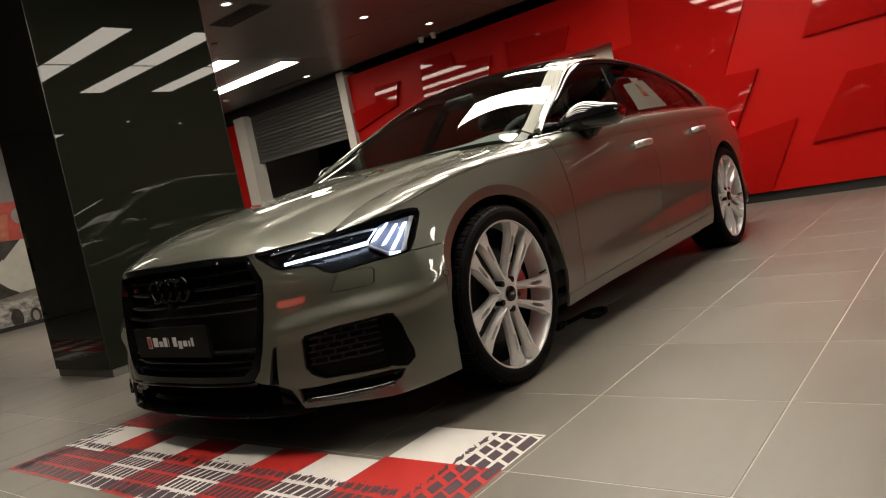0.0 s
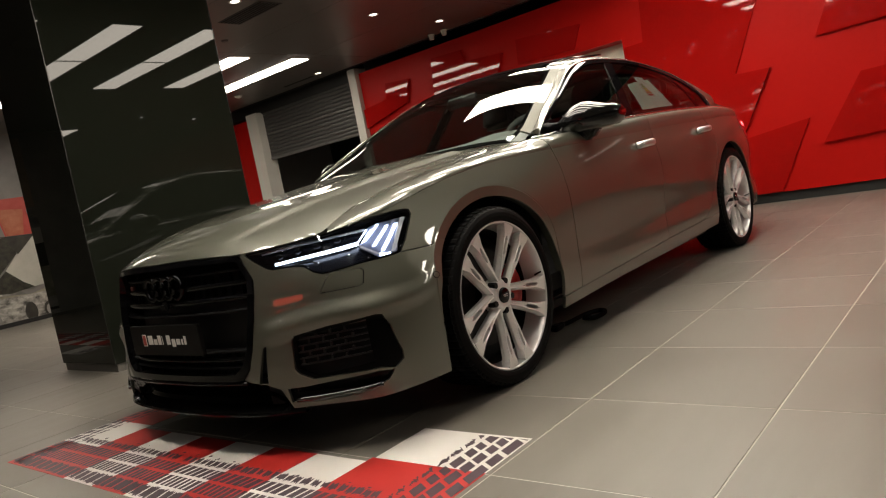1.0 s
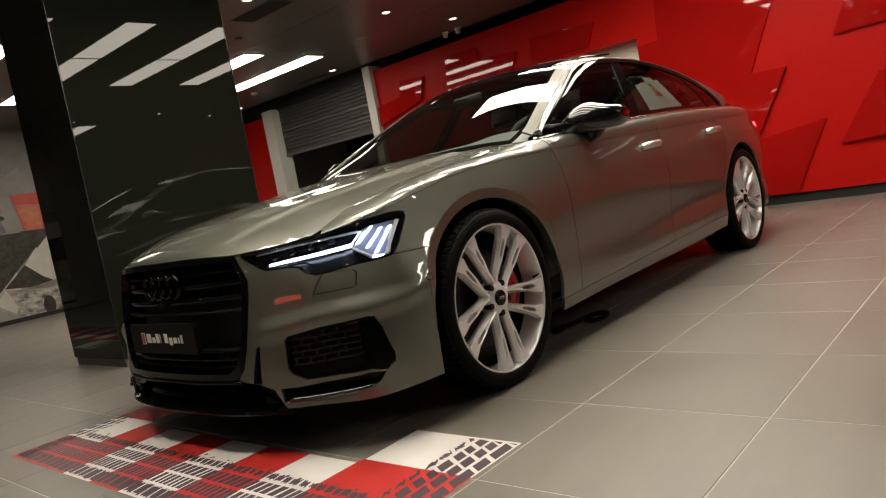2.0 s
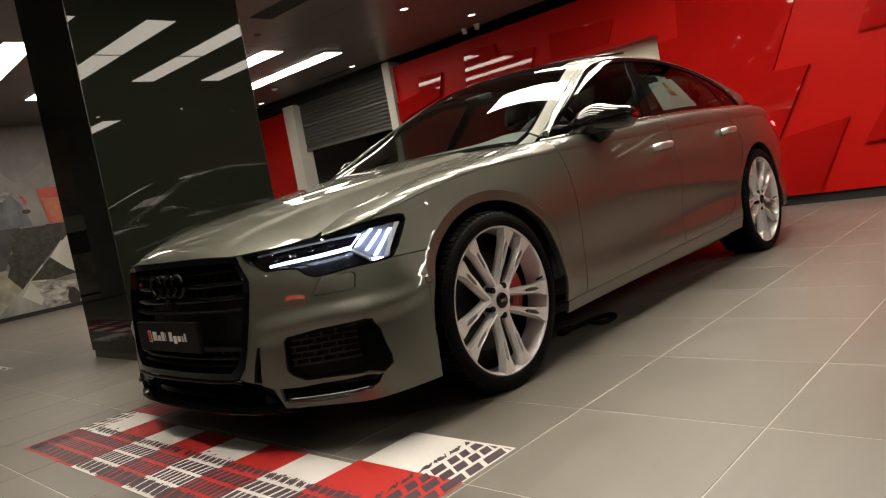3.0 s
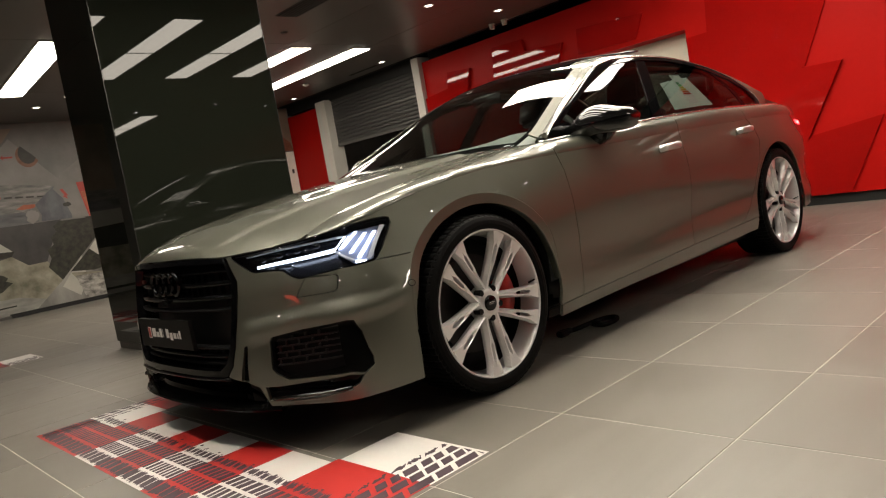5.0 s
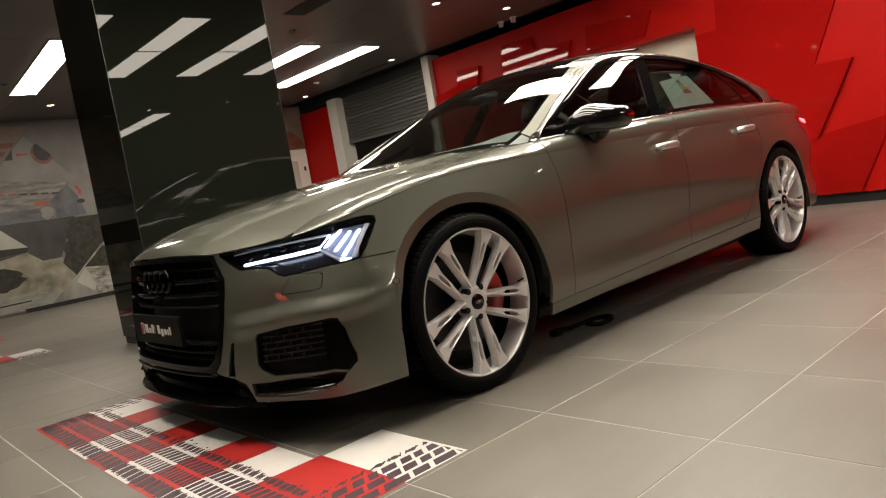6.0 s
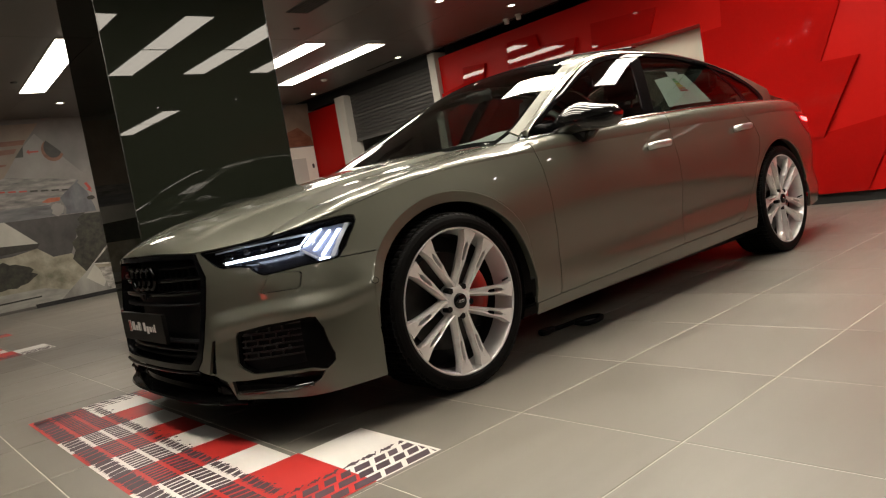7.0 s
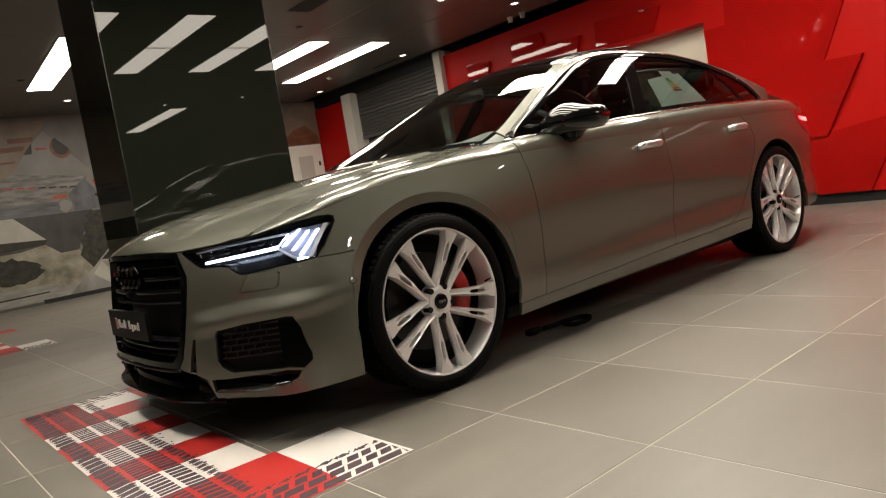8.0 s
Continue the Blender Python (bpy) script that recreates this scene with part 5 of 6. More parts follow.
# ---------------------------------------------------------------- wheels
def lathe(profile, segments=96, closed=False, tilt=None):
    """A body of revolution about the wheel's axis: profile of (radius, offset outwards)."""
    bm = bmesh.new()
    rows = []
    for i in range(segments):
        a = 2 * math.pi * i / segments
        rows.append([bm.verts.new((r * math.cos(a), -o, r * math.sin(a))) for r, o in profile])
    k = len(profile)
    for i in range(segments):
        p, q = rows[i], rows[(i + 1) % segments]
        for j in range(k if closed else k - 1):
            bm.faces.new((p[j], q[j], q[(j + 1) % k], p[(j + 1) % k]))
    bmesh.ops.recalc_face_normals(bm, faces=bm.faces[:])
    return bm


TYRE = 0.3475


def spoke_face(r):
    """How far the spokes' face stands out at a radius: a dished wheel."""
    return 0.006 - 0.020 * (1 - min(1.0, max(0.0, (r - 0.06) / 0.215))) ** 1.3 + 0.010 * max(0.0, 1 - r / 0.08)


SPOKE = (  # along the pair's middle line, off it, half width of the foot's base, half width of the face, half width of the slot
    (0.036, 0.0265, 0.0120, 0.0060, 0.0), (0.056, 0.0310, 0.0132, 0.0050, 0.0), (0.078, 0.0338, 0.0142, 0.0046, 0.0), (0.104, 0.0360, 0.0154, 0.0054, 0.0),
    (0.132, 0.0388, 0.0168, 0.0080, 0.0), (0.148, 0.0405, 0.0176, 0.0108, 0.0010), (0.158, 0.0416, 0.0182, 0.0118, 0.0066), (0.190, 0.0452, 0.0198, 0.0132, 0.0080),
    (0.216, 0.0482, 0.0214, 0.0148, 0.0074), (0.228, 0.0496, 0.0228, 0.0170, 0.0008), (0.246, 0.0522, 0.0268, 0.0232, 0.0), (0.262, 0.0545, 0.0305, 0.0285, 0.0), (0.2745, 0.0562, 0.0325, 0.0318, 0.0),
)


def wheel_spoke(side_sign):
    """One arm of a pair: a narrow ridge with sloping flanks that leaves the hub on a fork, opens round a slot and ends in a wide flat foot at the rim."""
    bm = bmesh.new()
    rows = []
    for i, (a, off, base, face, slot) in enumerate(SPOKE):
        r = math.hypot(a, off)
        top = spoke_face(r)
        deep = 0.034
        sink = 0.004 * min(1.0, max(0.0, (0.25 - a) / 0.05))
        ys = ((-base, top - deep), (-base, top - 0.020), (-face, top - sink * 0.4), (-slot, top - sink), (slot, top - sink), (face, top - sink * 0.4), (base, top - 0.020), (base, top - deep))
        row = [bm.verts.new((a, -o, (off + y) * side_sign)) for y, o in ys]
        row += [bm.verts.new((a, -(top - deep), (off + y * 0.9) * side_sign)) for y in (-slot, slot)]
        rows.append(row)
    for i in range(len(rows) - 1):
        p, q = rows[i], rows[i + 1]
        cut = max(SPOKE[i][4], SPOKE[i + 1][4]) > 0.0005
        for k in range(7):
            if k == 3 and cut:
                continue
            if k == 3 and SPOKE[i][4] == 0 and SPOKE[i + 1][4] == 0:
                continue
            bm.faces.new((p[k], q[k], q[k + 1], p[k + 1]))
        if cut:
            bm.faces.new((p[3], q[3], q[8], p[8]))
            bm.faces.new((p[4], q[4], q[9], p[9]))
    bm.faces.new(rows[-1][:8])
    bmesh.ops.remove_doubles(bm, verts=bm.verts[:], dist=1e-6)
    bmesh.ops.recalc_face_normals(bm, faces=bm.faces[:])
    return bm


def make_wheel():
    w = new("wheel")
    w.parent = car
    tagged(w, "silver multi-spoke alloy wheel with low black tyre")
    # tyre: flat tread with grooves, rounded shoulders and a short sidewall
    half = 0.127
    prof = [(0.282, 0.108), (0.286, 0.117), (0.294, 0.1255), (0.306, 0.1295), (0.320, 0.128), (0.333, 0.122), (0.341, 0.113)]
    tread = []
    for a, b in ((0.113, 0.082), (0.074, 0.034), (0.026, -0.026), (-0.034, -0.074), (-0.082, -0.113)):
        tread += [(TYRE - 0.05 * max(0, abs(a) - 0.09), a), (TYRE - 0.05 * max(0, abs(b) - 0.09), b), (TYRE - 0.007, b - 0.0005), (TYRE - 0.007, b - 0.0075)]
    tread = tread[:-2]
    prof = prof + tread + [(r, -o) for r, o in prof[::-1]]
    tyre = lathe(prof, 288)
    for v in tyre.verts:
        r = math.hypot(v.co.x, v.co.z)
        turn = math.atan2(v.co.z, v.co.x) / (2 * math.pi) * 288
        # cross grooves in the tread's blocks, set off between the two halves
        if r > 0.339 and abs(v.co.y) < 0.116 and (round(turn) + (2 if v.co.y > 0 else 0)) % 4 == 0:
            v.co.x *= 1 - 0.005 / r
            v.co.z *= 1 - 0.005 / r
    part("tyre", tyre, M_RUBBER, w, "black low-profile rubber tyre", smooth=False)
    for a0 in (118, 298):
        for k in range(7):
            lett = bmesh.new()
            bmesh.ops.create_cube(lett, size=1.0, matrix=Matrix.Rotation(-radians(a0 + 3.2 * k), 4, "Y") @ Matrix.Translation((0.316, -0.1284, 0)) @ Matrix.Diagonal((0.013, 0.0016, 0.008, 1)))
            part("sidewall_mark", lett, M_RUBBER, w)
    # rim: outer lip and deep barrel
    rim = [(0.2850, 0.108), (0.2885, 0.117), (0.2865, 0.121), (0.2815, 0.1205), (0.2790, 0.114), (0.2760, 0.100), (0.2720, 0.080), (0.2660, 0.030), (0.2600, -0.05), (0.262, -0.10), (0.282, -0.112)]
    part("rim", lathe(rim[:8], 120), M_ALLOY, w, "silver rim", smooth=True)
    # inner half of the silver barrel coloured black for the shade behind the spokes
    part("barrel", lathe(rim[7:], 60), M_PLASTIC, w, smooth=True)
    for g in range(5):
        for s in (-1, 1):
            bm = wheel_spoke(s)
            bmesh.ops.transform(bm, matrix=Matrix.Rotation(-radians(-14 + 72 * g), 4, "Y") @ Matrix.Translation((0, -0.113, 0)), verts=bm.verts[:])
            part("spoke", bm, M_ALLOYFACE, w)
    hub = [(0.0, 0.100), (0.036, 0.102), (0.046, 0.104), (0.056, 0.102), (0.064, 0.092), (0.068, 0.050)]
    part("hub", lathe(hub, 60), M_ALLOY, w, smooth=True)
    cap = [(0.0, 0.113), (0.026, 0.1125), (0.0295, 0.111), (0.031, 0.100)]
    part("hub_cap", lathe(cap, 40), M_GLOSSBLACK, w, "black hub cap with a small silver emblem", smooth=True)
    em = bmesh.new()
    for k in range(4):
        t = tube([(-0.0105 + 0.007 * k + 0.0045 * math.cos(a), -0.1137, 0.0045 * math.sin(a)) for a in np.linspace(0, 2 * math.pi, 15)[:-1]], 0.0009, 5, closed=True)
        me = bpy.data.meshes.new("tmp")
        t.to_mesh(me)
        t.free()
        em.from_mesh(me)
    part("cap_emblem", em, M_CHROME, w)
    for k in range(5):
        a = radians(-14 + 72 * k)
        bm = bmesh.new()
        bmesh.ops.create_cone(bm, cap_ends=True, segments=6, radius1=0.013, radius2=0.0125, depth=0.034, matrix=Matrix.Translation((0.060 * math.cos(a), -0.088, 0.060 * math.sin(a))) @ Matrix.Rotation(radians(90), 4, "X"))
        part("wheel_bolt", bm, M_PLASTIC, w)
    # disc steel darkened and black shield added: the wheel's inner shade as colour
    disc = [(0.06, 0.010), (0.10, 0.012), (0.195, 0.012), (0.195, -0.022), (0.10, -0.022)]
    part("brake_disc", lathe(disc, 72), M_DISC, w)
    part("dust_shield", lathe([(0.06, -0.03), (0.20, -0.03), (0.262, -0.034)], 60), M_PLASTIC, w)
    valve = bmesh.new()
    bmesh.ops.create_cone(valve, cap_ends=True, segments=10, radius1=0.0045, radius2=0.0035, depth=0.035, matrix=Matrix.Translation((0.262, -0.105, 0.03)) @ Matrix.Rotation(radians(70), 4, "X"))
    part("valve", valve, M_PLASTIC, w)
    return w


def caliper_mesh():
    bm = bmesh.new()
    inner, outer, n = 0.130, 0.212, 12
    ring = []
    for i in range(n + 1):
        a = radians(-26 + 52 * i / n)
        lift = 0.012 * math.sin(math.pi * i / n)
        ring.append([bm.verts.new((r * math.cos(a), -o, r * math.sin(a))) for r, o in ((inner, 0.030), (inner + 0.01, 0.046 + lift), (outer - 0.01, 0.044 + lift), (outer, 0.028), (outer, -0.05), (inner, -0.05))])
    for i in range(n):
        for k in range(6):
            bm.faces.new((ring[i][k], ring[i + 1][k], ring[i + 1][(k + 1) % 6], ring[i][(k + 1) % 6]))
    bm.faces.new(ring[0])
    bm.faces.new(ring[-1][::-1])
    bmesh.ops.recalc_face_normals(bm, faces=bm.faces[:])
    return bm


wheel0 = make_wheel()
TRACK = 0.808
wheel0.matrix_basis = pose(0, -TRACK, 0.3455)
for m in (pose(2.928, -TRACK, 0.3455, 0, 11, 0), pose(0, TRACK, 0.3455, 0, 0, 180), pose(2.928, TRACK, 0.3455, 0, 20, 180)):
    copy_thing(wheel0, m)
for x, y, turn, flip in ((0, -TRACK, 0, 0), (2.928, -TRACK, 0, 0), (0, TRACK, 0, 180), (2.928, TRACK, 0, 180)):
    c = part("brake_caliper", caliper_mesh(), M_CALIPER, car, "red brake caliper", smooth=True)
    c.matrix_basis = pose(x, y, 0.3455, 0, 0, flip)

# ---------------------------------------------------------------- grille
def nose_x(w, z):
    """How far forward the nose's sheet stands at a width and height."""
    return float(side(on_side([(None, max(abs(w), 1e-4), z)]))[0][0])


def nose(p):
    """The nose as one sheet across both sides: run is negative on the car's right."""
    p = np.asarray(p, float)
    q = side(np.stack([np.abs(p[:, 0]), p[:, 1]], axis=1))
    return q * np.stack([np.ones(len(p)), np.where(p[:, 0] < 0, -1.0, 1.0), np.ones(len(p))], axis=1)


def full(half):
    """A closed outline from its left half, which runs from the foot's middle up to the top's middle or back."""
    h = [tuple(q) for q in half]
    return np.array(h + [(-a, b) for a, b in h[::-1] if a > 1e-6])


g_half = [(0.0, 0.276)] + [(s, 0.276) for s in np.linspace(0.06, GRILLE[0][0] - 0.02, 6)] + [tuple(q) for q in GRILLE] + [(s, TOP - 0.003) for s in np.linspace(shoulder_run(-0.803), 0.03, 9)] + [(0.0, TOP - 0.003)]
in_half = [(0.0, 0.300)] + [(s, 0.300) for s in np.linspace(0.06, GRILLE[0][0] - 0.035, 6)] + [(GRILLE[1][0] - 0.028, GRILLE[1][1] + 0.012)] + [(q[0] - 0.024, q[1]) for q in GRILLE[2:5]] + [(GRILLE[5][0] - 0.024, GRILLE[5][1]), (GRILLE[6][0] - 0.022, GRILLE[6][1] + 0.01)] + [(s, 0.772) for s in np.linspace(GRILLE[6][0] - 0.045, 0.03, 8)] + [(0.0, 0.772)]
grille = new("grille")
grille.parent = car
tagged(grille, "black radiator grille with horizontal double bars")
shell_part("grille_frame", panel(nose, full(g_half), holes=[full(in_half)], step=0.02, gap=0.001, depth=0.07, out=0.003), M_GLOSSBLACK, grille)
shell_part("grille_backing", panel(nose, full(in_half), step=0.05, gap=-0.01, depth=0.0, out=-0.085), M_BLACK, grille)


def nose_bar(z, w1, h, proud, thick=0.03):
    """A bar across the grille at a height, with a rounded front edge."""
    bm = bmesh.new()
    ws = np.linspace(-w1, w1, 31)
    rows = []
    for w in ws:
        x = nose_x(w, z) - proud
        rows.append([bm.verts.new((x + dx, w, z + dz)) for dx, dz in ((thick, -h), (0.006, -h), (0.0, -h * 0.45), (0.0, h * 0.45), (0.006, h), (thick, h))])
    for a, b in zip(rows[:-1], rows[1:]):
        for k in range(5):
            bm.faces.new((a[k], b[k], b[k + 1], a[k + 1]))
    bmesh.ops.recalc_face_normals(bm, faces=bm.faces[:])
    return bm


def grille_half_width(z):
    return float(np.interp(z, (0.30, 0.38, 0.50, 0.605, 0.672), (0.385, 0.425, 0.445, 0.452, 0.420)))


for z, h, pr in ((0.655, 0.006, -0.034), (0.610, 0.010, -0.028), (0.560, 0.010, -0.024), (0.515, 0.006, -0.026), (0.375, 0.006, -0.026), (0.345, 0.008, -0.022), (0.318, 0.006, -0.026)):
    part("grille_bar", nose_bar(z, grille_half_width(z), h, pr), M_GLOSSBLACK if h > 0.007 else M_PLASTIC, grille, smooth=True)
for k in range(-9, 10):
    w = k * 0.043
    for z0, z1 in ((0.57, 0.66), (0.305, 0.372)):
        if abs(w) < grille_half_width(z1) - 0.01:
            part("grille_rib", box((nose_x(w, 0.6) + 0.048, w - 0.003, z0), (nose_x(w, 0.6) + 0.065, w + 0.003, z1)), M_PLASTIC, grille)
M_MARKR = plain("plate_red", (0.40, 0.06, 0.045), rough=0.4)
M_BADGE = plain("badge_red", (0.07, 0.012, 0.010), rough=0.4)
# upper badge bar and the emblem of four plain rings
emblem = bmesh.new()
for k in range(4):
    cy = -0.090 + 0.060 * k
    t = tube([(-0.858, cy + 0.040 * math.cos(a), 0.622 + 0.040 * math.sin(a)) for a in np.linspace(0, 2 * math.pi, 33)[:-1]], 0.0100, 10, closed=True)
    me = bpy.data.meshes.new("ring")
    t.to_mesh(me)
    t.free()
    emblem.from_mesh(me)
part("emblem", emblem, M_DARKCHROME, grille, "dark emblem of four plain rings", smooth=True)
part("emblem_plate", nose_bar(0.622, 0.120, 0.030, -0.040, 0.02), M_GLOSSBLACK, grille, smooth=True)
part("front_camera", box((nose_x(0, 0.555) + 0.008, -0.022, 0.538), (nose_x(0, 0.555) + 0.03, 0.022, 0.572), 0.008), M_PLASTIC, grille)
part("model_badge", box((nose_x(0.29, 0.635) + 0.020, 0.275, 0.624), (nose_x(0.29, 0.635) + 0.030, 0.300, 0.640), 0.002), M_BADGE, grille, "small dark red badge")

# show plate with plain bars where the writing stands
plate = new("show_plate")
plate.parent = car
tagged(plate, "black show plate with a pale word mark and red square")
px = nose_x(0.0, 0.43) - 0.008


def plate_box(y0, y1, z0, z1, out, material, name):
    bm = bmesh.new()
    add_box(bm, (-out, y0, z0), (0.012, y1, z1), 0.0015 if out > 0.002 else 0)
    ob = part(name, bm, material, plate)
    ob.location = (px, 0, 0.435)
    return ob


M_PLATE = plain("plate_black", (0.008, 0.0078, 0.0075), rough=0.4, vary=0.1, ior=1.2)
M_MARKW = plain("plate_pale", (0.75, 0.73, 0.70), rough=0.5, vary=0.03)
plate_box(-0.245, 0.245, -0.057, 0.057, 0.004, M_PLATE, "plate_panel")
plate_box(0.128, 0.158, -0.022, 0.026, 0.0052, M_MARKW, "mark_frame")
plate_box(0.131, 0.155, -0.019, 0.023, 0.0058, M_MARKR, "mark_square")
for y0, y1, z0, z1 in ((0.082, 0.118, -0.016, 0.022), (0.050, 0.077, -0.016, 0.008), (0.019, 0.045, -0.016, 0.022), (0.007, 0.013, -0.016, 0.020), (-0.046, -0.018, -0.016, 0.022), (-0.080, -0.053, -0.024, 0.008), (-0.113, -0.086, -0.016, 0.008), (-0.133, -0.120, -0.016, 0.008), (-0.156, -0.139, -0.016, 0.018)):
    plate_box(y0, y1, z0, z1, 0.0052, M_MARKW, "word_bar")

# ---------------------------------------------------------------- chin splitter
def splitter():
    bm = bmesh.new()
    end = on_side([(None, 0.60, 0.172)])[0][0]
    runs = np.linspace(0, end, 30)
    rows = []
    for s in np.concatenate([-runs[::-1], runs[1:]]):
        sg = -1 if s < 0 else 1
        uv = np.array([[abs(s), 0.172]])
        a, n = side(uv)[0], normals_of(side, uv, False)[0]
        n = np.array([n[0], n[1], 0])
        n /= np.linalg.norm(n)
        fade = min(1.0, max(0.0, (end - abs(s)) / 0.16))
        lipo = 0.003 + 0.012 * fade
        w = abs(a[1])
        top = 0.268 if w < 0.40 else max(0.180, 0.268 - 0.52 * (w - 0.40))
        deep = 0.045 * max(0.0, min(1.0, (top - 0.185) / 0.08))
        row = []
        for off, z in ((-0.04, 0.150), (lipo - 0.004, 0.150), (lipo, 0.155), (lipo - 0.004, 0.163), (-0.006 - deep, 0.178), (-0.010 - deep, 0.178 + 0.2 * (top - 0.178)), (-0.008, top), (-0.04, top)):
            row.append(bm.verts.new((a[0] + n[0] * off, (a[1] + n[1] * off) * sg, z)))
        rows.append(row)
    for p, q in zip(rows[:-1], rows[1:]):
        for k in range(7):
            bm.faces.new((p[k], q[k], q[k + 1], p[k + 1]))
    bmesh.ops.recalc_face_normals(bm, faces=bm.faces[:])
    return bm


# Bar added to catch the lamps' glints along the blade's lower edge.
def glint_bar():
    uv = np.array([(s, 0.2005 + 0.016 * t * t) for t, s in zip(np.linspace(0, 1, 18), np.linspace(0.60, 0.925, 18))])
    return tube(side(uv) + normals_of(side, uv, False) * 0.004, 0.0085, 10)


pair("glint_bar", glint_bar(), M_CAP, "gloss black bar added along the lower bumper to catch glints")
part("chin_splitter", splitter(), M_TRIM, car, "gloss black chin splitter")
strip_pts = [(nose_x(w, 0.272) - 0.006, w, 0.268) for w in np.linspace(-0.41, 0.41, 31)]
part("grille_lip", tube(strip_pts, 0.006, 8), M_GLOSSBLACK, car, smooth=True)

# ---------------------------------------------------------------- headlamps
def lamp_strip_on_side(pts, width, out, name, material, owner, taper=1.0):
    """A thin bar laid along the lamp's inner face, through (w, z) or (x, w, z) points."""
    uv = on_side(pts)
    c = cubic(range(len(uv)), uv)(np.linspace(0, len(uv) - 1, 6 * len(uv)))
    d = np.gradient(c, axis=0)
    d /= np.linalg.norm(d, axis=1)[:, None]
    n = np.stack([-d[:, 1], d[:, 0]], axis=1)
    wd = np.linspace(width, width * taper, len(c))[:, None]
    poly = np.concatenate([c + n * wd / 2, (c - n * wd / 2)[::-1]])
    return panel(side, poly, step=0.012, gap=0, depth=0.006, out=out)


lamp_objs = []
for sgn in (0, 1):
    hl = new("headlamp")
    hl.parent = car
    tagged(hl, "lit headlamp with white light bars behind a clear cover")
    lamp_objs.append(hl)


def lamp_part(name, sh, material, label=""):
    a = shell_part(name, sh, material, lamp_objs[0], label)
    b = shell_part(name, sh.mirrored(), material, lamp_objs[1], label)
    return a, b


M_HOUSING = plain("lamp_housing_plastic", (0.010, 0.011, 0.016), rough=0.15, metal=0.3, vary=0.1)
M_REFLECT = plain("lamp_reflector", (0.22, 0.24, 0.33), rough=0.3, metal=0.3, vary=0.05)
lamp_part("lamp_housing", panel(side, HEADLIGHT, step=0.02, gap=0.002, depth=0.0, out=-0.045), M_HOUSING)
rim_in = grown(resample(HEADLIGHT, 0.02), -0.010)
lamp_part("lamp_rim", panel(side, HEADLIGHT, holes=[rim_in], step=0.015, gap=0.002, depth=0.045, out=-0.002), M_GLOSSBLACK)
for ob in lamp_part("lamp_cover", panel(side, grown(resample(HEADLIGHT, 0.02), -0.003), step=0.02, gap=0.0, depth=0.0, out=-0.001), M_CLEAR):
    ob.visible_shadow = False


def lamp_band(points, width, out, step=0.02):
    """A straight-sided bar through (run, level) points of the lamp's face."""
    c = np.array(points, float)
    d = np.gradient(c, axis=0)
    d /= np.linalg.norm(d, axis=1)[:, None]
    n = np.stack([-d[:, 1], d[:, 0]], axis=1)
    poly = np.concatenate([c + n * width / 2, (c - n * width / 2)[::-1]])
    return panel(side, poly, step=step, gap=0, depth=0.006, out=out)


def lamp_slat(a, b, width, out):
    """A slanting light finger with level ends, straight in space, between (x, w, z) points."""
    a, b = np.array(a), np.array(b)
    t = np.array([0.86, 0.51, 0.0]) * width / 2
    corners = np.array([a - t, a + t, b + t, b - t])
    ring = [p + (q - p) * i / n for p, q, n in zip(corners, np.roll(corners, -1, axis=0), (1, 5, 1, 5)) for i in range(n)]
    return panel(side, on_side(ring), step=0.03, gap=0, depth=0.006, out=out)


lamp_part("light_bar", lamp_band([(0.562, 0.7205), (0.606, 0.7240), (0.647, 0.7262), (0.70, 0.7278), (0.75, 0.7288), (0.80, 0.7300), (0.848, 0.7315)], 0.0115, -0.010), M_DRL, "white glowing light bar")
for a, b, w in (((-0.572, 0.777, 0.674), (-0.533, 0.790, 0.711), 0.004), ((-0.562, 0.787, 0.673), (-0.522, 0.800, 0.709), 0.004), ((-0.554, 0.791, 0.674), (-0.499, 0.812, 0.721), 0.009), ((-0.537, 0.815, 0.654), (-0.475, 0.833, 0.712), 0.012), ((-0.522, 0.837, 0.634), (-0.440, 0.847, 0.712), 0.013)):
    lamp_part("light_finger", lamp_slat(a, b, w, -0.010), M_DRL, "white light finger")
lamp_part("light_finger", lamp_slat((-0.496, 0.856, 0.622), (-0.408, 0.852, 0.728), 0.017, -0.008), M_LENSBAR, "frosted white light finger")
lamp_part("light_foot", lamp_band([(0.846, 0.726), (0.868, 0.707), (0.890, 0.689), (0.908, 0.677)], 0.007, -0.011), M_LENSBAR)
lamp_part("light_foot", lamp_band([(0.905, 0.676), (0.925, 0.673), (0.945, 0.671)], 0.010, -0.011), M_DRL)
lamp_part("lamp_reflector", panel(side, np.array([(0.845, 0.722), (0.905, 0.668), (0.965, 0.664), (1.150, 0.760), (1.10, 0.768), (0.95, 0.778), (0.90, 0.774)]), step=0.02, gap=0, depth=0.004, out=-0.020), M_REFLECT)
lamp_part("lamp_ridge", lamp_band([(0.629, 0.707), (0.692, 0.705), (0.72, 0.690), (0.757, 0.661)], 0.006, -0.014), M_DARKCHROME)
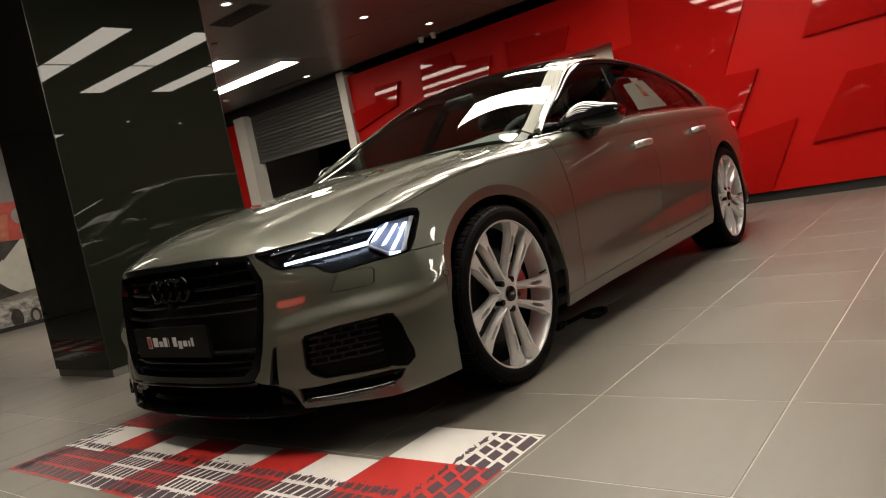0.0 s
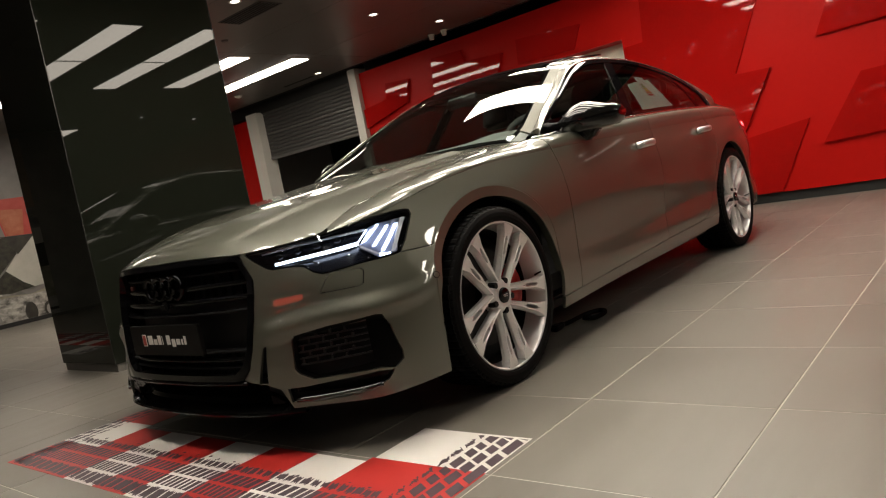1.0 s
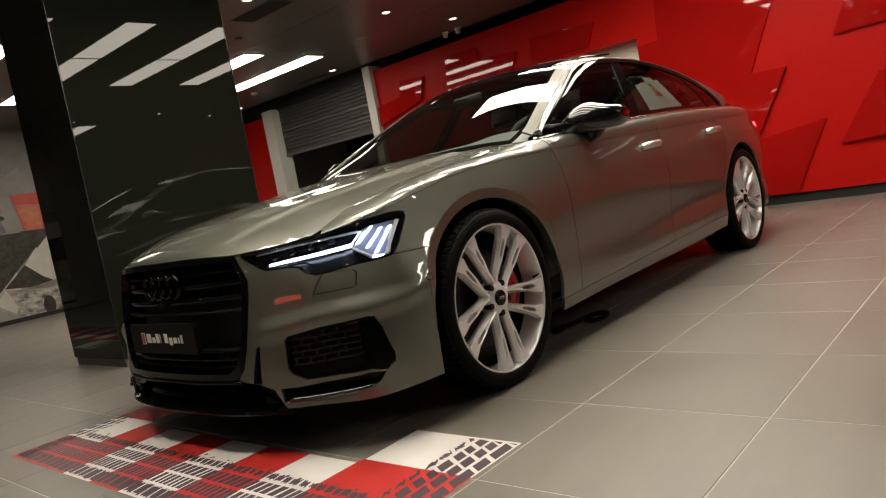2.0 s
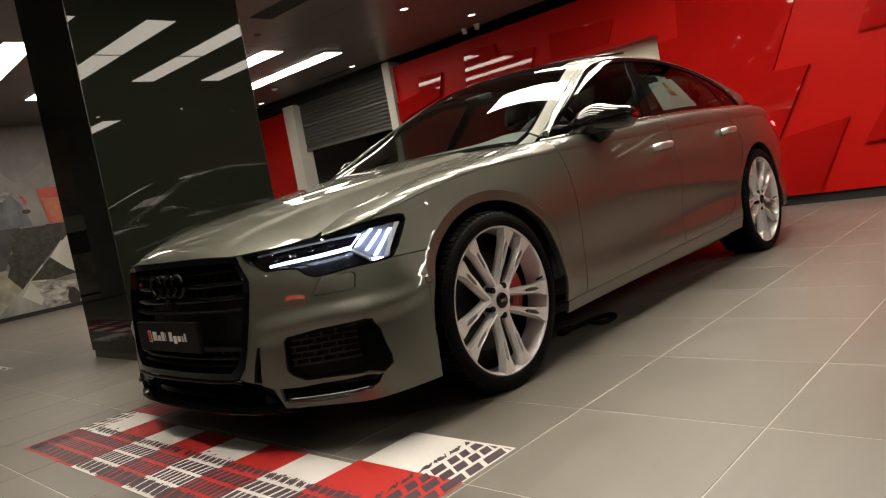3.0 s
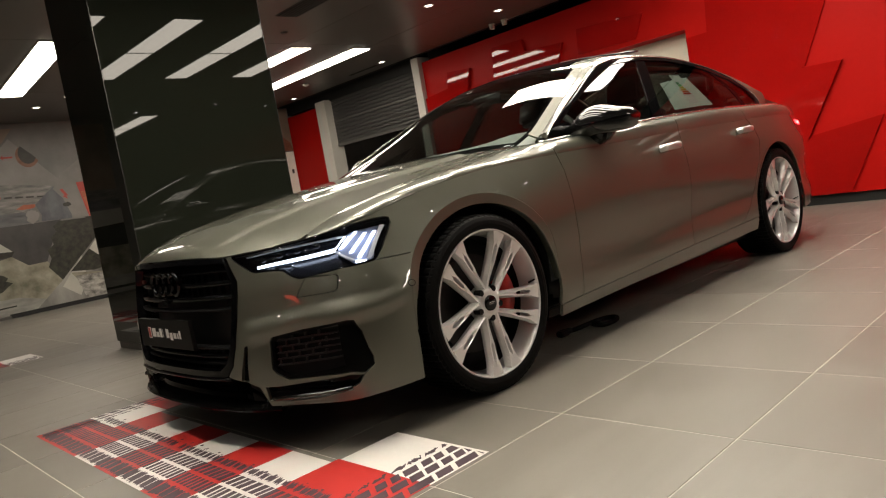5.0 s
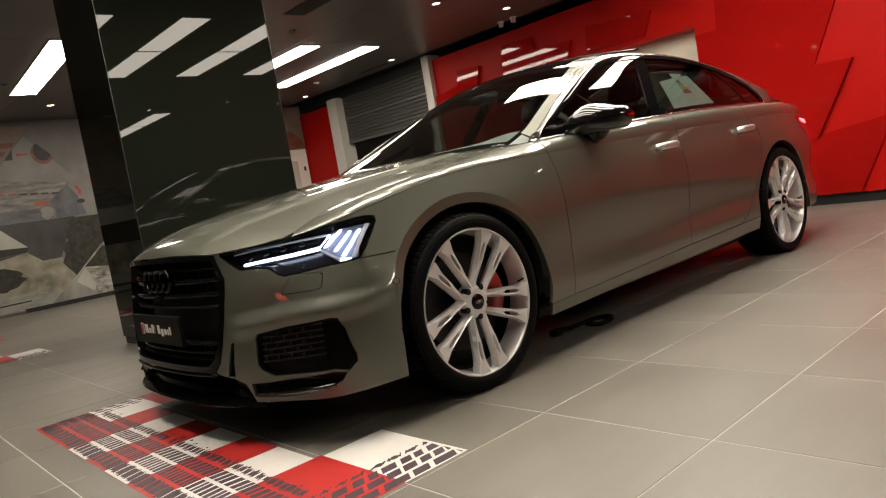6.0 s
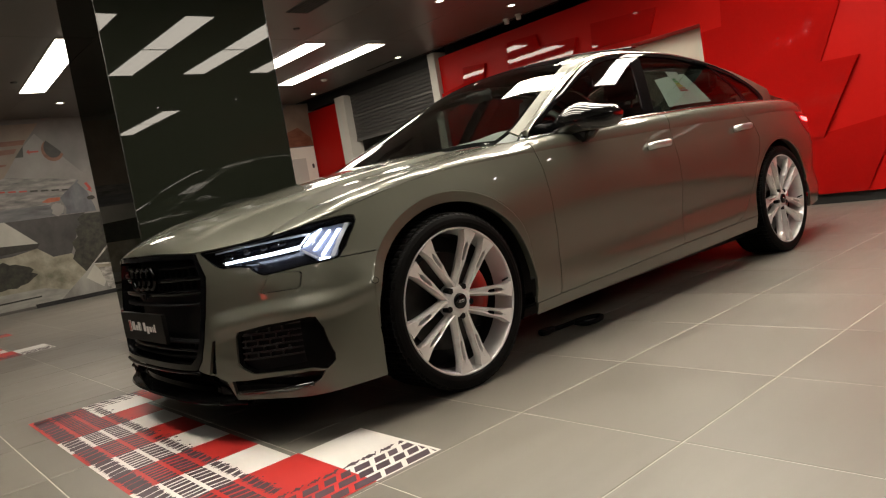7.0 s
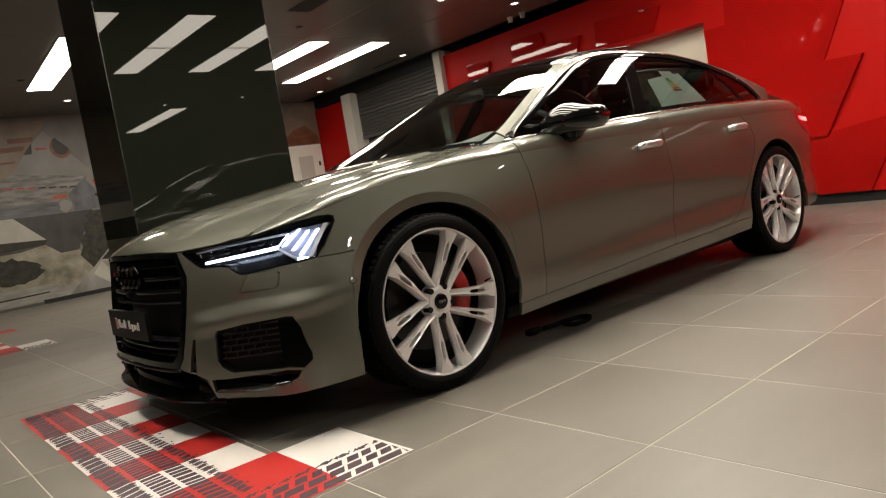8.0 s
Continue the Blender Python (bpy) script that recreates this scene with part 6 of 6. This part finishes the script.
# low and high beam modules
for k, (w, z) in enumerate(((0.545, 0.672), (0.60, 0.680), (0.655, 0.686), (0.71, 0.692))):
    uv = on_side([(None, w, z)])[0]
    p = side(uv[None])[0]
    bm = bmesh.new()
    bmesh.ops.create_uvsphere(bm, u_segments=20, v_segments=12, radius=0.017)
    bmesh.ops.transform(bm, matrix=Matrix.Translation((p[0] + 0.036, p[1] + 0.012, p[2] - 0.004)) @ Matrix.Diagonal((0.9, 1.1, 0.9, 1)), verts=bm.verts[:])
    o = flipped(bm)
    part("lamp_lens", bm, M_DARKCHROME, lamp_objs[0], smooth=True)
    part("lamp_lens", o, M_DARKCHROME, lamp_objs[1], smooth=True)
lamp_part("lamp_shelf", lamp_strip_on_side([(None, 0.51, 0.662), (None, 0.60, 0.668), (None, 0.70, 0.672), (-0.60, 0.765, 0.676)], 0.010, -0.028, "s", M_DARKCHROME, None), M_DARKCHROME)
lamp_part("lamp_brow", lamp_strip_on_side([(None, 0.50, 0.692), (None, 0.60, 0.704), (None, 0.70, 0.712), (-0.54, 0.79, 0.716)], 0.006, -0.018, "s", M_LENSBAR, None), M_LENSBAR)
# bumper sensors
for pts in ((-0.392, None, 0.512),):
    uv = on_side([pts])[0]
    ring = uv + 0.0125 * np.array([(math.cos(a), math.sin(a)) for a in np.linspace(0, 2 * math.pi, 17)[:-1]])
    both("parking_sensor", panel(side, ring, step=0.006, gap=0, depth=0.003, out=0.0015), M_PAINT)
    both("sensor_ring", panel(side, uv + 1.25 * (ring - uv), holes=[ring], step=0.006, gap=0, depth=0.002, out=0.0008), M_PLASTIC)


# ---------------------------------------------------------------- door mirrors
def mirror_housing():
    """A cap with a level foot, arched top, upright outer rim and a front edge that runs to a point inboard."""
    bm = bmesh.new()
    n, m = 32, 20
    rows = []
    for i in range(m + 1):
        t = i / m
        w = 0.800 + 0.262 * t
        swell = math.sin(math.pi / 2 * min(1.0, t / 0.35)) ** 0.8
        shut = math.sqrt(max(0.0, 1 - max(0.0, (t - 0.88) / 0.12) ** 2 * 0.96))
        up = (0.038 + 0.044 * math.exp(-((t - 0.40) / 0.34) ** 2)) * (0.55 + 0.45 * min(1.0, t / 0.18)) * shut
        down = (0.044 + 0.014 * swell) * shut
        cz = 0.985 + 0.010 * t
        x_back, x_front = 1.005 + 0.040 * t, 0.838 - 0.05 * t * (1 - t) + 0.04 * t + 0.080 * t ** 4
        a = (x_back - x_front) / 2
        ring = []
        for k in range(n):
            g = 2 * math.pi * k / n
            ca, sa = math.cos(g), math.sin(g)
            e = 0.45 if ca > 0 else 0.85
            x = (x_back + x_front) / 2 + a * abs(ca) ** e * (1 if ca > 0 else -1)
            z = cz + (up if sa > 0 else down) * abs(sa) ** (0.80 if sa > 0 else 0.55) * (1 if sa > 0 else -1)
            ring.append(bm.verts.new((x, -w, z)))
        rows.append(ring)
    for p, q in zip(rows[:-1], rows[1:]):
        for k in range(n):
            bm.faces.new((p[k], p[(k + 1) % n], q[(k + 1) % n], q[k]))
    bm.faces.new(rows[0])
    bm.faces.new(rows[-1][::-1])
    bmesh.ops.recalc_face_normals(bm, faces=bm.faces[:])
    return bm


def mirror_arm():
    """A wedge that carries the cap on the door's shoulder."""
    bm = bmesh.new()
    top = ((0.860, -0.795), (0.900, -0.985), (1.015, -0.985), (1.015, -0.795))
    low = ((0.925, -0.845), (0.935, -0.905), (1.000, -0.905), (1.000, -0.845))
    v1 = [bm.verts.new((x, y, 0.965)) for x, y in top]
    v0 = [bm.verts.new((x, y, 0.888)) for x, y in low]
    bm.faces.new(v1)
    bm.faces.new(v0[::-1])
    for i in range(4):
        bm.faces.new((v0[i], v0[(i + 1) % 4], v1[(i + 1) % 4], v1[i]))
    bmesh.ops.bevel(bm, geom=bm.edges[:], offset=0.016, segments=3, affect="EDGES")
    bmesh.ops.recalc_face_normals(bm, faces=bm.faces[:])
    return bm


ma, mb = new("door_mirror"), new("door_mirror")
for q in (ma, mb):
    q.parent = car
    tagged(q, "gloss black door mirror")
pair("mirror_cap", mirror_housing(), M_CAP, "gloss black mirror cap", parents=(ma, mb))
pair("mirror_foot", mirror_arm(), M_GLOSSBLACK, parents=(ma, mb))
glass_bm = box((1.036, -1.005, 0.958), (1.049, -0.87, 1.018), 0.004)
pair("mirror_glass", glass_bm, M_DARKCHROME, parents=(ma, mb))

# ---------------------------------------------------------------- cabin
def dash():
    bm = bmesh.new()
    rows = []
    for w in np.linspace(-0.70, 0.70, 21):
        bulge = 0.02 * math.exp(-((w + 0.37) / 0.16) ** 2)
        f = 0.05 * (w / 0.70) ** 2
        rows.append([bm.verts.new(q) for q in ((0.60 + f, w, 0.90), (0.66 + f, w, 0.960), (0.95, w, 1.004 + bulge), (1.20, w, 1.010 + bulge), (1.26, w, 0.96), (1.20, w, 0.70), (1.10, w, 0.55))])
    for p, q in zip(rows[:-1], rows[1:]):
        for k in range(6):
            bm.faces.new((p[k], q[k], q[k + 1], p[k + 1]))
    bmesh.ops.recalc_face_normals(bm, faces=bm.faces[:])
    return bm


part("dashboard", dash(), M_DASH, car, "grey dashboard", smooth=True)
part("cabin_floor", box((0.6, -0.74, 0.22), (3.2, 0.74, 0.30)), M_CABIN, car)
part("rear_shelf", box((2.95, -0.68, 0.90), (3.5, 0.68, 0.95), 0.02), M_CABIN, car)
part("bulkhead", box((0.50, -0.76, 0.25), (0.58, 0.76, 0.90)), M_CABIN, car)
card = box((0.66, -0.80, 0.28), (2.62, -0.76, 0.955), 0.015)
pair("door_card", card, M_CABIN)
wheel_pts = [(1.24 + 0.06 * math.sin(a), -0.37 + 0.185 * math.cos(a), 0.935 + 0.165 * math.sin(a)) for a in np.linspace(0, 2 * math.pi, 41)[:-1]]
M_RIM = plain("grey_leather", (0.10, 0.105, 0.10), rough=0.45, vary=0.1, bump=0.1)
sw = new("steering_wheel")
sw.parent = car
part("steering_rim", tube(wheel_pts, 0.017, 10, closed=True), M_RIM, sw, "grey leather steering wheel", smooth=True)
part("steering_boss", box((1.20, -0.45, 0.885), (1.26, -0.29, 0.985), 0.03), M_CABIN, sw, smooth=True)
for y in (-0.53, -0.21):
    part("steering_spoke", box((1.22, min(y, y + 0.06) - 0.02, 0.92), (1.24, max(y, y + 0.06) + 0.02, 0.95), 0.006), M_CABIN, sw)
part("centre_screen", box((1.10, -0.13, 0.80), (1.13, 0.13, 0.97), 0.01), M_GLOSSBLACK, car)


def seat(x, y, wide=0.5):
    s = new("car_seat")
    s.parent = car
    tagged(s, "dark leather car seat")
    part("cushion", box((x - 0.28, y - wide / 2, 0.42), (x + 0.24, y + wide / 2, 0.58), 0.05), M_LEATHER, s, smooth=True)
    bm = box((-0.07, -wide / 2, 0.0), (0.07, wide / 2, 0.62), 0.05)
    bmesh.ops.transform(bm, matrix=pose(x + 0.26, y, 0.52, 0, 22, 0), verts=bm.verts[:])
    part("backrest", bm, M_LEATHER, s, smooth=True)
    bm = box((-0.05, -0.13, 0.64), (0.05, 0.13, 0.82), 0.035)
    bmesh.ops.transform(bm, matrix=pose(x + 0.26, y, 0.52, 0, 18, 0), verts=bm.verts[:])
    part("headrest", bm, M_LEATHER, s, smooth=True)
    for dy in (-0.06, 0.06):
        bm = box((-0.006, dy - 0.006, 0.58), (0.006, dy + 0.006, 0.68))
        bmesh.ops.transform(bm, matrix=pose(x + 0.26, y, 0.52, 0, 20, 0), verts=bm.verts[:])
        part("headrest_post", bm, M_CHROME, s)


seat(1.62, -0.37)
seat(1.62, 0.37)
seat(2.55, -0.38, 0.52)
seat(2.55, 0.38, 0.52)
rv = box((1.19, -0.11, 1.235), (1.215, 0.11, 1.30), 0.012)
part("inner_mirror", rv, M_GLOSSBLACK, car, smooth=True)
# paper labels on the rear door's glass
lab = new("window_label")
lab.parent = car
tagged(lab, "white energy label with coloured bars and a pale sheet")


def on_glass(x0, x1, v0, v1, lean, out, material, name):
    poly = np.array([(x0 + lean * v0, v0), (x1 + lean * v0, v0), (x1 + lean * v1, v1), (x0 + lean * v1, v1)])
    shell_part(name, panel(glasshouse, poly, step=0.05, gap=0, depth=0.001, out=out), material, lab)


shell_part("pale_sheet", panel(glasshouse, np.array([(1.95, 0.042), (2.45, 0.050), (2.32, 0.270), (1.965, 0.225)]), step=0.05, gap=0, depth=0.001, out=-0.014), M_SHEET, lab)
on_glass(2.175, 2.297, 0.070, 0.280, -0.18, -0.0115, M_PAPER, "label_sheet")
for k, col in enumerate(((0.02, 0.25, 0.06), (0.10, 0.42, 0.05), (0.5, 0.55, 0.03), (0.7, 0.42, 0.02), (0.65, 0.15, 0.02), (0.5, 0.03, 0.02))):
    mcol = plain("label_bar", col, rough=0.6, vary=0.02)
    on_glass(2.187, 2.224 + 0.009 * k, 0.215 - 0.016 * k, 0.227 - 0.016 * k, -0.18, -0.0105, mcol, "label_bar")

# ---------------------------------------------------------------- printed floor decals
M_DRED = plain("decal_red", (0.52, 0.03, 0.025), rough=0.42, vary=0.06, scale=3)
M_DWHITE = plain("decal_white", (0.80, 0.78, 0.74), rough=0.42, vary=0.05, scale=3)
M_DPRINT = plain("decal_dark_print", (0.075, 0.048, 0.062), rough=0.45, vary=0.2, scale=20)


def flat(poly, z, t=0.0006):
    return prism(poly, z - t, z, "z")


def rect(x0, x1, y0, y1):
    return ((x0, y0), (x1, y0), (x1, y1), (x0, y1))


def tread_row(bm, along, across0, across1, a0, a1, size, gap, z, rng, ragged=0.0, lean=0.0, skip=0.0):
    """A row of printed tread blocks between a0 and a1; along says which axis they follow."""
    a = a0
    while a < a1 - 0.004:
        b = min(a1, a + size * rng.uniform(0.75, 1.3))
        if rng.random() > skip:
            c0, c1 = across0, across1
            pts = []
            n = 9 if ragged else 1
            for i in range(n + 1):
                t = i / n
                pts.append((a + (b - a) * t + lean * 0.0, c0 + (rng.uniform(0, ragged) if ragged else 0)))
            for i in range(n + 1):
                t = 1 - i / n
                pts.append((a + (b - a) * t + lean, c1 - (rng.uniform(0, ragged) if ragged else 0)))
            pts = [(min(max(p, a0), a1), q) for p, q in pts]
            pts = [(q, p) for p, q in pts] if along == "y" else pts
            vs = [bm.verts.new((p, q, z)) for p, q in pts]
            f = bm.faces.new(vs)
            f.normal_update()
            if f.normal.z < 0:
                f.normal_flip()
        a = b + gap * rng.uniform(0.7, 1.3)


def blotches(bm, x0, x1, y0, y1, count, z, rng):
    for _ in range(count):
        cx, cy, r = rng.uniform(x0, x1), rng.uniform(y0, y1), rng.uniform(0.003, 0.008)
        k = rng.randint(5, 8)
        vs = [bm.verts.new((cx + r * rng.uniform(0.5, 1.3) * math.cos(2 * math.pi * i / k), cy + r * rng.uniform(0.5, 1.6) * math.sin(2 * math.pi * i / k), z)) for i in range(k)]
        bm.faces.new(vs)


def floor_decal(dx, dy, seed):
    rng = random.Random(seed)
    d = thing("floor_decal", (dx, dy, 0), "red and white striped floor decal with tyre-tread print", "floor decal", "floor decals")
    z0 = 0.0012
    XO, XI, XE = -1.222, -0.775, -0.500
    YR, YRI, YLI, YL = -1.282, -0.833, 0.590, 0.925
    step = (YLI - YRI) / 6
    for k in range(6):
        part("stripe", flat(rect(XO, XI, YRI + step * k, YRI + step * (k + 1)), z0), M_DWHITE if k % 2 == 0 else M_DRED, d)
    part("stripe", flat(rect(XO, -0.747, YR, YRI), z0), M_DRED, d)
    part("stripe", flat(rect(-0.747, XE, YR, YRI - 0.012), z0), M_DWHITE, d)
    part("stripe", flat(rect(XO, -0.985, YLI, YL), z0), M_DRED, d)
    part("stripe", flat(rect(-0.985, -0.742, YLI, YL), z0), M_DWHITE, d)
    part("stripe", flat(rect(-0.742, XE, YLI, YL), z0), M_DRED, d)
    bm = bmesh.new()
    z = z0 + 0.0005
    # outer print along the front edge
    tread_row(bm, "y", -1.216, -1.136, YR + 0.02, YL - 0.03, 0.046, 0.006, z, rng, ragged=0.014, lean=0.02)
    tread_row(bm, "y", -1.126, -1.060, YR + 0.02, YL - 0.03, 0.021, 0.009, z, rng, lean=0.006)
    tread_row(bm, "y", -1.044, -0.984, YR + 0.02, YL - 0.03, 0.025, 0.009, z, rng, lean=-0.006)
    tread_row(bm, "y", -0.974, -0.920, YR + 0.22, YL - 0.13, 0.030, 0.008, z, rng, ragged=0.018, lean=0.010, skip=0.05)
    blotches(bm, -0.955, -0.905, YR + 0.25, YL - 0.15, 36, z + 0.0003, rng)
    # print along the two ends
    for a0, a1, size, gap, rag in ((YR + 0.006, YR + 0.046, 0.075, 0.016, 0.0), (YR + 0.060, YR + 0.100, 0.050, 0.014, 0.0), (YR + 0.112, YR + 0.152, 0.045, 0.016, 0.0), (YR + 0.164, YR + 0.196, 0.045, 0.020, 0.014)):
        tread_row(bm, "x", a0, a1, -0.985, XE - 0.012, size, gap, z, rng, ragged=rag, lean=0.022)
    for a0, a1, size, gap, rag in ((YL - 0.044, YL - 0.006, 0.060, 0.014, 0.0), (YL - 0.094, YL - 0.056, 0.050, 0.012, 0.010), (YL - 0.135, YL - 0.104, 0.045, 0.020, 0.012)):
        tread_row(bm, "x", a0, a1, -1.20, XE - 0.012, size, gap, z, rng, ragged=rag, lean=-0.018)
    ob = part("tread_print", bm, M_DPRINT, d)
    tagged(ob, "dark tyre-tread print", kind="stuff")
    return d


floor_decal(0, 0, 4)
floor_decal(0.0, 4.96, 9)

# ---------------------------------------------------------------- cable under the car
cable = thing("cable", (0, 0, 0.0), "black rubber cable lying loose on the floor under the car", "cable")
loop = cubic(range(7), [(0.78, -0.66, 0.012), (0.88, -0.672, 0.012), (1.00, -0.682, 0.013), (1.07, -0.728, 0.014), (1.03, -0.775, 0.013), (0.93, -0.772, 0.012), (0.87, -0.735, 0.028)])
part("cord", tube(loop(np.linspace(0, 6, 64)), 0.012, 8), M_RUBBER, cable, smooth=True)
part("plug", box((0.70, -0.682, 0.0005), (0.765, -0.638, 0.030), 0.006), M_PLASTIC, cable)
part("collar", tube([(0.763, -0.660, 0.0155), (0.790, -0.662, 0.0145)], 0.0155, 10), M_PLASTIC, cable, smooth=True)

# ---------------------------------------------------------------- floor tiles
def tile_mesh():
    bm = bmesh.new()
    h = PITCH / 2 - 0.0022
    b = 0.0010
    lo = [bm.verts.new((sx * h, sy * h, -0.0012)) for sx, sy in ((-1, -1), (1, -1), (1, 1), (-1, 1))]
    md = [bm.verts.new((sx * h, sy * h, -b * 0.7)) for sx, sy in ((-1, -1), (1, -1), (1, 1), (-1, 1))]
    tp = [bm.verts.new((sx * (h - b), sy * (h - b), 0.0)) for sx, sy in ((-1, -1), (1, -1), (1, 1), (-1, 1))]
    for i in range(4):
        j = (i + 1) % 4
        bm.faces.new((lo[i], lo[j], md[j], md[i]))
        bm.faces.new((md[i], md[j], tp[j], tp[i]))
    bm.faces.new(tp)
    me = bpy.data.meshes.new("tile")
    bm.to_mesh(me)
    bm.free()
    me.materials.append(M_TILE)
    return me


TILE = tile_mesh()
near, far = [], []
i0, i1 = math.floor((X0 - GX) / PITCH) - 1, math.ceil((X1 + 0.3 - GX) / PITCH)
j0, j1 = math.floor((Y0 - GY) / PITCH) - 1, math.ceil((Y1 - GY) / PITCH)
for i in range(i0, i1):
    for j in range(j0, j1):
        cx, cy = GX + PITCH * (i + 0.5), GY + PITCH * (j + 0.5)
        if cx > X1 + 0.2 or cy > Y1 or cx < X0 or cy < Y0:
            continue
        (near if -2.6 < cx < 5.6 and -4.2 < cy < 3.6 else far).append((cx, cy))
near.sort(key=lambda q: (q[0] + 0.2) ** 2 + (q[1] + 1.6) ** 2)
far += near[290:]
for cx, cy in near[:290]:
    ob = new("tile", TILE)
    ob.parent = floor_ob
    ob.location = (cx, cy, 0)
tv, tf = [], []
src_v = [tuple(v.co) for v in TILE.vertices]
src_f = [tuple(p.vertices) for p in TILE.polygons]
for cx, cy in far:
    k = len(tv)
    tv += [(x + cx, y + cy, z) for x, y, z in src_v]
    tf += [tuple(k + q for q in f) for f in src_f]
rest = bpy.data.meshes.new("far_tiles")
rest.from_pydata(tv, [], tf)
rest.materials.append(M_TILE)
ob = new("far_tiles", rest)
ob.parent = floor_ob
tagged(ob, kind="stuff")
